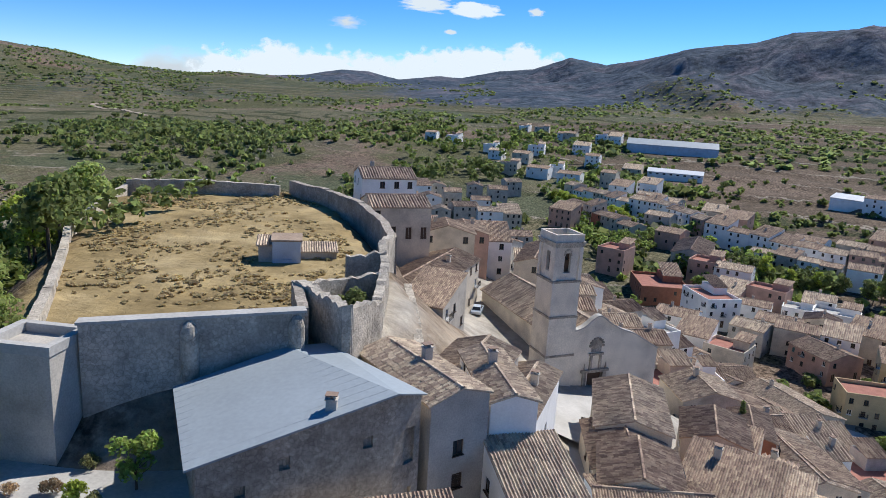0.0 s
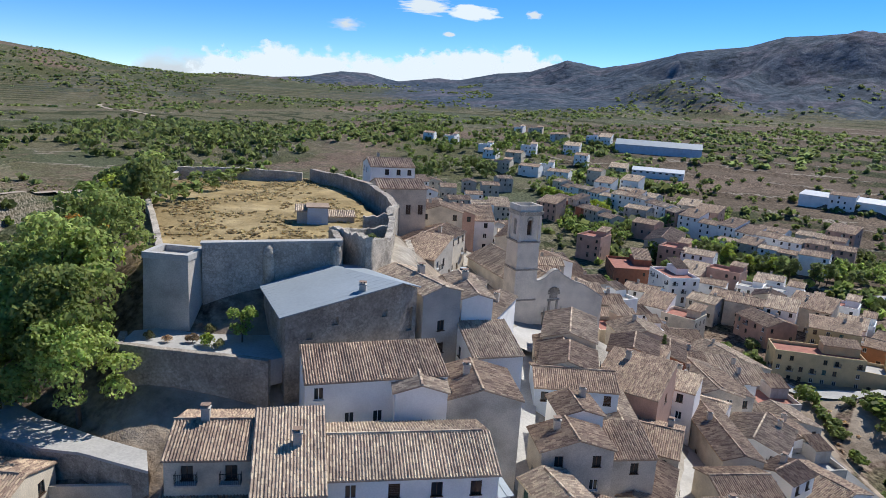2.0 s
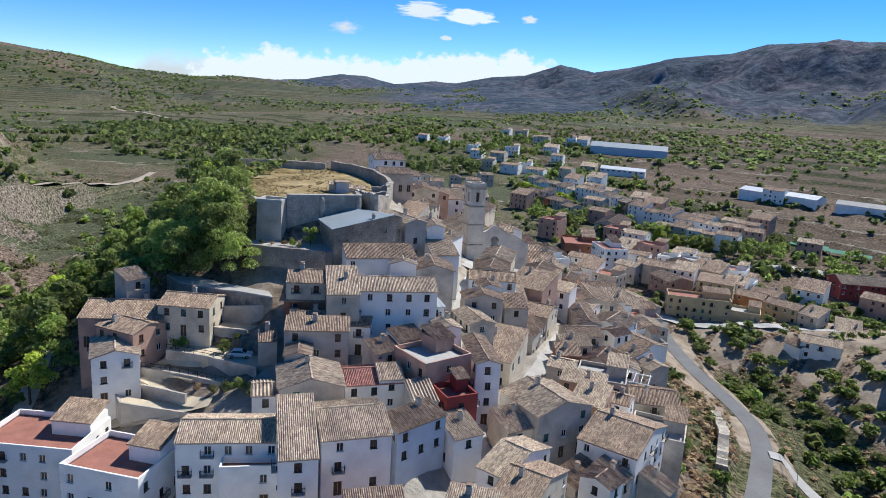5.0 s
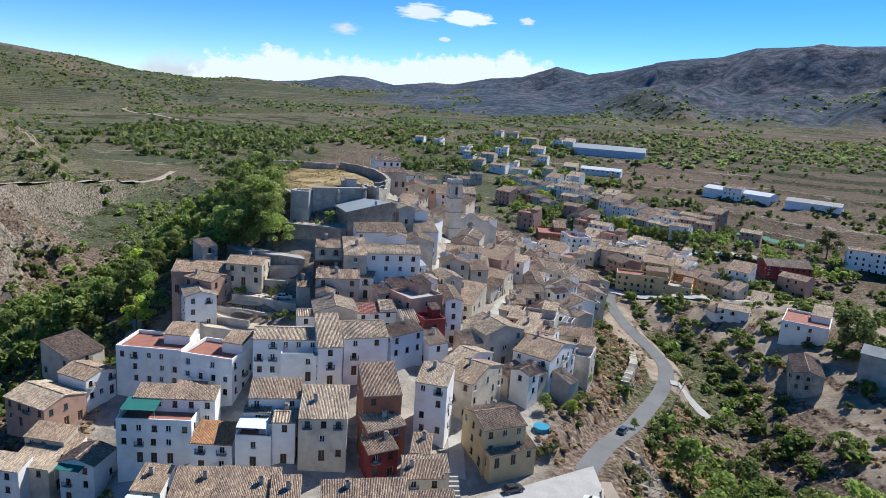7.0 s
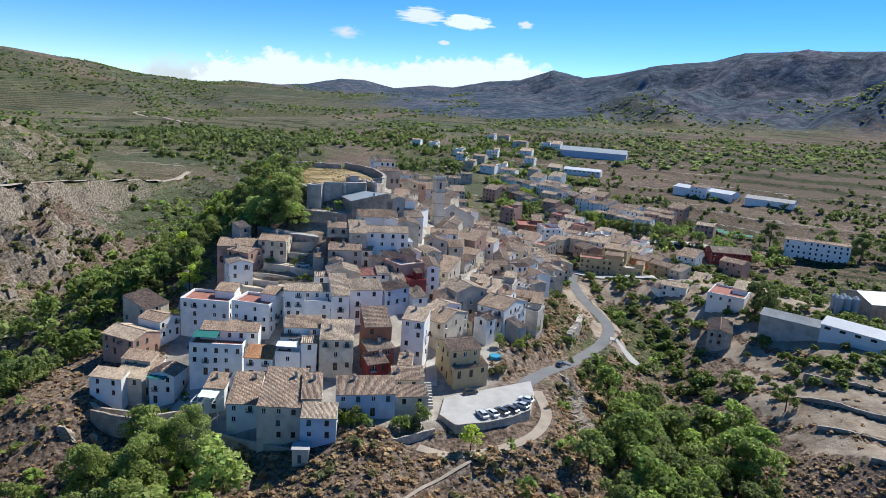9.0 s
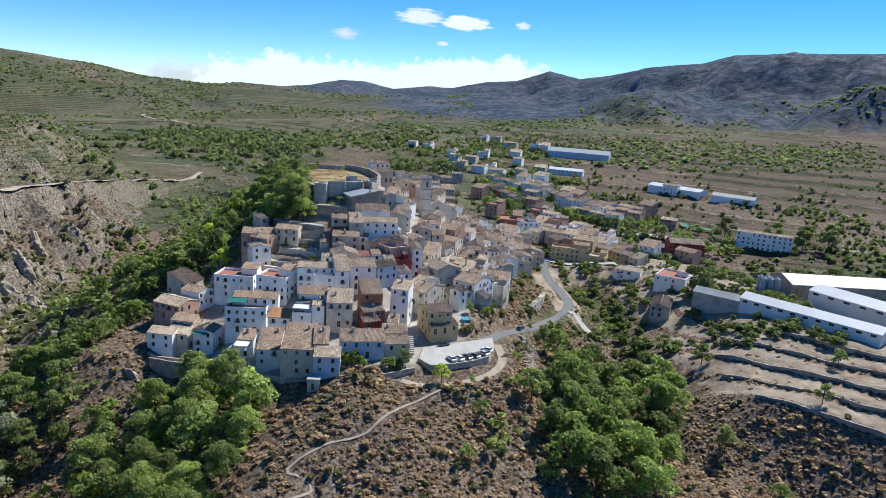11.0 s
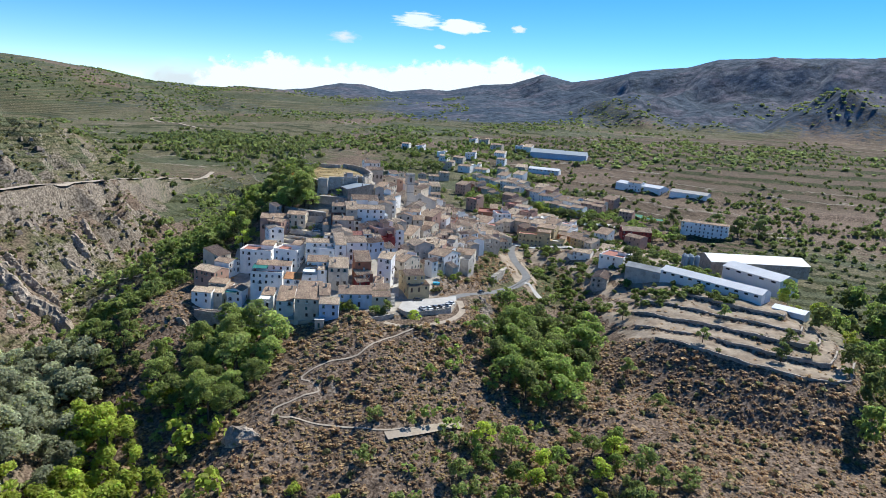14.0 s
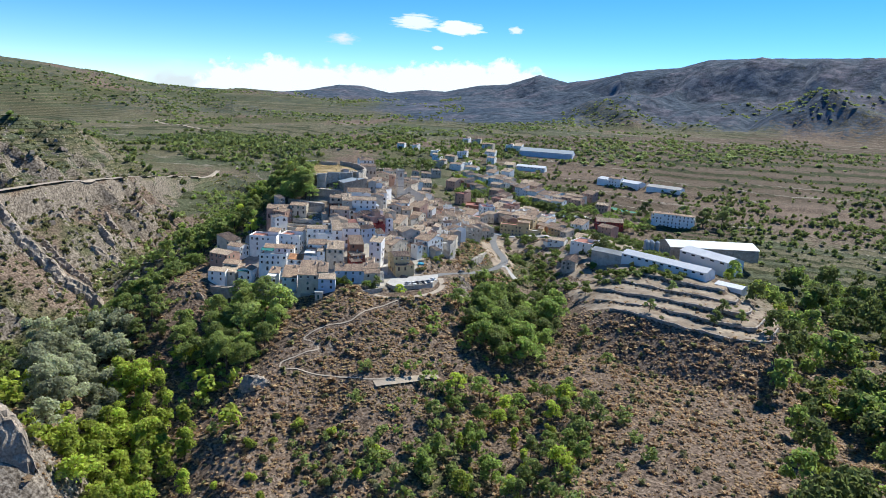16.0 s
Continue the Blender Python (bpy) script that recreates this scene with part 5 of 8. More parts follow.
house(32.8, 28.6, 5, 5.5, -22, 19.9, 5.5, "g", "g", near=True, few=True)
house(11.9, -2.8, 5, 5.5, 31, 20.1, 6.2, "m", "w", near=True, few=True)
house(49.1, 53.1, 5, 5.5, -55, 17.1, 7.3, "f", "w", near=True, few=True)
house(33.2, -6.6, 4, 5, 49, 14.2, 7.6, "g", "w", near=False, few=True)
house(35.7, -2.9, 4, 5, 49, 14.4, 5.9, "m", "c", near=False, few=True)
house(42.4, 19.5, 4, 5, -27, 15.7, 7.1, "g", "w", near=False, few=True)
house(-13.9, -36.8, 4, 5, 6, 14.9, 7.6, "g", "w", near=False, few=True)
house(49.1, 42.2, 4, 5, -60, 15.9, 5.3, "f", "g", near=False, few=True)
house(33.6, 134.4, 4, 5, 5, 19.7, 5.9, "f", "w", near=False, few=True)
house(43.4, -1.7, 4, 5, 49, 12.6, 5.8, "m", "g", near=False, few=True)
house(47.2, 161.1, 4, 5, 24, 10.6, 7.4, "f", "w", near=False, few=True)
house(59.5, 93.9, 4, 5, 5, 13.4, 7.1, "m", "w", near=False, few=True)
house(-17.4, -2.5, 4, 5, 15, 24.0, 6.7, "g", "w", near=False, few=True)
house(48.0, 36.3, 4, 5, -5, 15.5, 7.2, "f", "w", near=False, few=True)
house(5.8, 0.6, 4, 5, 21, 24.3, 5.5, "m", "g", near=False, few=True)
house(9.2, 19.4, 4, 5, 23, 27.7, 7.3, "f", "w", near=False, few=True)
house(-14.5, 6.7, 4, 5, 8, 26.7, 6.7, "f", "g", near=False, few=True)
house(42.1, 75.3, 4, 5, -34, 21.1, 6.5, "g", "p", near=False, few=True)

# the street west of the church, its sunny side and its far end
house(-1.8, 108.6, 9, 24, -20.5, 34, 7.2, "f", "c", near=True)
house(-1.0, 90.0, 6.5, 9, -20.5, 36.5, 6.0, "m", "g", near=True, few=True)
house(10.0, 148.5, 9, 9, 4, 29.6, 9.5, "m", "w", near=True)
house(20.8, 143, 8, 19, -14, 27.5, 9.5, "f", "c", near=True)
house(-6.5, 146, 9, 9, 8, 36.0, 6.0, "g", "c", near=False, few=True)
# flat brick workshop and the long grey gabled house beyond the village
house(75.5, 229, 16, 20, -4, 3.4, 6.6, "t", "k", near=False, few=True)
house(102, 272, 14, 30, -25, 6.2, 7.6, "f", "g", near=False, few=True)


def house_row(line, tint, lo, hi, depth, first=0):
    """Houses wall to wall along a street."""
    rnd = random.Random(first + 5)
    for (ax, ay), (bx, by) in zip(line, line[1:]):
        L = math.hypot(bx - ax, by - ay)
        n = max(1, round(L / 9.0))
        yaw = math.degrees(math.atan2(by - ay, bx - ax))
        for k in range(n):
            s = (k + 0.5) / n
            x, y = ax + s * (bx - ax), ay + s * (by - ay)
            house(x, y, L / n - 0.02, depth + rnd.uniform(-1, 1), yaw + rnd.uniform(-0.4, 0.4), hz(x, y), rnd.uniform(lo, hi), rnd.choice("gggm"), rnd.choice(tint), near=False, where="below terraces")


house_row([(72, 394), (91.7, 357), (108.6, 340), (122, 310), (136, 293), (146, 277), (160, 263), (176, 252)], "wwwcwp", 7.0, 9.6, 9.5)
house_row([(128, 276), (140, 262), (152, 252)], "wwg", 5.0, 6.5, 8, 3)
house_row([(66, 352), (78, 322), (88, 304)], "wcgk", 5.5, 8, 9, 4)


def infill(poly, n, gap, seed):
    """Small houses in the gaps of a quarter."""
    rnd, k = random.Random(seed), 0
    for _ in range(900):
        x, y = rnd.uniform(80, 245), rnd.uniform(130, 240)
        hit = False
        for (ax, ay), (bx, by) in zip(poly, poly[1:] + poly[:1]):
            if (ay > y) != (by > y) and x < ax + (y - ay) * (bx - ax) / (by - ay):
                hit = not hit
        if hit and k < n and all((x - a) ** 2 + (y - b) ** 2 > (c + gap) ** 2 for a, b, c in PLACED):
            k += 1
            house(x, y, rnd.uniform(7.5, 10), rnd.uniform(7, 9), -36 + rnd.uniform(-6, 6), hz(x, y), rnd.uniform(5.2, 7.8), rnd.choice("ggmft"), rnd.choice("wwcwpg"), near=False, few=True, where="in the lower quarter")


infill([(84, 164), (100, 172), (126, 168), (144, 176), (134, 200), (114, 220), (92, 226), (84, 190)], 18, 3.6, 6)

# ---- castle ----


def thing(name, label, category, at=None, group=""):
    ob = new(name)
    if at is not None:
        ob.matrix_basis = at
    return tagged(ob, label, category, group)


castle = thing("castle_bastion", "smooth grey rendered castle bastion with a pale parapet", "bastion")
g = Geo()
g.prism([(-31.6, 43.1), (-26.0, 42.5), (-25.5, 47.5), (-31.2, 48.0)], 38.5, 51.0, 0, [(-31.4, 43.6), (-26.2, 43.0), (-25.6, 47.5), (-31.0, 48.0)])
part("wall", g, [M_PLASTER_GREY], castle)
g = Geo()
for p in ([(-31.5, 43.5), (-26.1, 42.9), (-26.05, 43.5), (-31.45, 44.1)], [(-31.45, 44.1), (-30.8, 44.05), (-30.4, 48.0), (-31.05, 48.05)], [(-26.7, 43.6), (-26.05, 43.5), (-25.5, 47.5), (-26.2, 47.55)], [(-30.4, 47.4), (-26.2, 46.9), (-26.15, 47.5), (-30.35, 48.0)]):
    g.prism(p, 51.0, 51.7)
part("parapet", g.mesh("parapet", [M_CONCRETE], weld=True), None, castle, "pale concrete parapet")

wall_front = thing("castle_wall", "tall weathered curtain wall of the castle with round buttresses", "castle wall")
g = Geo()
g.prism([(-25.6, 45.6), (-10.6, 51.2), (-10.9, 52.1), (-25.9, 46.5)], 38.0, 52.4)
part("wall", g, [M_CASTLE], wall_front)
g = Geo()
g.prism([(-25.7, 45.45), (-10.4, 51.1), (-10.8, 52.2), (-26.0, 46.6)], 52.4, 52.62)
part("coping", g, [M_CONCRETE], wall_front, "pale stone coping")
for bx, by in ((-18.6, 48.1), (-11.2, 51.0)):
    g = Geo()
    g.cyl(bx, by, 38, 51.3, 0.8, 0.66, 16)
    g.cyl(bx, by, 51.3, 51.9, 0.66, 0.48, 16)
    g.cyl(bx, by, 51.9, 52.25, 0.48, 0.15, 16)
    part("buttress", g.mesh("buttress", [M_STONE], weld=True), None, wall_front, "round pale stone buttress")
jagged_wall("castle_wall", [(-31, 47.5), (-38, 63), (-46, 80), (-52, 92), (-58, 114), (-60.6, 128)], 38, [49.9, 49.3, 49.0, 49.0, 49.2, 49.6], 0.9, M_STONE, "low rubble parapet wall along the castle field", 0.15, 1.6)
jagged_wall("castle_wall", [(-60.6, 128), (-48, 132), (-33, 133)], 40, [50.5, 50.6, 50.3], 1.0, M_STONE, "old rubble wall at the back of the castle field", 0.12, 1.6)
jagged_wall("castle_wall", [(-31, 136), (-22, 124), (-13.7, 110), (-9, 98), (-6.9, 90)], 38, [50.8, 51.4, 51.6, 51.2, 50.6], 1.2, M_STONE_DARK, "curved rubble wall closing the castle field", 0.15, 1.6)
jagged_wall("ruined_wall", [(-13.2, 60.0), (-7.4, 51.6), (-5.6, 58), (-6.0, 70), (-7.6, 82), (-6.9, 90)], 36, [52.6, 53.0, 51.4, 51.9, 51.4, 51.0], 0.9, M_STONE, "broken rubble wall of the ruined castle", 0.28, 0.5)
jagged_wall("ruined_wall", [(-13.4, 60.4), (-9.5, 66), (-6.2, 67.5)], 42, [52.0, 51.2, 51.6], 0.7, M_STONE, "ruined inner wall with a jagged top", 0.18, 0.5)
jagged_wall("ruined_wall", [(-10.8, 74), (-6.6, 75)], 42, [51.6, 51.9], 0.7, M_STONE, "ruined cross wall of pale rubble", 0.3, 0.5)
jagged_wall("ruined_wall", [(-11.0, 52.4), (-13.2, 60.0)], 40, [52.4, 52.4], 0.9, M_STONE_DARK, "old castle wall of grey rubble", 0.15)
jagged_wall("retaining_wall", [(-2.8, 52.5), (-1.6, 60), (-2.4, 68), (-4.0, 80)], 30, [45.4, 46.0, 46.6, 46.8], 0.9, M_STONE, "crumbling retaining wall of pale stone below the castle", 0.35, 0.6)
jagged_wall("terrace_wall", [(-32.4, 40.5), (-31.5, 37.4), (-15.5, 35.6)], 27, [43.5, 43.3, 43.2], 0.7, M_STONE_DARK, "dark retaining wall under the bastion terrace", 0.06, 2.0)
g = Geo()
g.prism([(-31.7, 37.6), (-15.4, 35.8), (-14.2, 37), (-18.7, 46.2), (-25.6, 45.6), (-32, 42)], 40.2, 43.0)
tagged(new("terrace", g.mesh("terrace", [M_CONCRETE])), "pale paved terrace with weeds below the bastion", "terrace", kind="structure")

# small keeper's hut in the field
hut = thing("hut", "small whitewashed hut with flat tiled roof in the dry field", "hut", pose(-19.6, 83.4, 46.8, 0, 0, 12))
g = Geo()
for p, q, L in (((-1.7, -2), (1.7, -2), 1), ((1.7, -2), (1.7, 2), 0), ((1.7, 2), (-1.7, 2), 0), ((-1.7, 2), (-1.7, -2), 0)):
    facade(g, p, q, -1.0, 4.2, [(1.2, 2.3, 1.9, 3.0)] if L else [])
part("wall", g.mesh("wall", [M_PLASTER_BLUE], weld=True), None, hut)
g = Geo()
g.box(-1.9, -2.2, 4.2, 1.9, 2.2, 4.4)
part("roof", g, [M_TILE], hut)
g = Geo()
g.box(-3.4, -1.4, -1.0, -1.704, 2.2, 3.6)
g.box(1.704, 0.2, -1.0, 6.2, 3.6, 2.4)
part("annex", g, [M_PLASTER_GREY], hut)
g = Geo()
roof_plane(g, (-3.7, -1.7, 3.62), (-1.70, -1.7, 3.62), (-1.70, 2.4, 4.1), (-3.7, 2.4, 4.1), 0.3, 1.2)
roof_plane(g, (1.70, -0.1, 2.45), (6.4, -0.1, 2.45), (6.4, 3.8, 2.95), (1.70, 3.8, 2.95), 0.3, 1.2)
part("roof", g, [M_TILE_PALE], hut, "faded clay-tile roof of the annex")

# ---- the stone house with a metal roof ----
stone_house = thing("stone_house", "dark rubble-stone house under a pale grey sheet-metal roof", "house")
g = Geo()
D_, C_, F_, B2_, A_ = (-13.8, 35.9), (-2.6, 42.1), (-0.9, 44.0), (-9.4, 53.0), (-18.7, 46.2)
ring = [D_, C_, F_, B2_, A_]
zr = [47.7, 50.2, 49.3, 48.9, 47.6]
holes = {0: [(2.2, 2.9, 45.0, 45.8), (5.0, 5.7, 46.3, 47.2), (10.6, 11.3, 46.6, 47.5)], 1: [(1.0, 2.0, 44.5, 47.2), (1.1, 1.9, 40.5, 42.6)]}
for i in range(5):
    p, q = ring[i], ring[(i + 1) % 5]
    lo = min(zr[i], zr[(i + 1) % 5])
    facade(g, p, q, 30.0, lo, holes.get(i, []), 0.3)
    if abs(zr[i] - zr[(i + 1) % 5]) > 0.01:
        g.face([(*p, lo), (*q, lo), (*(p if zr[i] > lo else q), max(zr[i], zr[(i + 1) % 5]))])
part("wall", g.mesh("wall", [M_STONE_DARK], weld=True), None, stone_house)
g = Geo()
B_ = (-11.9, 50.9, 49.6)
slab(g, (-14.2, 35.2, 47.85), (-2.3, 41.6, 50.45), B_, (-19.2, 46.2, 47.75), 0.12)
slab(g, (-2.3, 41.6, 50.45), (-0.5, 43.9, 49.5), (-9.2, 53.4, 49.1), B_, 0.12)
part("roof", g, [M_METAL_ROOF], stone_house)
n = 13
g = Geo()
for k in range(n + 1):
    s = k / n
    lx, ly, lz = -14.2 + (-19.2 + 14.2) * s, 35.2 + 11.0 * s, 47.85 - 0.1 * s
    hx, hy, hz_ = -2.3 + (-11.9 + 2.3) * s, 41.6 + 9.3 * s, 50.45 - 0.85 * s
    slab(g, (lx, ly, lz + 0.016), (hx, hy, hz_ + 0.016), (hx - 0.03, hy + 0.04, hz_ + 0.016), (lx - 0.03, ly + 0.04, lz + 0.016), 0.014)
part("seams", g, [M_METAL_ROOF], stone_house, "raised seams of the metal roof")
part("chimney", CHIMNEY, None, stone_house, at=Matrix.Translation((-6.6, 40.6, 49.3)))

# ---- church ----
CH = pose(18.6, 91.0, 27.5, 0, 0, 22)
church = thing("church", "cream church with a baroque gable and long tiled nave", "church", CH)
g = Geo()
N_ = 22
prof = [(x, 10.6 + 2.0 * math.exp(-((x - 4.6) / 2.0) ** 2) - 0.34 * max(0, x - 7.5) - 0.25 * max(0, x - 11)) for x in [15.5 * k / N_ for k in range(N_ + 1)]]
for (x0, z0), (x1, z1) in zip(prof, prof[1:]):
    for y, flip in ((0.0, 1), (0.7, 0)):
        q = [(x0, y, -3), (x1, y, -3), (x1, y, z1), (x0, y, z0)]
        if 3.2 < (x0 + x1) / 2 < 6.0 and y == 0.0:
            q = [(x0, y, 4.0), (x1, y, 4.0), (x1, y, z1), (x0, y, z0)]
        g.face(q if flip else q[::-1])
    g.face([(x0, 0, z0), (x1, 0, z1), (x1, 0.7, z1), (x0, 0.7, z0)])
g.face([(0, 0.7, -3), (0, 0, -3), (0, 0, prof[0][1]), (0, 0.7, prof[0][1])])
g.face([(15.5, 0, -3), (15.5, 0.7, -3), (15.5, 0.7, prof[-1][1]), (15.5, 0, prof[-1][1])])
part("facade", g.mesh("facade", [M_CHURCH], weld=True), None, church)
g = Geo()
for (x0, z0), (x1, z1) in zip(prof, prof[1:]):
    slab(g, (x0, -0.15, z0 + 0.22), (x1, -0.15, z1 + 0.22), (x1, 0.8, z1 + 0.22), (x0, 0.8, z0 + 0.22), 0.2)
part("coping", g.mesh("coping", [M_CONCRETE], weld=True), None, church, "pale moulded coping of the gable")
g = Geo()
g.box(3.3, 0.3, -3, 5.9, 0.36, 4.0)
part("door", g, [M_DARK_WOOD], church, "dark wooden church door")
g = Geo()
g.box(2.6, -0.25, -3, 3.2, 0, 4.2)
g.box(6.0, -0.25, -3, 6.6, 0, 4.2)
g.box(2.3, -0.4, 4.2, 6.9, 0, 4.6)
g.box(3.6, -0.2, 4.6, 4.0, 0, 6.8)
g.box(5.2, -0.2, 4.6, 5.6, 0, 6.8)
g.box(3.4, -0.3, 6.8, 5.8, 0, 7.1)
g.cyl(2.8, -0.15, 4.6, 5.6, 0.16, 0.05, 8)
g.cyl(6.4, -0.15, 4.6, 5.6, 0.16, 0.05, 8)
for k in range(9):
    a0 = math.pi * k / 8
    g.box(4.6 + 1.1 * math.cos(a0) - 0.15, -0.2, 8.2 + 1.1 * math.sin(a0) - 0.15, 4.6 + 1.1 * math.cos(a0) + 0.15, 0, 8.2 + 1.1 * math.sin(a0) + 0.15)
part("portal", g, [M_STONE_DARK], church, "carved stone portal with a round niche")
# flat panel on the wall face; its dark colour gives the niche's shade
g = Geo()
g.box(3.75, -0.04, 7.2, 5.45, 0.0, 9.1)
part("niche", g, [M_STONE_DARK], church, "flat dark panel giving a niche's shade")
for x0, x1, ze, y1 in ((0.2, 11.0, 8.0, 30), (11.0, 15.3, 4.2, 26)):
    g = Geo()
    pts = [(x0, 0.7), (x1, 0.7), (x1, y1), (x0, y1)]
    for i in range(4):
        facade(g, pts[i], pts[(i + 1) % 4], -10, ze, [(s, s + 1.0, ze - 2.4, ze - 0.8) for s in (4, 10, 16, 22)] if i == 1 else [])
    if x0 < 1:
        g.face([(x1, y1, ze), (x0, y1, ze), ((x0 + x1) / 2, y1, ze + 2.6)])
    else:
        g.face([(x1, y1, ze), (x0, y1, ze), (x0, y1, ze + 1.9)])
    part("wall", g.mesh("wall", [M_CHURCH], weld=True), None, church)
g = Geo()
roof_plane(g, (-0.2, 30.2, 8.0), (-0.2, 0.8, 8.0), (5.6, 0.8, 10.75), (5.6, 30.2, 10.75), 0.32, 1.3)
roof_plane(g, (11.4, 0.8, 8.0), (11.4, 30.2, 8.0), (5.6, 30.2, 10.75), (5.6, 0.8, 10.75), 0.32, 1.3)
ridge_caps(g, (5.6, 0.8, 10.8), (5.6, 30.2, 10.8))
part("roof", g, [M_TILE_PALE], church, "long sun-bleached clay-tile nave roof")
g = Geo()
roof_plane(g, (15.7, 0.8, 4.1), (15.7, 26.2, 4.1), (11.0, 26.2, 6.3), (11.0, 0.8, 6.3), 0.32, 1.3)
part("roof", g, [M_TILE], church, "lower clay-tile aisle roof")

tower = thing("bell_tower", "tall square cream stone bell tower with an open belfry", "bell tower", CH @ pose(-1.7, 1.9, 0) @ Matrix.Diagonal((0.76, 0.76, 1.02, 1)))
for z0, z1, r in ((-6, 7.0, 3.0), (7.3, 12.6, 2.93), (12.9, 17.6, 2.86)):
    g = Geo()
    g.prism([(-r, -r), (r, -r), (r, r), (-r, r)], z0, z1)
    part("shaft", g, [M_CHURCH], tower)
for z in (7.0, 12.6, 17.6):
    g = Geo()
    g.prism([(-3.06, -3.06), (3.06, -3.06), (3.06, 3.06), (-3.06, 3.06)], z, z + 0.3)
    part("string_course", g, [M_STONE_DARK], tower, "dark stone string course")
g = Geo()
r = 2.55
for p, q in (((-r, -r), (r, -r)), ((r, -r), (r, r)), ((r, r), (-r, r)), ((-r, r), (-r, -r))):
    facade(g, p, q, 17.9, 22.4, [(r - 0.65, r + 0.65, 18.9, 21.6)], 0.7)
for cx in (-r, r):
    for cy in (-r, r):
        g.box(cx - 0.35, cy - 0.35, 17.9, cx + 0.35, cy + 0.35, 22.4)
part("belfry", g, [M_CHURCH], tower, "cream belfry with arched bell openings")
for n_, (bx, by) in enumerate(((0, -r - 0.06), (r + 0.06, 0))):
    g = Geo()
    for k in range(9):
        a0 = math.pi * k / 8
        off = 0.75 * math.cos(a0)
        p = (bx + (off if n_ == 0 else 0), by + (off if n_ == 1 else 0))
        g.box(p[0] - 0.14, p[1] - 0.14, 21.3 + 0.65 * math.sin(a0), p[0] + 0.14, p[1] + 0.14, 21.55 + 0.65 * math.sin(a0))
    part("arch", g, [M_STONE], tower)
g = Geo()
for z0, z1, e in ((22.4, 22.7, 2.8), (22.7, 23.0, 3.05), (23.0, 23.2, 3.2)):
    g.prism([(-e, -e), (e, -e), (e, e), (-e, e)], z0, z1)
part("cornice", g, [M_STONE], tower, "stepped pale stone cornice")
g = Geo()
e = 2.9
for a, b, c, d in ((-e, -e, e, -e + 0.4), (-e, e - 0.4, e, e), (-e, -e + 0.4, -e + 0.4, e - 0.4), (e - 0.4, -e + 0.4, e, e - 0.4)):
    g.box(a, b, 23.2, c, d, 24.2)
part("parapet", g.mesh("parapet", [M_CHURCH], weld=True), None, tower)
g = Geo()
g.cyl(0, 0, 19.6, 20.1, 0.55, 0.42, 12)
g.cyl(0, 0, 20.1, 20.7, 0.42, 0.2, 12)
g.box(-0.06, -2.4, 20.7, 0.06, 2.4, 20.85)
part("bell", g, [M_IRON], tower, "dark bronze bell")
# added dark panels behind the openings imitate the deep shade inside the belfry
for ang in range(4):
    g = Geo()
    g.box(-0.63, -0.03, 18.95, 0.63, 0.03, 21.55)
    part("shutter", g, [M_DARK_WOOD], tower, "dark wooden panel standing in for the belfry's inner shade", at=pose(0, 0, 0, 0, 0, 90 * ang) @ Matrix.Translation((0, -1.9, 0)))

# ---- sheds on the eastern bench ----


def shed(name, a, b, width, zr, ze, zb, label, wall=M_WHITE_PAINT, roofm=M_WHITE_SHEET, windows=0, lean=False):
    """A long low shed with its ridge from a to b."""
    L = math.hypot(b[0] - a[0], b[1] - a[1])
    ob = thing(name, label, "shed", pose(a[0], a[1], 0, 0, 0, math.degrees(math.atan2(b[1] - a[1], b[0] - a[0]))), "farm sheds")
    hw = width / 2
    g = Geo()
    pts = [(0, -hw), (L, -hw), (L, hw), (0, hw)]
    wins = [(L * (k + 0.25) / windows, L * (k + 0.65) / windows, ze - 1.7, ze - 0.7) for k in range(windows)]
    for i in range(4):
        facade(g, pts[i], pts[(i + 1) % 4], zb, ze, wins if i in (0, 2) else [(1.5, 4.2, zb + 2, ze - 0.4)] if i == 1 else [])
    g.face([(L, -hw, ze), (L, hw, ze), (L, 0, zr)])
    g.face([(0, hw, ze), (0, -hw, ze), (0, 0, zr)])
    part("wall", g.mesh("wall", [wall], weld=True), None, ob)
    for s in (-1, 1):
        g = Geo()
        q = [(-0.3, s * (hw + 0.4), ze - 0.02), (L + 0.3, s * (hw + 0.4), ze - 0.02), (L + 0.3, 0, zr + 0.12), (-0.3, 0, zr + 0.12)]
        slab(g, *(q if s < 0 else [q[1], q[0], q[3], q[2]]), 0.12)
        for k in range(int(L / 1.1)):
            xx = 0.5 + 1.1 * k
            q = [(xx, s * (hw + 0.4), ze + 0.04), (xx + 0.12, s * (hw + 0.4), ze + 0.04), (xx + 0.12, 0, zr + 0.18), (xx, 0, zr + 0.18)]
            slab(g, *(q if s < 0 else [q[1], q[0], q[3], q[2]]), 0.05)
        part("roof", g, [roofm], ob)
    for k, (s0, s1, za, zb2) in enumerate(wins):
        for y in (-hw + 0.12, hw - 0.12):
            g = Geo()
            g.box(s0, y - 0.02, za, s1, y + 0.02, zb2)
            part("window", g, [M_GLASS], ob, "dark strip window")
    return ob


shed("long_shed", (160, 33), (196, -8), 10, 18.0, 16.0, 5, "long low white shed with a bright sheet roof", windows=11)
shed("long_shed", (143.5, 46.5), (159.6, 33.3), 8, 15.8, 14.0, 4, "older grey-roofed end of the long shed", wall=M_PLASTER_GREY, roofm=mat("grey_fibre_roof", (0.34, 0.35, 0.35), var=0.15, scale=0.3, stain=0.3))
shed("low_shed", (199.5, -11), (210, -21), 9, 12.2, 11.2, 3, "low white annex shed with a pale roof")
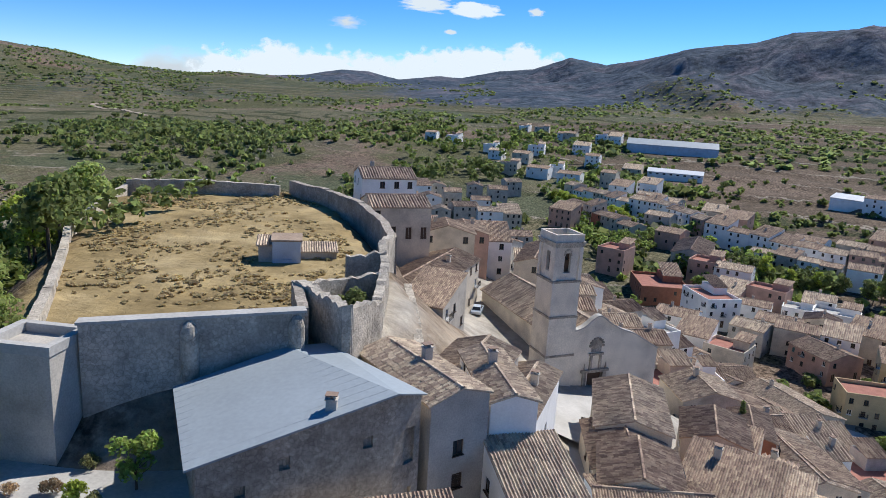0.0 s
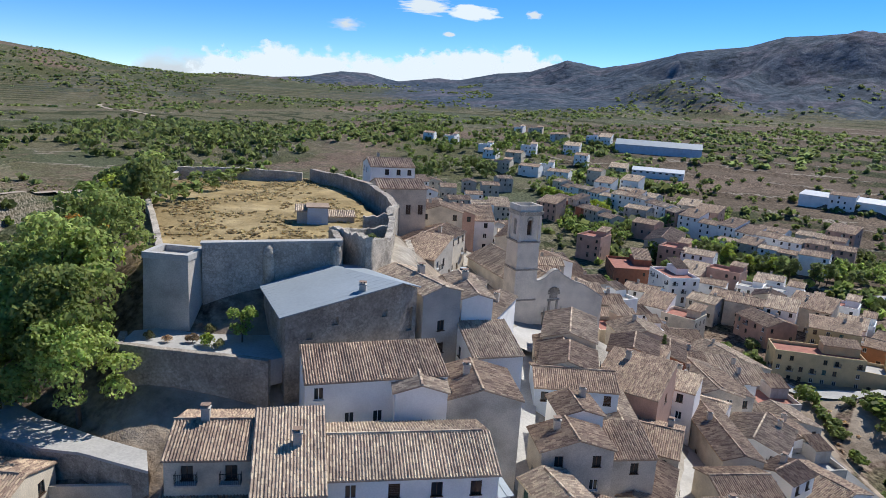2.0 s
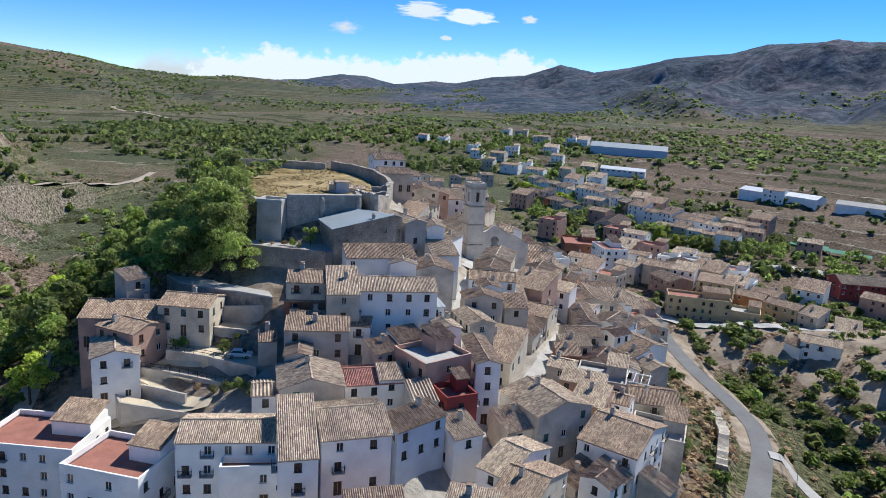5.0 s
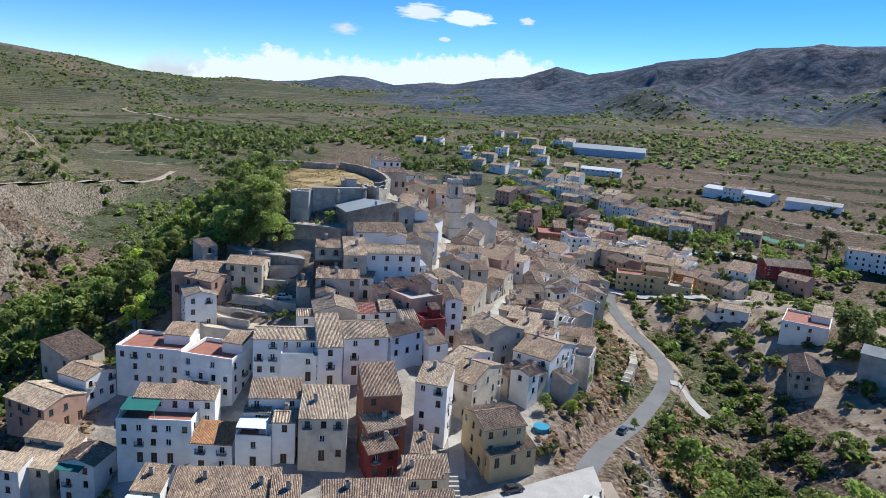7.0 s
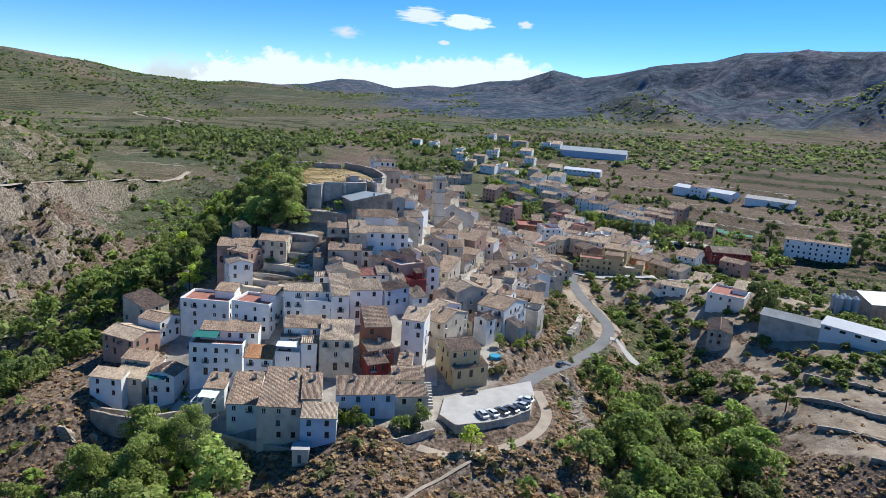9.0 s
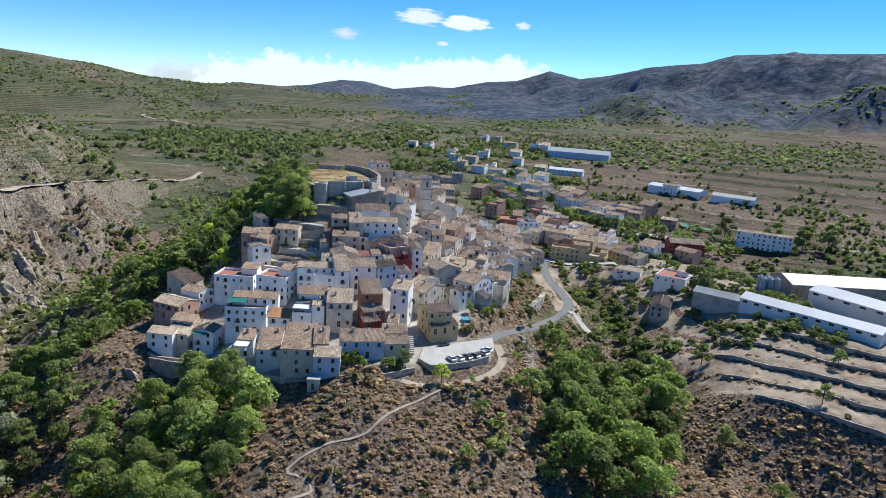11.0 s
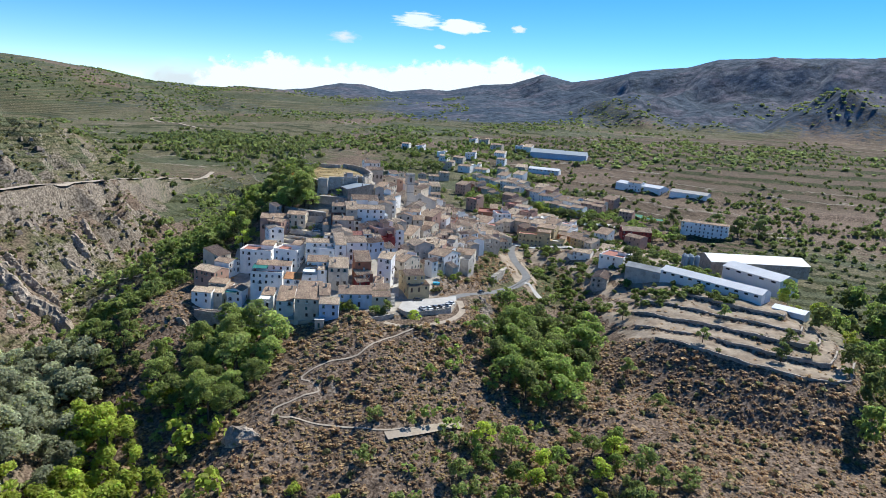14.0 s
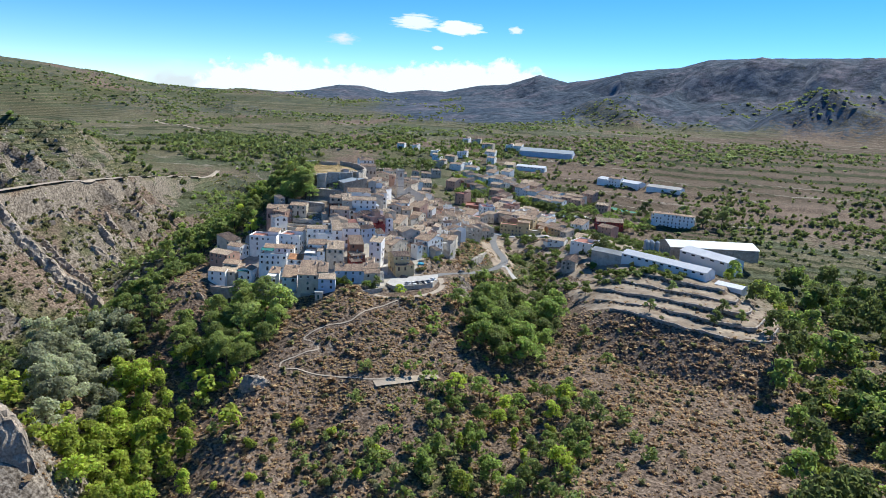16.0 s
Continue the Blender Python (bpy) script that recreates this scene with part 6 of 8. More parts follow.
# the barn's closed dark walls stand in for the shade under an open front
shed("barn_shed", (198, 79), (258, 81), 22, 16.8, 14.0, 6, "wide barn under white sheet roof, dark walls imitating open-front shade", wall=M_STONE_DARK)
shed("middle_shed", (208, 62), (226, 30), 15, 16.6, 14.2, 5, "white shed with a bright roof beside the long shed", windows=5)
shed("far_shed", (224, 392), (258, 352), 16, 26, 24, 15, "long pale shed in the fields", wall=M_PLASTER_WHITE)
shed("far_shed", (262, 340), (290, 318), 13, 26, 24, 15, "grey-white shed in the fields", wall=M_PLASTER_WHITE, roofm=M_CONCRETE)
shed("warehouse", (155, 600), (225, 578), 26, 40, 36, 25, "long pale blue warehouse on the plain", wall=M_PLASTER_BLUE, roofm=M_METAL_ROOF)
shed("warehouse", (137, 468), (170, 455), 12, 27.5, 25.5, 18, "white warehouse on the plain", windows=8)
silo_group = thing("silos", "cluster of blue-grey metal feed silos", "silo", pose(181, 62, 8))
for k in range(5):
    g = Geo()
    sx, sy = (k % 3) * 3.2, (k // 3) * 3.2
    g.cyl(sx, sy, 1.0, 9.5, 1.45, None, 16)
    g.cyl(sx, sy, 9.5, 10.6, 1.45, 0.3, 16)
    g.cyl(sx, sy, -2.0, 1.0, 0.5, 1.4, 16)
    part("silo", g.mesh("silo", [M_METAL_ROOF], weld=True), None, silo_group)
school = house(240, 190, 34, 11, -27, 7.0, 10.5, "g", "w", near=False, rise=0.12, name="school", where="beside tall pines")

# ---- car park and cars ----
LOT = [(21.8, -41), (45.6, -27), (45.6, -36), (43.2, -46.5), (38.2, -51.2), (31.8, -54.8), (24.4, -57.2), (20.5, -52)]
LOT_Z = 10.9
g = Geo()
g.prism(LOT[::-1], 4.0, LOT_Z)
tagged(new("car_park", g.mesh("car_park", [M_CONCRETE])), "pale concrete car park on a retaining wall", "car park", kind="structure")
lot_wall = thing("car_park_wall", "grey retaining parapet round the car park", "wall")
for a, b in zip(LOT[2:], LOT[3:]):
    g = Geo()
    L = math.hypot(b[0] - a[0], b[1] - a[1])
    ux, uy = (b[0] - a[0]) / L, (b[1] - a[1]) / L
    P = lambda s, e: (a[0] + ux * s - uy * e, a[1] + uy * s + ux * e)
    g.prism([P(0, -0.35), P(0, 0.02), P(L, 0.02), P(L, -0.35)][::-1], 1.5, LOT_Z + 0.7)
    part("wall_section", g, [M_STONE], lot_wall)


def car_meshes(col):
    paint = bpy.data.materials.new("car_paint")
    paint.use_nodes = True
    b = paint.node_tree.nodes["Principled BSDF"]
    b.inputs["Base Color"].default_value, b.inputs["Roughness"].default_value, b.inputs["Coat Weight"].default_value = (*col, 1), 0.35, 0.6
    body = Geo()
    side = [(-2.05, 0.35), (2.05, 0.35), (2.1, 0.62), (1.95, 0.85), (1.1, 0.95), (-1.75, 0.98), (-2.1, 0.8)]
    cab = [(1.05, 0.95), (0.35, 1.42), (-1.2, 1.46), (-1.75, 0.98)]
    for prof_, w, top in ((side, 0.84, 0.80), (cab, 0.76, 0.62)):
        n0, k = len(body.v), len(prof_)
        body.v += [(x, -w if z < 1.2 else -top, z) for x, z in prof_] + [(x, w if z < 1.2 else top, z) for x, z in prof_]
        body.f += [tuple(n0 + i for i in range(k)), tuple(n0 + k + i for i in reversed(range(k)))]
        body.f += [(n0 + (i + 1) % k, n0 + i, n0 + k + i, n0 + k + (i + 1) % k) for i in range(k)]
        body.s += [0] * (k + 2)
    glass = Geo()
    for y in (-1, 1):
        q = [(0.92, y * 0.772, 0.99), (0.33, y * 0.652, 1.36), (-1.15, y * 0.652, 1.40), (-1.62, y * 0.772, 1.01)]
        glass.face(q if y < 0 else q[::-1])
    glass.face([(1.04, -0.70, 0.98), (1.04, 0.70, 0.98), (0.40, 0.58, 1.41), (0.40, -0.58, 1.41)])
    glass.face([(-1.76, 0.70, 1.02), (-1.76, -0.70, 1.02), (-1.25, -0.58, 1.44), (-1.25, 0.58, 1.44)])
    tyre, rim = Geo(), Geo()
    for geo, r, t in ((tyre, 0.32, 0.1), (rim, 0.2, 0.105)):
        a = [2 * math.pi * i / 14 for i in range(14)]
        n0 = len(geo.v)
        geo.v += [(r * math.cos(t_), -t, r * math.sin(t_)) for t_ in a] + [(r * math.cos(t_), t, r * math.sin(t_)) for t_ in a]
        geo.f += [tuple(n0 + i for i in range(14)), tuple(n0 + 14 + i for i in reversed(range(14)))] + [(n0 + (i + 1) % 14, n0 + i, n0 + 14 + i, n0 + 14 + (i + 1) % 14) for i in range(14)]
        geo.s += [0] * 16
    lamp = Geo()
    lamp.box(-0.06, -0.14, -0.06, 0.06, 0.14, 0.06)
    return body.mesh("car_body", [paint]), glass.mesh("car_glass", [M_GLASS]), tyre.mesh("tyre", [M_IRON]), rim.mesh("rim", [M_METAL_ROOF]), lamp.mesh("headlight", [M_WHITE_PAINT])


def car(x, y, z, yaw, col, word, where):
    body, glass, tyre, rim, lamp = car_meshes(col)
    ob = thing("car", f"{word} hatchback car parked {where}", "car", pose(x, y, z, 0, 0, yaw), "parked cars")
    part("body", body, None, ob)
    part("windows", glass, None, ob, "dark tinted car windows")
    for wx in (-1.3, 1.3):
        for wy in (-0.78, 0.78):
            w = part("wheel", tyre, None, ob, at=pose(wx, wy, 0.32))
            part("rim", rim, None, w)
    for wy in (-0.6, 0.6):
        part("headlight", lamp, None, ob, at=pose(2.02, wy, 0.68))
    return ob


for k, (cx, cy, col, word) in enumerate([(31.0, -50.4, (0.6, 0.6, 0.6), "silver"), (33.5, -49.4, (0.75, 0.75, 0.74), "white"), (36.0, -48.0, (0.06, 0.065, 0.075), "dark grey"),
                                         (38.5, -46.5, (0.1, 0.1, 0.11), "dark grey"), (41.2, -44.0, (0.5, 0.5, 0.5), "silver"), (42.8, -40.5, (0.75, 0.75, 0.74), "white")]):
    car(cx, cy, LOT_Z, 118 + 6 * k, col, word, "in the car park")
car(28.4, -37.8, LOT_Z - 0.1, 25, (0.03, 0.03, 0.035), "black", "by the yellow house")
car(58.5, -1.5, hz(58.5, -1.5) + 0.4, 55, (0.04, 0.06, 0.09), "dark blue", "on the lane")
car(-26.6, 15.6, 27.9, 5, (0.72, 0.72, 0.7), "white", "on the village terrace")
car(6.5, 112, hz(6.5, 112) + 0.05, 80, (0.55, 0.6, 0.65), "pale blue", "in the upper street")

# ---- retaining walls of the village ----
jagged_wall("retaining_wall", [(-72, -38), (-66.7, -41.5), (-51, -45), (-45, -43)], -12, [2.2, 2.2, 3.0, 3.4], 0.6, M_STONE, "rubble retaining wall below the white houses", 0.1, 1.5)
jagged_wall("retaining_wall", [(-38, -54), (-22, -62.5), (-10, -66.5)], -6, [5.0, 7.0, 8.0], 0.6, M_PLASTER_GREY, "rendered retaining wall in front of the lower houses", 0.05, 1.8)
jagged_wall("retaining_wall", [(-2, -66), (11, -63.5), (19.5, -58)], 2, [10.4, 10.6, 10.8], 0.5, M_STONE, "garden retaining wall of rubble stone", 0.1, 1.2)
# stepped lanes west of the houses: paved levels, their walls and rails
for pts, z0, z1, word in (([(-39.6, 16.3), (-22.5, 11.2), (-21.0, 17), (-27.3, 20.5), (-38.2, 21.5)], 22, 27.9, "middle"), ([(-43, 13.8), (-27, 9.5), (-23, 10.6), (-39.6, 15.9)], 18, 25.2, "lower"),
                          ([(-38, 22), (-27.3, 21), (-25.3, 25.8), (-33, 25.8)], 24, 30.6, "upper"), ([(-45, 8.6), (-31.4, 5.9), (-31.0, 3.6), (-43, 5.6)], 15, 22.6, "lowest"),
                          ([(-18.2, 7.2), (-16.5, 5.8), (-8.2, 9.6), (-9.2, 11.2)], 22, 27.6, "short")):
    g = Geo()
    g.prism(pts, z0, z1)
    tagged(new("lane_terrace", g.mesh("lane_terrace", [M_LANE])), f"sunlit pale paving of the {word} village lane", "lane", kind="structure")
g = Geo()
g.prism([(-46.2, 13.4), (-44.8, 15.0), (-31.6, 7.8), (-32.6, 5.9)][::-1], 17, [22.9, 22.7, 24.6, 24.8])
tagged(new("lane_ramp", g.mesh("lane_ramp", [M_LANE])), "sunlit pale ramp between the village lanes", "lane", kind="structure")
jagged_wall("terrace_wall", [(-46.4, 13.2), (-32.6, 5.6)], 15, [23.3, 25.1], 0.35, M_PLASTER_GREY, "low rendered wall of the ramp", 0.03, 2.0)
jagged_wall("terrace_wall", [(-45.2, 8.3), (-43.1, 5.4), (-31.0, 3.3)], 14, [23.0, 23.0, 23.0], 0.35, M_PLASTER_GREY, "low rendered wall of the lowest lane", 0.03, 2.0)
jagged_wall("terrace_wall", [(-16.6, 5.5), (-8.0, 9.3)], 20, [28.2, 28.3], 0.4, M_STONE, "rubble wall below the short lane", 0.06, 1.5)
g = Geo()
UPPER_LANE = [(-47.6, 36.0), (-43.3, 31.2), (-34.6, 27.9), (-30.8, 27.6), (-23.4, 25.2), (-25.0, 28.6), (-30.7, 30.6), (-37.6, 33.6), (-45.3, 38.4)]
g.prism(UPPER_LANE, 29, 36.0)
tagged(new("retaining_wall", g.mesh("retaining_wall", [M_STONE_DARK])), "dark rubble retaining wall of the upper lane", "wall")
g = Geo()
g.prism(UPPER_LANE, 36.0, 36.3)
tagged(new("lane_terrace", g.mesh("lane_terrace", [M_CONCRETE])), "pale concrete of the upper village lane", "lane", kind="structure")
for pts, tops in (([(-39.8, 16.1), (-32.4, 14.4), (-26.9, 12.4), (-22.5, 11)], [28.3, 28.3, 28.3, 28.3]), ([(-43.2, 13.6), (-36, 12.2), (-27, 9.3)], [25.7, 25.7, 25.7]), ([(-38.4, 21.8), (-34, 21.6), (-27.2, 20.8)], [31.0, 31.0, 31.2]), ([(-33.4, 26.1), (-25.2, 26)], [33.6, 34.4])):
    jagged_wall("terrace_wall", pts, 16, tops, 0.4, M_PLASTER_GREY, "low rendered wall of the stepped lanes", 0.03, 2.0)


def railing(pts, z, label):
    ob = thing("railing", label, "railing")
    for (ax, ay), (bx, by) in zip(pts, pts[1:]):
        L = math.hypot(bx - ax, by - ay)
        m = pose(ax, ay, z, 0, 0, math.degrees(math.atan2(by - ay, bx - ax)))
        for zz in (0.5, 1.0):
            g = Geo()
            g.box(0, -0.025, zz - 0.03, L, 0.025, zz + 0.03)
            part("rail", g, [M_IRON], ob, at=m)
        for k in range(int(L / 1.8) + 1):
            g = Geo()
            g.box(-0.03, -0.03, 0, 0.03, 0.03, 1.0)
            part("post", g, [M_IRON], ob, at=m @ Matrix.Translation((min(L, 1.8 * k), 0, 0)))


railing([(-39.8, 16.1), (-32.4, 14.4), (-26.9, 12.4)], 28.25, "dark metal railing along the village lane")
railing([(-43.2, 13.6), (-36, 12.2), (-27, 9.3)], 25.65, "dark metal railing along the lower lane")
railing([(66, -2), (75, 14), (88, 38), (93, 52)], 4.2, "roadside metal guard rail")


def awning(x, y, z, w, d, yaw, material, word):
    ob = thing("awning", f"{word} awning over a roof terrace", "awning", pose(x, y, z, 0, 0, yaw), "awnings")
    g = Geo()
    slab(g, (-w / 2, -d / 2, 2.2), (w / 2, -d / 2, 2.2), (w / 2, d / 2, 2.7), (-w / 2, d / 2, 2.7), 0.06)
    part("cloth", g, [material], ob)
    for px, py, pz in ((-1, -1, 2.14), (1, -1, 2.14), (-1, 1, 2.6), (1, 1, 2.6)):
        g = Geo()
        g.cyl(px * (w / 2 - 0.1), py * (d / 2 - 0.1), -0.4, pz, 0.05, None, 6)
        part("pole", g, [M_WHITE_PAINT], ob)


M_GREENCLOTH = mat("green_awning_cloth", (0.03, 0.16, 0.14), var=0.1, scale=1.0)
M_WHITECLOTH = mat("white_awning_cloth", (0.78, 0.78, 0.76), var=0.06, scale=1.0)
M_BLUECLOTH = mat("blue_cover", (0.05, 0.28, 0.42), var=0.1, scale=1.0)
awning(-42.8, -30.5, 17.6, 6.5, 5.0, 3, M_GREENCLOTH, "dark green cloth")
awning(-19.2, -38.6, 19.3, 5.5, 3.2, 1, M_WHITECLOTH, "white cloth")
awning(-53.5, -36.0, 7.2, 5.0, 4.0, -8, M_GREENCLOTH, "faded green cloth")
awning(-36, -49, 9.0, 4.5, 3.0, -3, M_WHITECLOTH, "white lattice")
g = Geo()
g.cyl(0, 0, 0, 0.9, 1.7, 1.75, 20)
g.cyl(0, 0, 0.9, 0.92, 1.6, None, 20, 1)
tagged(new("paddling_pool", g.mesh("paddling_pool", [M_BLUECLOTH, M_BLUECLOTH])), "round blue plastic pool on a garden terrace", "pool").matrix_basis = pose(36.2, -17.5, hz(36.2, -17.5))
jagged_wall("roadside_wall", [(66, 26), (72, 40), (75, 52)], -4, [7.2, 7.6, 6.0], 2.2, M_STONE, "pale rubble-stone bank wall above the lane", 0.5, 0.8)
for k in range(9):   # stone steps beside the yellow house
    g = Geo()
    g.box(-1.4, 0, -1.5, 1.4, 0.45, 0.0)
    st = new("step", g.mesh("step", [M_CONCRETE]))
    st.matrix_basis = pose(17.6 - 0.10 * k, -47 + 1.0 * k, 11.1 + 0.32 * k, 0, 0, 8)
    tagged(st, "worn pale stone step of the village stairs", "step", "steps of the stairs")

# ---- clouds, far behind the mountains ----


def cloud_mat(name, strength, scale, lo, hi, seed):
    m = bpy.data.materials.new(name)
    m.use_nodes = True
    nt = m.node_tree
    N, L = nt.nodes, nt.links
    for node in list(N):
        if node.type == "BSDF_PRINCIPLED":
            N.remove(node)
    tc, mp, nz, gr, mr, em, tr, mx = (N.new("ShaderNode" + k) for k in ("TexCoord", "Mapping", "TexNoise", "TexGradient", "MapRange", "Emission", "BsdfTransparent", "MixShader"))
    mp.inputs["Location"].default_value = (seed, seed * 1.7, 0)
    mp.inputs["Scale"].default_value = scale
    L.new(tc.outputs["Object"], mp.inputs[0])
    L.new(mp.outputs[0], nz.inputs[0])
    nz.inputs["Scale"].default_value, nz.inputs["Detail"].default_value, nz.inputs["Roughness"].default_value = 1.0, 7.0, 0.55
    gr.gradient_type = "SPHERICAL"
    L.new(tc.outputs["Object"], gr.inputs[0])
    ad = N.new("ShaderNodeMath")
    ad.operation = "MULTIPLY_ADD"
    ad.inputs[1].default_value = 0.95
    L.new(gr.outputs["Fac"], ad.inputs[0])
    L.new(nz.outputs["Fac"], ad.inputs[2])
    mr.inputs["From Min"].default_value, mr.inputs["From Max"].default_value = lo, hi
    L.new(ad.outputs[0], mr.inputs["Value"])
    em.inputs["Color"].default_value, em.inputs["Strength"].default_value = (0.93, 0.99, 1, 1), strength
    L.new(mr.outputs["Result"], mx.inputs[0])
    L.new(tr.outputs[0], mx.inputs[1])
    L.new(em.outputs[0], mx.inputs[2])
    L.new(mx.outputs[0], N["Material Output"].inputs[0])
    return m


def cloud(x0, z0, x1, z1, y, strength, scale, lo, hi, seed):
    g = Geo()
    g.face([(-1, 0, -1), (1, 0, -1), (1, 0, 1), (-1, 0, 1)])
    ob = new("backdrop", g.mesh("cloud", [cloud_mat("cloud", strength, scale, lo, hi, seed)]))
    ob.matrix_basis = Matrix.Translation(((x0 + x1) / 2, y, (z0 + z1) / 2)) @ Matrix.Diagonal(((x1 - x0) / 2, 1, (z1 - z0) / 2, 1))
    tagged(ob, "white cloud in a clear blue sky", "cloud", kind="structure")


cloud(-2150, -120, -1250, 300, 4310, 0.75, (2.2, 1, 1.6), 0.70, 1.20, 3.1)
for k, (cx, top, half) in enumerate([(-1404, 262, 330), (-1118, 318, 330), (-795, 290, 360), (-500, 270, 330), (-222, 305, 300), (-8, 330, 280), (205, 358, 300), (419, 362, 260), (590, 330, 190)]):
    low = 100 + 0.068 * (cx + 1118) - 190
    cloud(cx - half, low, cx + half, top + 0.18 * (top - low), 4300 - 3 * k, 0.98, (half / 95, 1, (top - low) / 120), 0.80, 0.98, 3.1 + 1.37 * k)
cloud(-420, 490, 60, 650, 4260, 0.9, (2.4, 1, 6.0), 0.80, 1.05, 1.7)
cloud(-150, 480, 350, 615, 4256, 0.97, (2.6, 1, 2.8), 0.80, 1.0, 5.2)
cloud(-800, 380, -500, 500, 4252, 0.8, (2.4, 1, 3.0), 0.80, 1.35, 9.4)
cloud(400, 515, 540, 590, 4248, 0.85, (1.8, 1, 2.2), 0.78, 1.1, 7.7)
cloud(-90, 390, 30, 440, 4244, 0.85, (1.8, 1, 1.8), 0.80, 1.1, 2.6)

# ---- trees ----


def leaves(rs, centre, rad, n, size, out):
    """Small leaf clumps on the skin of one lobe of a crown."""
    d = rs.normal(size=(n, 3))
    d /= np.linalg.norm(d, axis=1)[:, None]
    d[:, 2] = np.where(d[:, 2] < -0.5, -d[:, 2], d[:, 2])
    p = np.array(centre) + d * np.array(rad) * rs.uniform(0.72, 1.06, (n, 1))
    nrm = d + rs.normal(scale=0.55, size=(n, 3))
    nrm /= np.linalg.norm(nrm, axis=1)[:, None]
    a = np.cross(nrm, rs.normal(size=(n, 3)))
    a /= np.linalg.norm(a, axis=1)[:, None] + 1e-6
    b = np.cross(nrm, a)
    s = (size * rs.uniform(0.6, 1.35, (n, 1)))
    k = 0.55 * nrm * s * rs.uniform(-0.6, 0.1, (n, 1))
    out.append(np.stack([p - a * s - b * s * 0.7 + k, p + a * s - b * s * 0.5, p + a * s * 0.8 + b * s * 0.8 + k, p - a * s * 0.9 + b * s * 0.6], 1))


def crown_verts(kind, seed, quality=1.0):
    """Leaf quads of a crown for a tree 1 m tall."""
    rs = np.random.RandomState(seed)
    out = []
    if kind == "pine":        # domed, layered
        for k in range(int(16 * min(1, quality + 0.3))):
            a, z = rs.uniform(0, 6.28), rs.uniform(0.34, 0.9)
            r = (0.34 * (1 - ((z - 0.45) / 0.55) ** 2) + 0.03) * rs.uniform(0.4, 1.0)
            leaves(rs, (r * math.cos(a), r * math.sin(a), z), (0.15, 0.15, 0.10), int(46 * quality), 0.036 / math.sqrt(quality), out)
    elif kind == "big_pine":  # the same, with finer needles
        for k in range(30):
            a, z = rs.uniform(0, 6.28), rs.uniform(0.32, 0.92)
            r = (0.34 * (1 - ((z - 0.45) / 0.55) ** 2) + 0.03) * rs.uniform(0.35, 1.0)
            leaves(rs, (r * math.cos(a), r * math.sin(a), z), (0.12, 0.12, 0.08), 170, 0.0135, out)
    elif kind == "poplar":    # upright
        for k in range(int(15 * min(1, quality + 0.3))):
            a, z = rs.uniform(0, 6.28), rs.uniform(0.2, 0.92)
            r = 0.17 * math.sin(math.pi * min(1, (z - 0.05) / 0.95)) ** 0.6 * rs.uniform(0.2, 1.0)
            leaves(rs, (r * math.cos(a), r * math.sin(a), z), (0.11, 0.11, 0.13), int(46 * quality), 0.032 / math.sqrt(quality), out)
    elif kind == "cypress":
        for k in range(12):
            z = 0.08 + 0.86 * k / 11
            r = 0.09 * (1 - z) ** 0.5 + 0.02
            leaves(rs, (rs.normal() * 0.01, rs.normal() * 0.01, z), (r, r, 0.09), int(40 * quality), 0.026 / math.sqrt(quality), out)
    elif kind == "bush":
        for k in range(7):
            a, r = rs.uniform(0, 6.28), rs.uniform(0.1, 0.42)
            leaves(rs, (r * math.cos(a), r * math.sin(a), rs.uniform(0.3, 0.65)), (0.28, 0.28, 0.3), int(34 * quality), 0.085 / math.sqrt(quality), out)
    else:                     # broad round crown
        for k in range(int(15 * min(1, quality + 0.3))):
            a, z = rs.uniform(0, 6.28), rs.uniform(0.36, 0.86)
            r = 0.36 * math.sin(math.pi * (z - 0.15) / 0.85) ** 0.7 * rs.uniform(0.3, 1.0)
            leaves(rs, (r * math.cos(a), r * math.sin(a), z), (0.15, 0.15, 0.13), int(46 * quality), 0.036 / math.sqrt(quality), out)
    return np.concatenate(out)


def quads_mesh(name, Q, material):
    n = len(Q)
    me = bpy.data.meshes.new(name)
    me.vertices.add(n * 4)
    me.vertices.foreach_set("co", Q.astype(np.float32).ravel())
    me.loops.add(n * 4)
    me.loops.foreach_set("vertex_index", np.arange(n * 4, dtype=np.int32))
    me.polygons.add(n)
    me.polygons.foreach_set("loop_start", np.arange(0, n * 4, 4, dtype=np.int32))
    me.update(calc_edges=True)
    me.materials.append(material)
    return me


def trunk_mesh(kind, seed):
    g = Geo()
    rs = random.Random(seed)
    top = {"pine": 0.75, "big_pine": 0.75, "poplar": 0.85, "cypress": 0.5, "bush": 0.4}.get(kind, 0.6)
    g.cyl(0, 0, -0.12, top * 0.55, 0.026, 0.018, 7)
    g.cyl(0, 0, top * 0.55, top, 0.018, 0.006, 7)
    for k in range(5):
        a, z, r = rs.uniform(0, 6.28), rs.uniform(0.25, 0.5) * top + 0.1, rs.uniform(0.12, 0.24)
        p0, p1 = Vector((0, 0, z)), Vector((r * math.cos(a), r * math.sin(a), z + rs.uniform(0.1, 0.25)))
        sd = (p1 - p0).cross(Vector((0, 0, 1))).normalized() * 0.008
        up = Vector((0, 0, 0.009))
        n = len(g.v)
        g.v += [tuple(p0 - sd), tuple(p0 + sd), tuple(p0 + up * 1.6), tuple(p1 - sd * 0.4), tuple(p1 + sd * 0.4), tuple(p1 + up * 0.6)]
        g.f += [(n, n + 1, n + 4, n + 3), (n + 1, n + 2, n + 5, n + 4), (n + 2, n, n + 3, n + 5)]
        g.s += [0] * 3
    return g.mesh("trunk", [M_BARK])


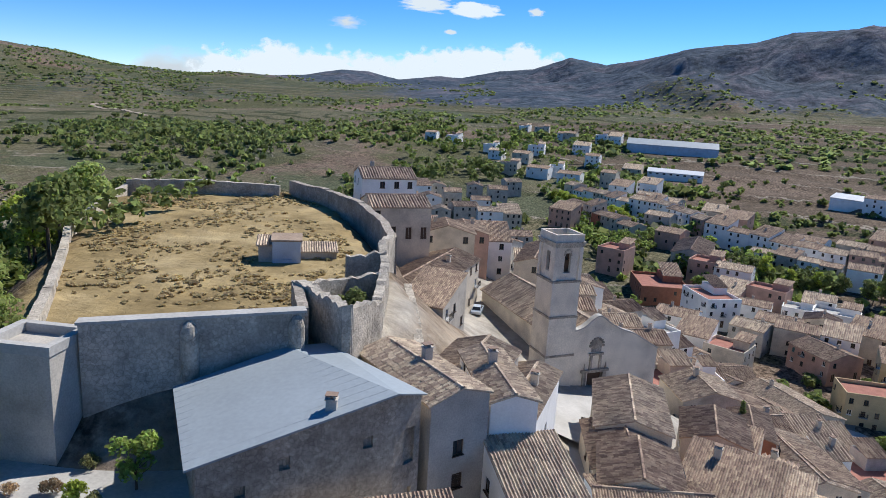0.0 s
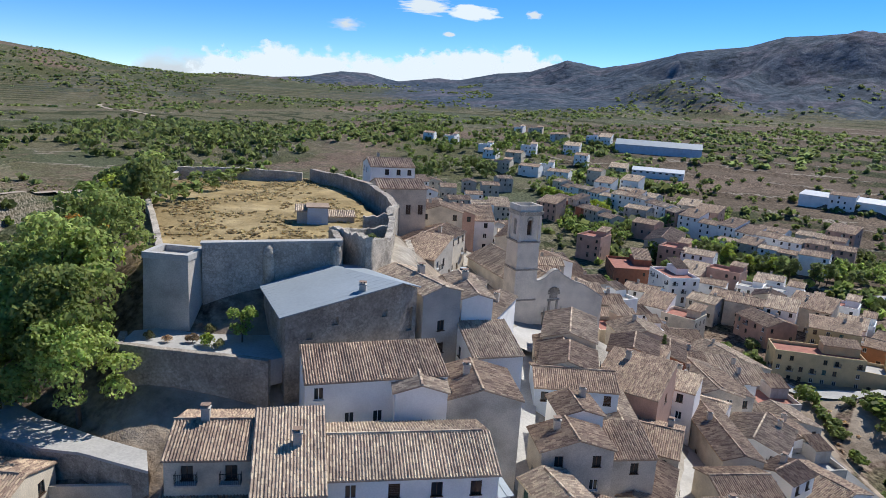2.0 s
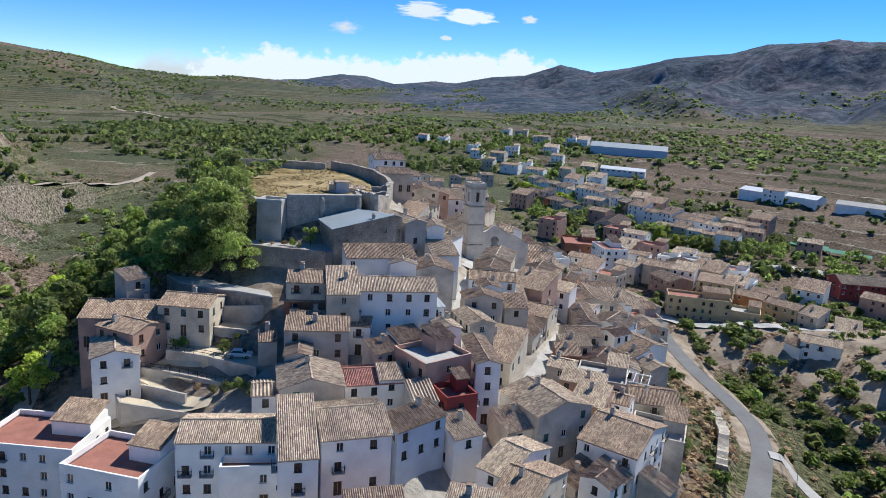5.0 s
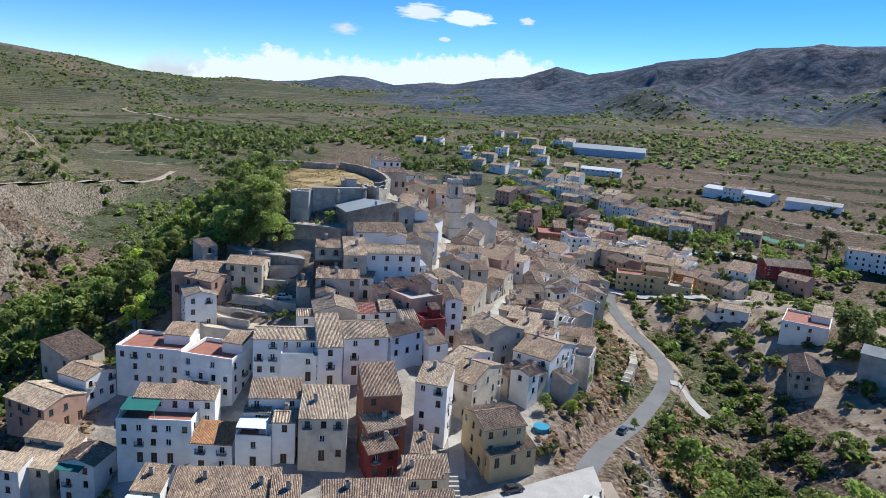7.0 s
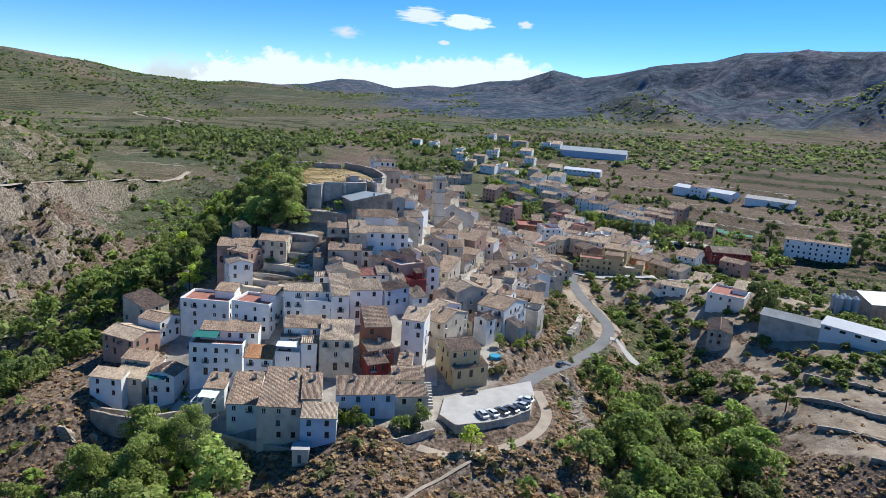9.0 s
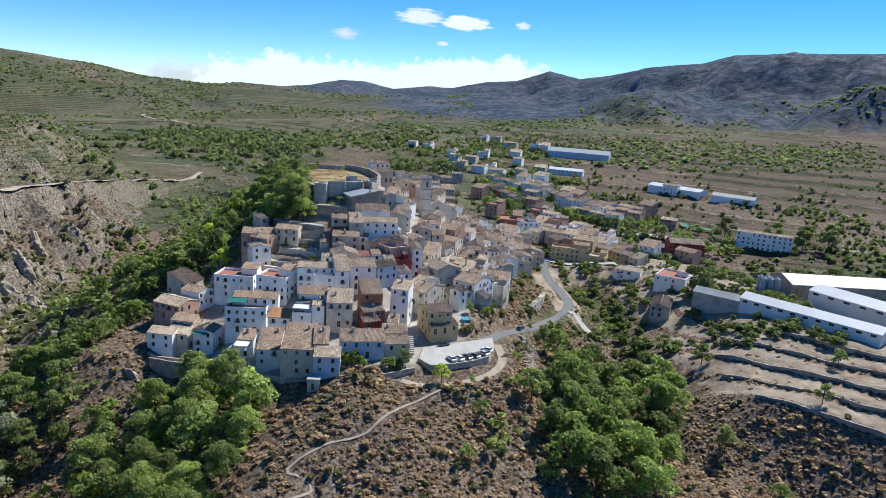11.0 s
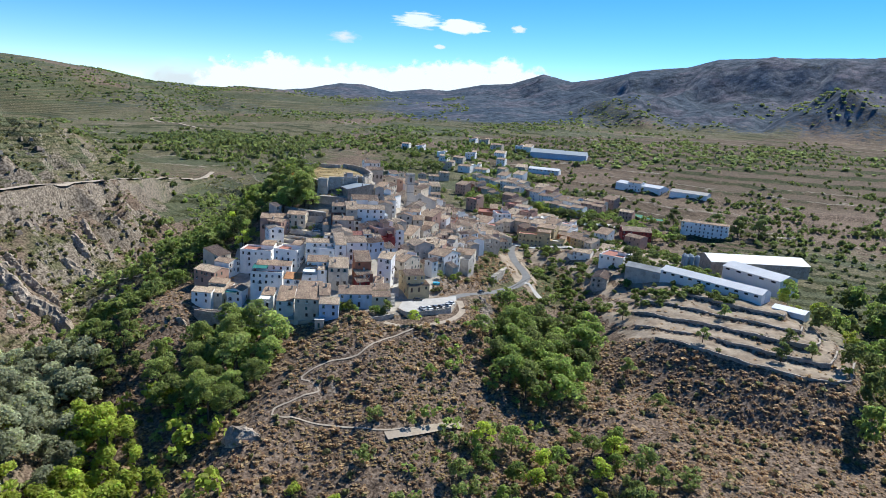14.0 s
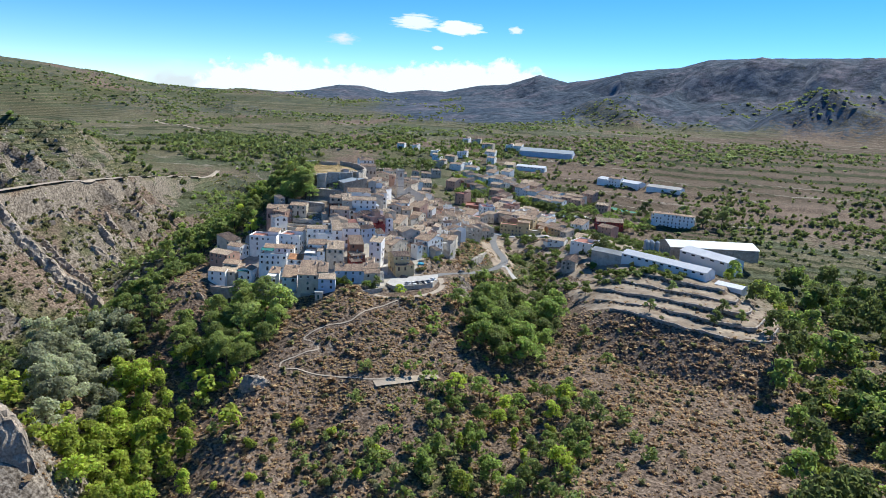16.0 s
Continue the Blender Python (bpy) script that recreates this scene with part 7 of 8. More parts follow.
TREE_WORDS = {"big_pine": "tall domed green pine tree", "pine": "domed green pine tree", "poplar": "upright bright green poplar tree", "round": "broad leafy green tree", "cypress": "slim dark cypress", "bush": "dense rounded green shrub"}
TREES = {}


def tree(kind, material, x, y, height, where, z=None, wide=1.0, tone="", variant=None):
    v = variant if variant is not None else RND.randrange(3)
    key = (kind, material.name, v)
    m = Matrix.Translation((x, y, hz(x, y) if z is None else z)) @ pose(0, 0, 0, 0, 0, RND.uniform(0, 360)) @ Matrix.Diagonal((height * wide, height * wide, height, 1))
    if key not in TREES:
        ob = new("tree" if kind != "bush" else "shrub")
        part("trunk", trunk_mesh(kind, v), None, ob)
        part("crown", quads_mesh("crown", crown_verts(kind, 40 + v, 3.0 if kind == "bush" else 1.6), material), None, ob)
        TREES[key] = ob
        ob.matrix_basis = m
    else:
        src = TREES[key]
        keep = src.matrix_basis.copy()
        src.matrix_basis = Matrix()
        ob = copy_thing(src, m)
        src.matrix_basis = keep
    return tagged(ob, f"{tone + ' ' if tone else ''}{TREE_WORDS[kind]} {where}", "shrub" if kind == "bush" else "tree", "trees and shrubs")


def clear(x, y, r=1.0):
    return all((x - a) ** 2 + (y - b) ** 2 > (c + r) ** 2 for a, b, c in PLACED)


def inside(x, y, poly):
    hit = False
    for (ax, ay), (bx, by) in zip(poly, poly[1:] + poly[:1]):
        if (ay > y) != (by > y) and x < ax + (y - ay) * (bx - ax) / (by - ay):
            hit = not hit
    return hit


def grove(poly, n, gap, seed, plant):
    """Trees at random inside an outline, none closer than the gap."""
    rnd, spots = random.Random(seed), []
    xs, ys = [p[0] for p in poly], [p[1] for p in poly]
    for _ in range(n * 30):
        x, y = rnd.uniform(min(xs), max(xs)), rnd.uniform(min(ys), max(ys))
        if len(spots) < n and inside(x, y, poly) and all((x - a) ** 2 + (y - b) ** 2 > gap * gap for a, b in spots):
            spots.append((x, y))
            plant(rnd, x, y)


GREY_WOOD = [(-132, -95), (-126, -62), (-100, -70), (-90, -96), (-80, -122), (-79, -140), (-90, -158), (-98, -140)]
BRIGHT_WOOD = [(-90, -97), (-58, -124), (-42, -147), (-33, -172), (-48, -186), (-64, -186), (-82, -158), (-79, -124)]
PINE_BANK = [(-74, -58), (-46, -54), (-24, -70), (-22, -84), (-30, -114), (-42, -120), (-58, -104), (-72, -86)]
grove(GREY_WOOD, 34, 7.0, 31, lambda r, x, y: tree("round", M_OLIVE, x, y, r.uniform(11, 16), "in the ravine", tone="grey-green", wide=1.1))
grove(BRIGHT_WOOD, 38, 6.4, 32, lambda r, x, y: tree(r.choice(["poplar", "round"]), M_BRIGHT, x, y, r.uniform(10, 16), "in the ravine", wide=1.2))
grove(PINE_BANK, 25, 7.0, 33, lambda r, x, y: tree(r.choice(["big_pine", "big_pine", "round"]), r.choice([M_PINE_SUN, M_PINE_SUN, M_PINE]), x, y, r.uniform(10, 16.5), "on the slope below the village", wide=r.uniform(0.9, 1.15)))
grove([(-138, -50), (-112, -62), (-92, -52), (-80, -76), (-92, -92), (-112, -70), (-130, -64)], 14, 7, 34, lambda r, x, y: tree("pine", M_PINE, x, y, r.uniform(8, 12), "on the ravine's bank"))
grove([(50, -110), (100, -100), (112, -140), (87, -181), (51, -164), (38, -148)], 44, 6.0, 35, lambda r, x, y: tree(r.choice(["round", "round", "pine", "poplar"]), r.choice([M_BRIGHT, M_GREEN, M_PINE, M_GREEN]), x, y, r.uniform(6, 11), "on the valley floor"))
grove([(-12, -140), (20, -140), (38, -152), (50, -168), (20, -178), (-30, -176)], 22, 6.0, 36, lambda r, x, y: tree("bush", r.choice([M_OLIVE, M_BRIGHT, M_PINE]), x, y, r.uniform(2.2, 4.5), "on the valley floor"))
for x, y in [(124, -83), (151, -50), (95, -83), (118, -59), (170, -24), (128, -8), (191, -63), (177, -66), (185, -55), (120, 12)]:
    tree("pine", M_PINE, x, y, RND.uniform(6, 9.5), "among the eastern terraces")
rs_ = random.Random(3)
grove([(66, -42), (74, -14), (92, 0), (106, -8), (113, -24), (104, -62), (90, -82), (75, -91), (64, -77)], 42, 6.0, 39, lambda r, x, y: tree("round", r.choice([M_GREEN, M_GREEN, M_GREEN, M_PINE]), x, y, r.uniform(10, 15.5), "in the wooded gully", wide=1.1))
for k in range(10):   # green wood in the gully
    s = 0.3 + 0.7 * rs_.random()
    x, y = 96 - 38 * s + rs_.uniform(-16, 16), 22 - 110 * s + rs_.uniform(-10, 10)
    tree("round", rs_.choice([M_GREEN, M_GREEN, M_PINE]), x, y, rs_.uniform(9, 14), "in the wooded gully")
CASTLE_WOOD = [(-62, 12), (-46, 30), (-37, 46), (-46, 78), (-58, 110), (-66, 150), (-84, 150), (-88, 100), (-84, 50), (-76, 10)]
grove(CASTLE_WOOD, 56, 6.2, 40, lambda r, x, y: clear(x, y, 2.5) and tree(r.choice(["round", "pine", "round"]), r.choice([M_PINE, M_PINE_SUN, M_GREEN, M_BRIGHT, M_PINE]), x, y, r.uniform(7, 13), "below the castle wall"))
tree("round", M_ORANGELEAF, -47, 62, 9, "below the castle wall", tone="orange")
for x, y, h_ in [(-37, 37, 15), (-34, 33.5, 12.5), (-40, 43, 17), (-43, 35, 14), (-46, 48, 15), (-49, 40, 14), (-38, 50, 13)]:
    tree("big_pine", M_PINE_SUN, x, y, h_, "at the castle's foot", wide=1.0)
tree("round", M_GREEN, -19.5, 40.5, 4.6, "on the castle terrace", z=42.6)
for bx_, by_, bh_, bm_ in ((-24.6, 39.6, 1.3, M_SCRUB), (-22.8, 38.8, 1.6, M_BRIGHT), (-21.4, 38.2, 1.2, M_SCRUBG), (-27.2, 39.2, 1.0, M_SCRUB), (-29.3, 39.8, 1.1, M_SCRUBG), (-23.6, 42.6, 1.2, M_SCRUBG)):
    tree("bush", bm_, bx_, by_, bh_, "on the castle terrace", z=43.0)
tree("bush", M_DARKLEAF, -8.6, 63, 3.0, "inside the ruined walls", z=48.5)
for x, y, h_ in [(-3, -60.5, 4.5), (1, -60, 5), (16, -57, 6), (28, -62, 6.5), (-12, -1, 4), (38, -10, 4.5), (44, -8, 4.5), (47, -4, 6), (52, 14, 5), (57, 24, 5), (-45, -40, 3.5), (2, 20, 3.5), (-30, 17, 3), (63, 4, 3)]:
    tree("round", rs_.choice([M_BRIGHT, M_DARKLEAF, M_PINE]), x, y, h_, "in a village garden")
for bx_, by_, bh_, bm_ in ((-40.6, 20.0, 3.0, M_GREEN), (-38.2, 19.0, 2.6, M_GREEN), (-29.9, 19.4, 1.8, M_PINE), (-28.4, 19.8, 1.5, M_DARKLEAF), (-21.7, 4.2, 2.6, M_DARKLEAF), (-23.4, 5.4, 2.4, M_PINE), (-18.9, 4.8, 3.0, M_OLIVE), (-28.5, 7.1, 1.6, M_SCRUBG), (-26.5, 6.6, 1.8, M_PINE), (-32.1, 9.2, 1.3, M_SCRUB), (-25.0, 7.8, 1.5, M_BRIGHT)):
    tree("bush", bm_, bx_, by_, bh_, "beside the village lanes")
tree("cypress", M_DARKLEAF, 43, 88, 8, "beside the church")
for x, y, h_ in [(149, 65, 15), (152, 60, 12)]:
    tree("pine", M_DARKLEAF, x, y, h_, "beside the sheds", tone="tall dark")
for x, y in [(250, 196), (262, 182), (268, 190), (276, 178), (283, 186), (222, 210)]:
    tree("pine", M_DARKLEAF, x, y, RND.uniform(14, 18), "beside the school", tone="tall dark")
for k in range(10):
    tree("round", M_BRIGHT, 214 + rs_.uniform(-3, 14), 0 + rs_.uniform(-22, 24), rs_.uniform(6, 9), "beside the sheds")
for k in range(16):   # gardens along the row of white houses
    s = k / 15
    tree(rs_.choice(["round", "round", "pine"]), rs_.choice([M_PINE, M_DARKLEAF, M_BRIGHT]), 112 + 36 * s + rs_.uniform(-4, 4), 254 - 36 * s + rs_.uniform(-5, 5), rs_.uniform(6, 10), "in gardens below the white houses")
for x, y in [(92, 298), (77, 277), (80, 282), (86, 292), (72, 270)]:
    tree("round", M_PINE, x, y, 8, "among the valley houses")
for k in range(16):   # avenue
    s = k / 15
    tree("round", M_BRIGHT, 62 + 26 * s, 384 - 56 * s, rs_.uniform(6, 8), "along the avenue")


# joined woods and scrub
TEMPL = {}


def thicket(name, spots, kind, material, quality, label):
    """Many small plants as one object; spots: x, y, height, width."""
    rs = np.random.RandomState(len(spots))
    if (kind, quality) not in TEMPL:
        TEMPL[kind, quality] = [crown_verts(kind, 90 + v, quality) for v in range(4)]
    spots = np.array(spots)
    Zs = H(spots[:, 0], spots[:, 1])
    out = []
    for (x, y, h_, w_), z in zip(spots, Zs):
        T = TEMPL[kind, quality][rs.randint(4)]
        a = rs.uniform(0, 6.28)
        c, s = math.cos(a), math.sin(a)
        Q = np.empty_like(T)
        Q[..., 0] = x + (T[..., 0] * c - T[..., 1] * s) * w_
        Q[..., 1] = y + (T[..., 0] * s + T[..., 1] * c) * w_
        Q[..., 2] = z - 0.12 * h_ + T[..., 2] * h_
        out.append(Q)
    return tagged(new(name, quads_mesh(name, np.concatenate(out), material)), label, "vegetation", kind="stuff")


def scatter(seed, n, box, keep, hlo, hhi, wide):
    r = np.random.RandomState(seed)
    x, y = r.uniform(box[0], box[2], n), r.uniform(box[1], box[3], n)
    k = keep(x, y) > r.uniform(0, 1, n)
    P_ = np.array(PLACED)
    x, y = x[k], y[k]
    ok = np.ones(len(x), bool)
    for a, b, c in P_:
        ok &= (x - a) ** 2 + (y - b) ** 2 > (c + 1.0) ** 2
    x, y = x[ok], y[ok]
    h_ = r.uniform(hlo, hhi, len(x))
    return np.stack([x, y, h_, h_ * r.uniform(0.8, 1.3, len(x)) * wide], 1)


def off_village(x, y):
    return (np.hypot((x + 2) / 64, (y - 25) / 88) > 1).astype(float) * (np.hypot((x - 34) / 16, (y + 44) / 16) > 1)


FOOTPATH = [(28, -66, 0), (16.7, -76, 0), (8.6, -87, 0), (0, -91.5, 0), (-8.2, -97.6, 0), (-9.3, -100.6, 0), (-2.6, -103.8, 0), (-15.9, -114, 0), (-12.8, -117, 0), (0, -116.3, 0), (22.4, -116.6, 0), (33.6, -112, 0)]


def off_roads(x, y):
    ok = np.ones(np.shape(x))
    for line, w_ in (([(43, -30, 0), (64, 8, 0), (80, 37, 0), (89, 66, 0), (85, 99, 0), (91, 140, 0)], 5), ([(198, -39, 0), (165, -41.5, 0), (144, -20, 0), (138, -8, 0)], 4),
                     ([(160, 33, 0), (196, -8, 0), (210, -21, 0)], 8), ([(-204, -60, 0), (-199, 112, 0), (-216, 290, 0), (-209, 366, 0), (-222, 440, 0)], 4), ([(16, -63, 0), (43, -54, 0), (48, -30, 0)], 3), (FOOTPATH, 1.6), ([(22, -118, 0), (38, -109, 0), (47, -103.5, 0)], 3.0)):
        ok *= along(x, y, line)[0] > w_
    ok *= 1 - ((x > 190) & (x < 265) & (y > 20) & (y < 100))
    return ok


def off_bench(x, y):
    q = bench_steps(x, y, along(x, y, EAST_BENCH)[0])
    return np.where((q < 5) & (q - np.floor(q) < 0.82), 0.05, np.where(q < 5, 0.5, 1.0))


near_dry = lambda x, y: off_village(x, y) * off_roads(x, y) * off_bench(x, y) * np.clip(0.7 + 1.0 * fbm(x, y, 22, 3, 21), 0, 1)
thicket("scrub", scatter(1, 42000, (-110, -190, 260, 20), near_dry, 0.2, 0.65, 2.0), "bush", M_SCRUB, 0.04, "dry brown scrub covering the slopes")
thicket("scrub", scatter(2, 4200, (-240, -190, 300, 60), near_dry, 0.6, 2.0, 1.15), "bush", M_SCRUBG, 0.09, "dull green scrub on the slopes")
straw_ = lambda x, y: off_village(x, y) * off_roads(x, y) * np.clip(0.55 + 1.6 * fbm(x, y, 16, 3, 61), 0, 1)
thicket("dry_grass", scatter(61, 7000, (-12, -130, 84, -36), straw_, 0.18, 0.5, 1.9), "bush", M_STRAW, 0.04, "pale straw grass tufts on the front slope")
hillside = lambda x, y: off_village(x, y) * np.clip(0.5 + 1.3 * fbm(x, y, 45, 3, 22), 0, 1) * (x < -95) * off_roads(x, y)
thicket("scrub", scatter(3, 9500, (-400, -160, -90, 400), hillside, 0.4, 1.7, 1.25), "bush", M_SCRUBG, 0.06, "green scrub on the rocky hillside")
thicket("scrub", scatter(25, 1700, (-300, -150, -100, 260), hillside, 1.1, 3.0, 1.1), "bush", M_SCRUBG, 0.1, "olive-green bushes on the rocky hillside")
thicket("scrub", scatter(26, 2200, (-60, -190, 200, -50), near_dry, 0.7, 1.7, 1.4), "bush", M_SCRUB, 0.06, "taller dry shrubs on the slopes")
thicket("scrub", scatter(27, 6500, (-170, -430, 300, -188), lambda x, y: np.clip(0.6 + 1.2 * fbm(x, y, 30, 3, 36), 0, 1), 0.5, 1.6, 1.8), "bush", M_SCRUB, 0.04, "dry scrub on the lower valley side")
ravine = lambda x, y: off_village(x, y) * sstep(36, 10, along(x, y, WEST_RAVINE)[0]) * 0.9
thicket("woodland", scatter(4, 2300, (-190, -260, 10, 330), ravine, 3, 7, 1.0), "round", M_PINE, 0.1, "green thicket of trees in the ravine")
flank = lambda x, y: off_village(x, y) * (x < -46) * (x > -100) * 0.75
thicket("woodland", scatter(14, 420, (-104, -15, -44, 140), flank, 2.5, 6, 1.1), "round", M_PINE, 0.14, "green trees on the flank below the castle")
in_poly = lambda poly: lambda x, y: np.array([float(inside(a, b, poly)) for a, b in zip(x, y)])
DEEP_WOOD = [(-84, 6), (-80, 60), (-86, 120), (-74, 160), (-100, 215), (-135, 215), (-122, 110), (-118, 40), (-126, -10), (-114, -50), (-92, -60), (-84, -30)]
thicket("woodland", scatter(41, 330, (-136, -60, -60, 215), in_poly(DEEP_WOOD), 6, 12, 0.95), "round", M_GREEN, 0.45, "deep green wood filling the ravine beside the village")
thicket("woodland", scatter(42, 240, (-136, -60, -60, 215), in_poly(DEEP_WOOD), 6, 12, 0.95), "pine", M_PINE, 0.45, "pines in the ravine beside the village")
thicket("woodland", scatter(43, 60, (-176, -132, -118, -78), in_poly([(-175, -80), (-150, -100), (-128, -92), (-120, -120), (-160, -130)]), 7, 12, 1.0), "pine", M_PINE, 0.45, "pines on the rocky western bank")
low_wood = lambda x, y: in_poly(PINE_BANK)(x, y) * np.clip(0.5 + 1.5 * fbm(x, y, 14, 2, 49), 0, 1)
thicket("woodland", scatter(44, 420, (-76, -122, -20, -52), low_wood, 1.5, 4.5, 1.1), "bush", M_GREEN, 0.3, "dark shrubs under the pines below the village")
gully = lambda x, y: off_village(x, y) * off_roads(x, y) * off_bench(x, y) * sstep(30, 8, along(x, y, EAST_GULLY)[0]) * 0.9
thicket("woodland", scatter(5, 900, (-20, -260, 130, 100), gully, 3, 8, 1.0), "round", M_GREEN, 0.15, "green thicket in the gully")
left_wood = lambda x, y: sstep(50, 25, np.hypot((x + 72) / 1.1, y + 138)) * 0.8
thicket("woodland", scatter(15, 200, (-130, -200, -10, -80), left_wood, 7, 13, 0.95), "round", M_BRIGHT, 0.35, "bright green trees filling the ravine mouth")
mid_wood = lambda x, y: np.clip(0.3 + 1.8 * fbm(x, y, 22, 3, 23), 0, 1) * sstep(62, 30, np.hypot((x - 62) / 1.3, (y + 150)))
thicket("woodland", scatter(6, 800, (-40, -215, 170, -90), mid_wood, 3.0, 8.0, 1.05), "round", M_PINE, 0.35, "green trees and shrubs on the valley floor")
bank = lambda x, y: np.clip(0.85 + 1.0 * fbm(x, y, 30, 3, 24), 0, 1) * sstep(-9, 9, x - 171 - 0.33 * (y + 140)) * off_bench(x, y) * off_roads(x, y)
thicket("woodland", scatter(24, 170, (125, -225, 340, 40), bank, 12, 20, 0.85), "pine", M_PINE, 0.8, "sunlit pines on the eastern bank")
thicket("woodland", scatter(7, 130, (125, -225, 340, 40), bank, 12, 19, 0.85), "pine", M_GREEN, 0.8, "pine wood on the eastern bank")
thicket("woodland", scatter(17, 300, (125, -225, 340, 40), bank, 4, 10, 1.0), "round", M_BRIGHT, 0.4, "lighter leafy trees on the eastern bank")
def on_risers(x, y):
    """Trees stand along the terrace edges, and only here and there between them."""
    f = H0(x, y) / lift_of(x, y)
    f = f - np.floor(f)
    return np.where(f > 0.64, 1.0, 0.12)


plain1 = lambda x, y: off_village(x, y) * off_roads(x, y) * off_bench(x, y) * np.clip(0.42 + 1.7 * fbm(x, y, 70, 4, 25), 0, 1) * on_risers(x, y)
thicket("orchard", scatter(8, 6500, (60, -20, 480, 420), plain1, 1.4, 3.8, 1.0), "bush", M_PINE, 0.06, "olive and almond trees among the terraces")
thicket("orchard", scatter(9, 7000, (100, 100, 700, 900), plain1, 1.6, 4.0, 1.0), "bush", M_PINE, 0.06, "grey-green olive trees in the fields")
thicket("woodland", scatter(10, 8000, (-420, 140, 160, 900), plain1, 2.2, 6.5, 1.0), "bush", M_DARKLEAF, 0.06, "trees and hedges on the plain behind the village")
thicket("woodland", scatter(11, 6000, (-420, 140, 160, 900), plain1, 1.6, 4.5, 1.0), "bush", M_GREEN, 0.06, "green trees on the plain")
far_ = lambda x, y: np.clip(0.15 + 1.8 * fbm(x, y, 220, 4, 26), 0, 1) * (np.abs(np.degrees(np.arctan2(x, y + 370))) < 42) * (np.hypot(x, y) < np.where(x < 100, 2300, 1500))
thicket("woodland", scatter(12, 36000, (-1700, 500, 1500, 2300), far_, 2.5, 5, 1.4), "bush", M_DARKLEAF, 0.04, "far scattered dark trees on the plain")
thicket("woodland", scatter(19, 40, (-25, 420, 50, 480), lambda x, y: x * 0 + 1, 8, 14, 1.0), "pine", M_DARKLEAF, 0.2, "dark pines behind the village")
pines_west = lambda x, y: sstep(1.1, 0.7, np.hypot((x + 235) / 130, (y - 640) / 130)) * np.clip(0.5 + 2.2 * fbm(x, y, 60, 3, 29), 0, 1)
thicket("woodland", scatter(18, 900, (-400, 480, -60, 800), pines_west, 7, 14, 1.1), "round", M_PINE, 0.06, "pine wood on the plain west of the village")


def boulders(seed, n, box, keep):
    """Broken limestone ribs and boulders along the strike of the rock."""
    r = np.random.RandomState(seed)
    x, y = r.uniform(box[0], box[2], n), r.uniform(box[1], box[3], n)
    k = keep(x, y) > r.uniform(0, 1, n)
    x, y = x[k], y[k]
    z = H(x, y)
    g = Geo()
    for a, b, c in zip(x, y, z):
        long_, wide_, tall_ = r.uniform(0.8, 3.4), r.uniform(0.7, 2.2), r.uniform(0.3, 1.3)
        yaw = math.radians(-47 + r.normal() * 14)
        cs, sn = math.cos(yaw), math.sin(yaw)
        n0 = len(g.v)
        for sx, sy, sz in ((-1, -1, -1), (1, -1, -1), (1, 1, -1), (-1, 1, -1), (-1, -1, 1), (1, -1, 1), (1, 1, 1), (-1, 1, 1)):
            t_ = 0.62 if sz > 0 else 1.1
            px, py = sx * long_ * t_ * r.uniform(0.6, 1.1), sy * wide_ * t_ * r.uniform(0.6, 1.1)
            g.v.append((a + px * cs - py * sn, b + px * sn + py * cs, c + (tall_ * r.uniform(0.1, 1.0) if sz > 0 else -2.0)))
        g.f += [tuple(n0 + i for i in q) for q in ((4, 5, 6, 7), (0, 1, 5, 4), (1, 2, 6, 5), (2, 3, 7, 6), (3, 0, 4, 7))]
        g.s += [0] * 5
    return tagged(new("rocks", g.mesh("rocks", [M_ROCK])), "grey-brown limestone ribs and boulders on the hillside", "rocks", kind="stuff")


M_SLAB = mat("pale_limestone_slab", (0.37, 0.305, 0.235), var=0.38, scale=0.22, stain=0.7, bump=0.5, detail_scale=7)


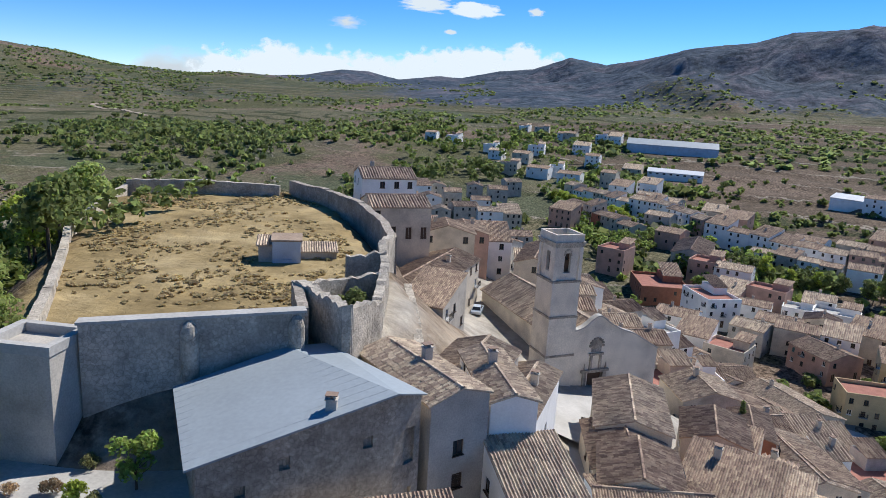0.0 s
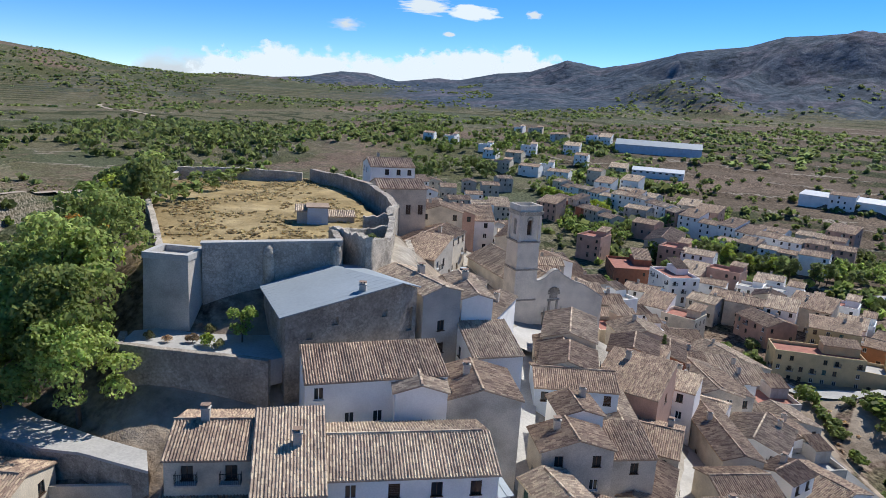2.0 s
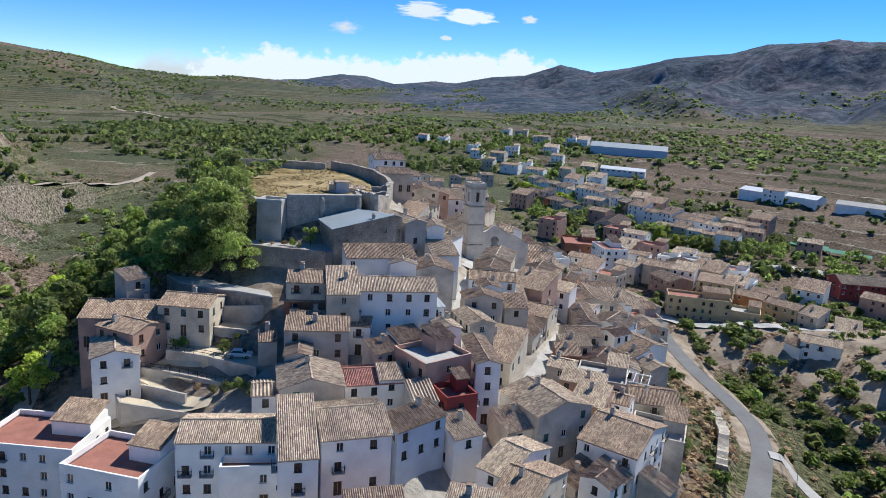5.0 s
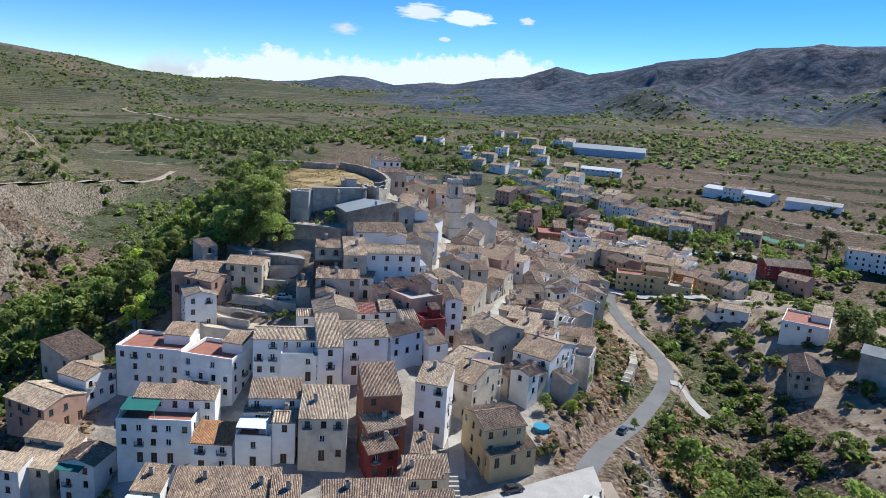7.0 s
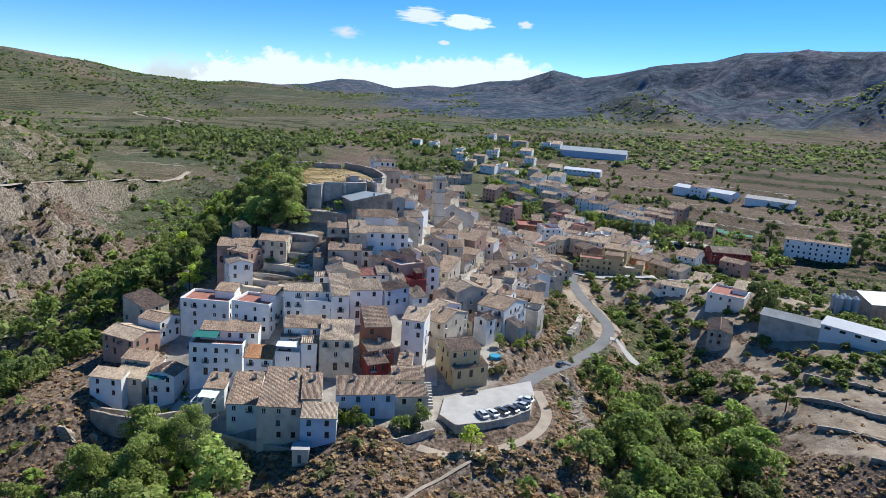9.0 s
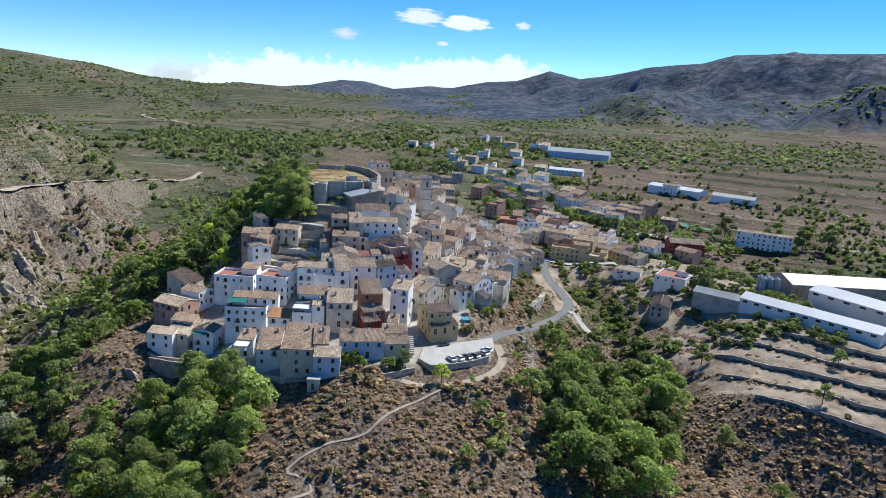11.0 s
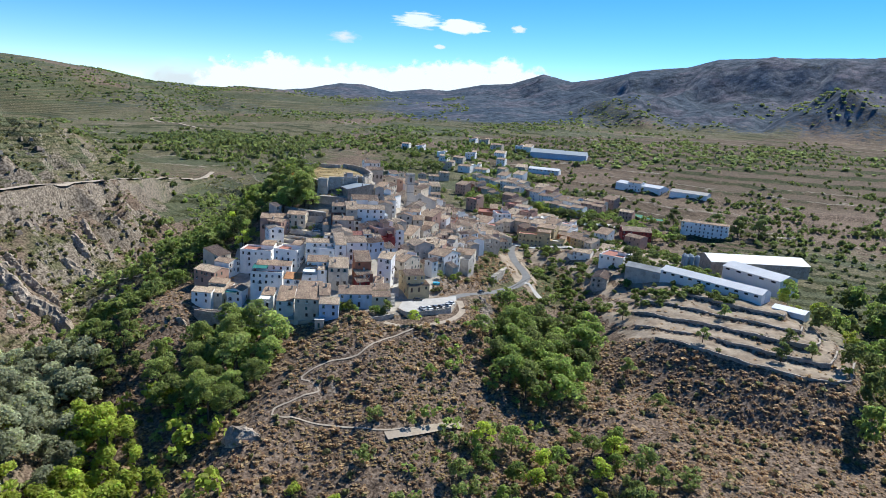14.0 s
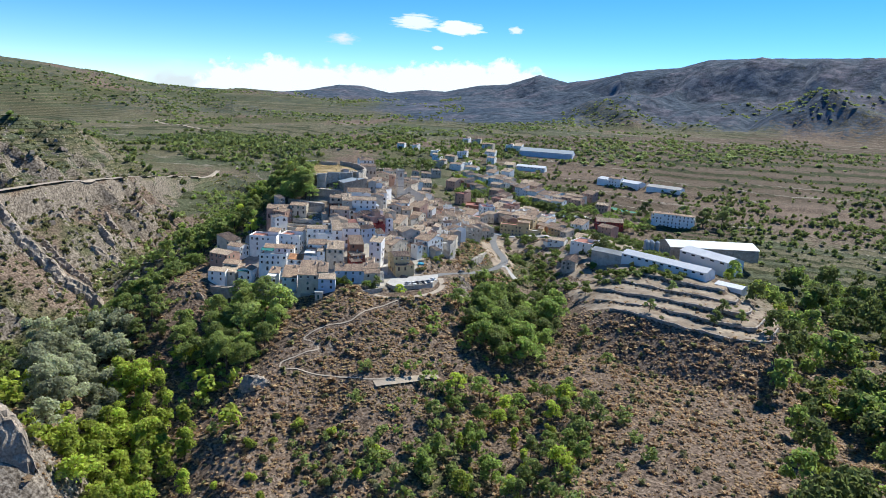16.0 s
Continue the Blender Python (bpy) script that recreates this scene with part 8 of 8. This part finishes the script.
def rock_rib(pts, tops, half, label, seed, sink=4.0, lean=0.5, layers=0.0):
    """A tilted rib of bedded rock along a line: a broad sunlit slab on one side, a broken face on the other."""
    rnd = np.random.RandomState(seed)
    P = np.array(pts, float)
    seg = np.hypot(*np.diff(P, axis=0).T)
    s_ = np.concatenate([[0], np.cumsum(seg)])
    n = max(6, int(s_[-1] / 0.8))
    u = np.linspace(0, s_[-1], n)
    x, y, top = np.interp(u, s_, P[:, 0]), np.interp(u, s_, P[:, 1]), np.interp(u, s_, tops)
    tx, ty = np.gradient(x), np.gradient(y)
    l_ = np.hypot(tx, ty)
    nx, ny = -ty / l_, tx / l_
    taper = np.sqrt(np.clip(np.minimum(u, s_[-1] - u) / (half * 0.9), 0.04, 1))
    across = np.array([-1.0, -0.88, -0.8, -0.62, -0.5, -0.4, -0.3, -0.1, 0.1, 0.25, 0.4, 0.55, 0.7, 0.85, 1.0])
    shape = np.array([0.0, 0.35, 0.6, 0.72, 0.95, 1.0, 0.97, 0.9, 0.8, 0.7, 0.6, 0.46, 0.34, 0.18, 0.0])
    w = (half * (0.75 + 0.35 * vnoise(u / 4 + seed, 0.5)) * taper)[:, None]
    a_, h_ = across[None, :], shape[None, :]
    foot = H(x[:, None] + nx[:, None] * w * a_, y[:, None] + ny[:, None] * w * a_) - sink * (1 - h_)
    px, py = x[:, None] + nx[:, None] * w * (a_ + lean * (h_ - 0.5)), y[:, None] + ny[:, None] * w * (a_ + lean * (h_ - 0.5))
    crag = 2.0 * vnoise(px / 3.1 + seed, py / 3.1) + 1.5 * vnoise(px / 1.2, py / 1.2 + seed)
    z = foot + (np.maximum(top[:, None], foot + 0.5) - foot) * h_ * taper[:, None] + crag * h_
    if layers:
        z = z + 0.75 * (np.floor(z / layers) * layers - z)
    V = np.stack([px + rnd.normal(size=px.shape) * 0.3, py + rnd.normal(size=px.shape) * 0.3, z], -1).reshape(-1, 3).tolist()
    c = len(across)
    F_ = [(i * c + j, i * c + j + 1, (i + 1) * c + j + 1, (i + 1) * c + j) for i in range(n - 1) for j in range(c - 1)]
    return tagged(new("rock_rib", mesh_of("rock_rib", V, F_, M_SLAB)), label, "rock", "rocks of the ravine")


def over(pts, up):
    return [hz(*p) + up for p in pts]


for pts, up, half, seed in (([(-214, 2), (-197, -4), (-181, -12), (-168, -14), (-154, -19), (-140, -17), (-133, -22)], 5.5, 6.0, 1), ([(-180, 6), (-168, 0), (-154, -4), (-146, -8)], 4.5, 4.0, 2),
                            ([(-178, 62), (-168, 52), (-158, 46)], 4.0, 4.0, 3), ([(-166, 30), (-156, 34), (-147, 36)], 4.0, 5.0, 4), ([(-186, 92), (-178, 82), (-170, 76)], 3.5, 4.0, 5)):
    rock_rib(pts, over(pts, up), half, "tilted pale limestone rib with a dark undercut on the hillside", seed)
rock_rib([(-118, -180), (-98, -184), (-82, -187), (-71, -189)], [7, 8, 7, 3], 10, "massive bedded tan rock outcrop above the ravine", 8, sink=10, lean=0.2, layers=2.2)
rock_rib([(-30, -124), (-24, -125.5), (-17, -127)], [-9.5, -7.5, -9], 5.5, "dark rounded boulder with a pale crest on the slope", 9, sink=3)
ribbed = lambda x, y: off_roads(x, y) * off_village(x, y) * (x < -104) * np.clip(1.5 * (1 - 5 * np.abs(fbm(x + y, 0.25 * (x - y), 42, 3, 30))) + 0.02, 0, 1)
boulders(1, 2400, (-330, -150, -100, 260), ribbed)
east_side = lambda x, y: off_roads(x, y) * np.clip(0.55 + 1.6 * fbm(x, y, 25, 3, 35), 0, 1)
thicket("woodland", scatter(20, 620, (60, -12, 195, 165), east_side, 1.6, 5.0, 1.2), "bush", M_GREEN, 0.6, "dark green garden trees and bushes east of the lane")
thicket("woodland", scatter(21, 360, (60, -12, 195, 165), east_side, 1.5, 4.0, 1.2), "bush", M_PINE, 0.6, "green garden bushes east of the lane")
bank_ = lambda x, y: off_roads(x, y) * (x > 33 + 0.25 * (y + 30)) * (np.hypot(x - 34, y + 42) > 15) * 0.8
thicket("dry_grass", scatter(22, 1500, (30, -40, 84, 66), bank_, 0.35, 1.1, 1.8), "bush", M_SCRUB, 0.05, "dry grass and weeds on the bank above the lane")
thicket("dry_grass", scatter(53, 9000, (54, -35, 150, 150), lambda x, y: off_roads(x, y) * off_bench(x, y) * np.clip(0.6 + 1.2 * fbm(x, y, 18, 3, 50), 0, 1), 0.25, 0.9, 1.8), "bush", M_SCRUB, 0.05, "dry grass and weeds on the old terraces east of the lane")
thicket("scrub", scatter(23, 90, (30, -40, 84, 66), bank_, 1.2, 3.0, 1.3), "bush", M_SCRUBG, 0.3, "dull green bushes on the bank above the lane")
field = lambda x, y: (along(x, y, CASTLE_HILL)[0] < 17) * np.clip(0.4 + 1.6 * fbm(x, y, 12, 3, 27), 0, 1)
thicket("dry_grass", scatter(13, 11000, (-62, 50, -5, 138), field, 0.12, 0.38, 2.2), "bush", leaf_mat("straw_grass", (0.50, 0.40, 0.22)), 0.06, "dry straw-coloured grass in the castle field")
BELT = [(110, 262), (150, 232), (186, 186), (205, 160), (240, 196), (204, 228), (160, 258), (118, 288)]
thicket("woodland", scatter(51, 260, (108, 158, 242, 290), in_poly(BELT), 4, 9, 1.0), "round", M_GREEN, 0.3, "deep green garden trees below the white houses")
thicket("woodland", scatter(52, 160, (108, 158, 242, 290), in_poly(BELT), 3, 8, 1.0), "round", M_DARKLEAF, 0.3, "dark green garden trees below the white houses")
M_NET = mat("green_shade_net", (0.07, 0.20, 0.13), var=0.15, scale=0.4)
for nx_, ny_ in ((200, 252), (206, 243), (213, 236)):
    net = thing("shade_house", "low nursery shade house under green netting", "greenhouse", pose(nx_, ny_, hz(nx_, ny_), 0, 0, -32), "nursery shade houses")
    g = Geo()
    slab(g, (-9, -3.5, 2.3), (9, -3.5, 2.3), (9, 3.5, 2.6), (-9, 3.5, 2.6), 0.06)
    part("net", g, [M_NET], net)
    for px_ in (-8.8, 0, 8.8):
        for py_ in (-3.3, 3.3):
            g = Geo()
            g.cyl(px_, py_, -0.5, 2.35, 0.06, None, 6)
            part("post", g, [M_WHITE_PAINT], net)
boulders(31, 420, (55, -42, 63, -12), lambda x, y: (np.abs(x - 59.3 - 0.03 * (y + 26)) < 2.2) * 0.8)

# ---- in front of the lower houses ----
kiosk = thing("kiosk", "small flat-roofed pale concrete hut below the village", "hut", pose(-9, -69.5, hz(-9, -69.5), 0, 0, 4))
g = Geo()
for p_, q_ in (((-1.7, -1.6), (1.7, -1.6)), ((1.7, -1.6), (1.7, 1.6)), ((1.7, 1.6), (-1.7, 1.6)), ((-1.7, 1.6), (-1.7, -1.6))):
    facade(g, p_, q_, -2.5, 3.2, [(1.1, 2.0, 0.0, 2.0)] if p_[0] < 0 and p_[1] < 0 and q_[0] > 0 else [], 0.15)
part("wall", g.mesh("wall", [M_PLASTER_CREAM], weld=True), None, kiosk)
g = Geo()
g.box(-1.95, -1.85, 3.2, 1.95, 1.85, 3.4)
part("roof", g, [M_CONCRETE], kiosk)
g = Geo()
g.box(-0.55, -1.5, 0.0, 0.25, -1.45, 1.98)
part("door", g, [M_GREEN_WOOD], kiosk)


def pergola(x, y, z, w, d, yaw):
    """A white frame of posts and bars over a terrace."""
    ob = thing("pergola", "white painted pergola frame over a house terrace", "pergola", pose(x, y, z, 0, 0, yaw), "pergolas")
    for px_ in (-w / 2, 0, w / 2):
        for py_ in (-d / 2, d / 2):
            g = Geo()
            g.box(px_ - 0.07, py_ - 0.07, -2.5, px_ + 0.07, py_ + 0.07, 2.3)
            part("post", g, [M_WHITE_PAINT], ob)
    for py_ in (-d / 2, d / 2):
        g = Geo()
        g.box(-w / 2 - 0.3, py_ - 0.06, 2.3, w / 2 + 0.3, py_ + 0.06, 2.45)
        part("beam", g, [M_WHITE_PAINT], ob)
    for k in range(6):
        g = Geo()
        xx = -w / 2 + w * k / 5
        g.box(xx - 0.05, -d / 2 - 0.3, 2.45, xx + 0.05, d / 2 + 0.3, 2.57)
        part("bar", g, [M_WHITE_PAINT], ob)


pergola(-36.5, -48.5, 7.4, 6.5, 4.0, -3)
pergola(47.0, 30.0, 20.5, 7.0, 5.0, -22)
strip("lane", [(-47.5, -22), (-45.5, -31), (-45.0, -38), (-49.5, -45), (-57, -47)], 4.2, M_CONCRETE, "pale concrete lane between the lower houses", 0.35, category="lane")
strip("lane", [(-66, 2), (-64.5, 10), (-67, 22), (-72, 36)], 3.4, M_CONCRETE, "pale concrete lane climbing behind the houses", 0.35, category="lane")
jagged_wall("retaining_wall", [(-68, -43.5), (-60, -46.5), (-53, -48.5), (-46, -50.5)], -12, [2.4, 2.8, 3.4, 4.2], 0.6, M_STONE_DARK, "dark rubble retaining wall under the lower lane", 0.12, 1.4)
for hx_, hy_, hr_ in ((-71, -49, 3.0), (-64.5, -47.5, 2.6)):
    rock_rib([(hx_ - hr_, hy_ + 0.6), (hx_, hy_), (hx_ + hr_, hy_ - 0.8)], over([(hx_ - hr_, hy_), (hx_, hy_), (hx_ + hr_, hy_)], 1.5), hr_, "pale heap of rubble in a yard below the houses", 20 + int(hr_ * 3), sink=0.8, lean=0.0)
for bx_, by_, bh_, bm_ in ((-2.5, -60.5, 3.4, M_GREEN), (0.5, -60.8, 3.8, M_BRIGHT), (3.6, -60.4, 3.2, M_GREEN), (12.0, -59.5, 4.2, M_GREEN), (14.8, -59.0, 3.8, M_DARKLEAF), (-54.5, -41.5, 2.6, M_GREEN), (-51.5, -42.2, 2.8, M_DARKLEAF), (-48.8, -42.8, 2.4, M_GREEN)):
    tree("bush", bm_, bx_, by_, bh_, "in the gardens of the lower houses")


# ---- dry-stone walls of the eastern terraces ----
def bench_level(x, y):
    return float(bench_steps(np.array([x]), np.array([y]), along(np.array([x]), np.array([y]), EAST_BENCH)[0])[0])


for k in range(5):
    run, tops = [], []
    for a in range(176, 292, 4):
        cs, sn = math.cos(math.radians(a)), math.sin(math.radians(a))
        r_ = next((r for r in np.arange(6, 130, 0.5) if bench_level(188 + r * cs, 4 + r * sn) > k + 0.84), None)
        if r_ is None:
            continue
        x_, y_ = 188 + r_ * cs, 4 + r_ * sn
        z_ = hz(188 + (r_ - 2.6) * cs, 4 + (r_ - 2.6) * sn)
        if z_ > 0.5 and (not run or math.hypot(x_ - run[-1][0], y_ - run[-1][1]) < 14):
            run.append((x_, y_))
            tops.append(z_ + 0.15)
    if len(run) > 3:
        jagged_wall("terrace_wall", run, min(tops) - 5, tops, 0.7, M_STONE_DARK, "curving dry-stone wall of an old farm terrace", 0.14, 1.6)
plain_wood = lambda x, y: np.clip(0.35 + 1.8 * fbm(x, y, 45, 3, 51), 0, 1)
thicket("woodland", scatter(54, 420, (-40, 420, 120, 720), plain_wood, 5, 11, 1.0), "round", M_GREEN, 0.2, "green trees among the far houses")
thicket("woodland", scatter(55, 300, (60, 180, 150, 420), plain_wood, 4, 9, 1.0), "round", M_GREEN, 0.25, "green trees among the valley houses")
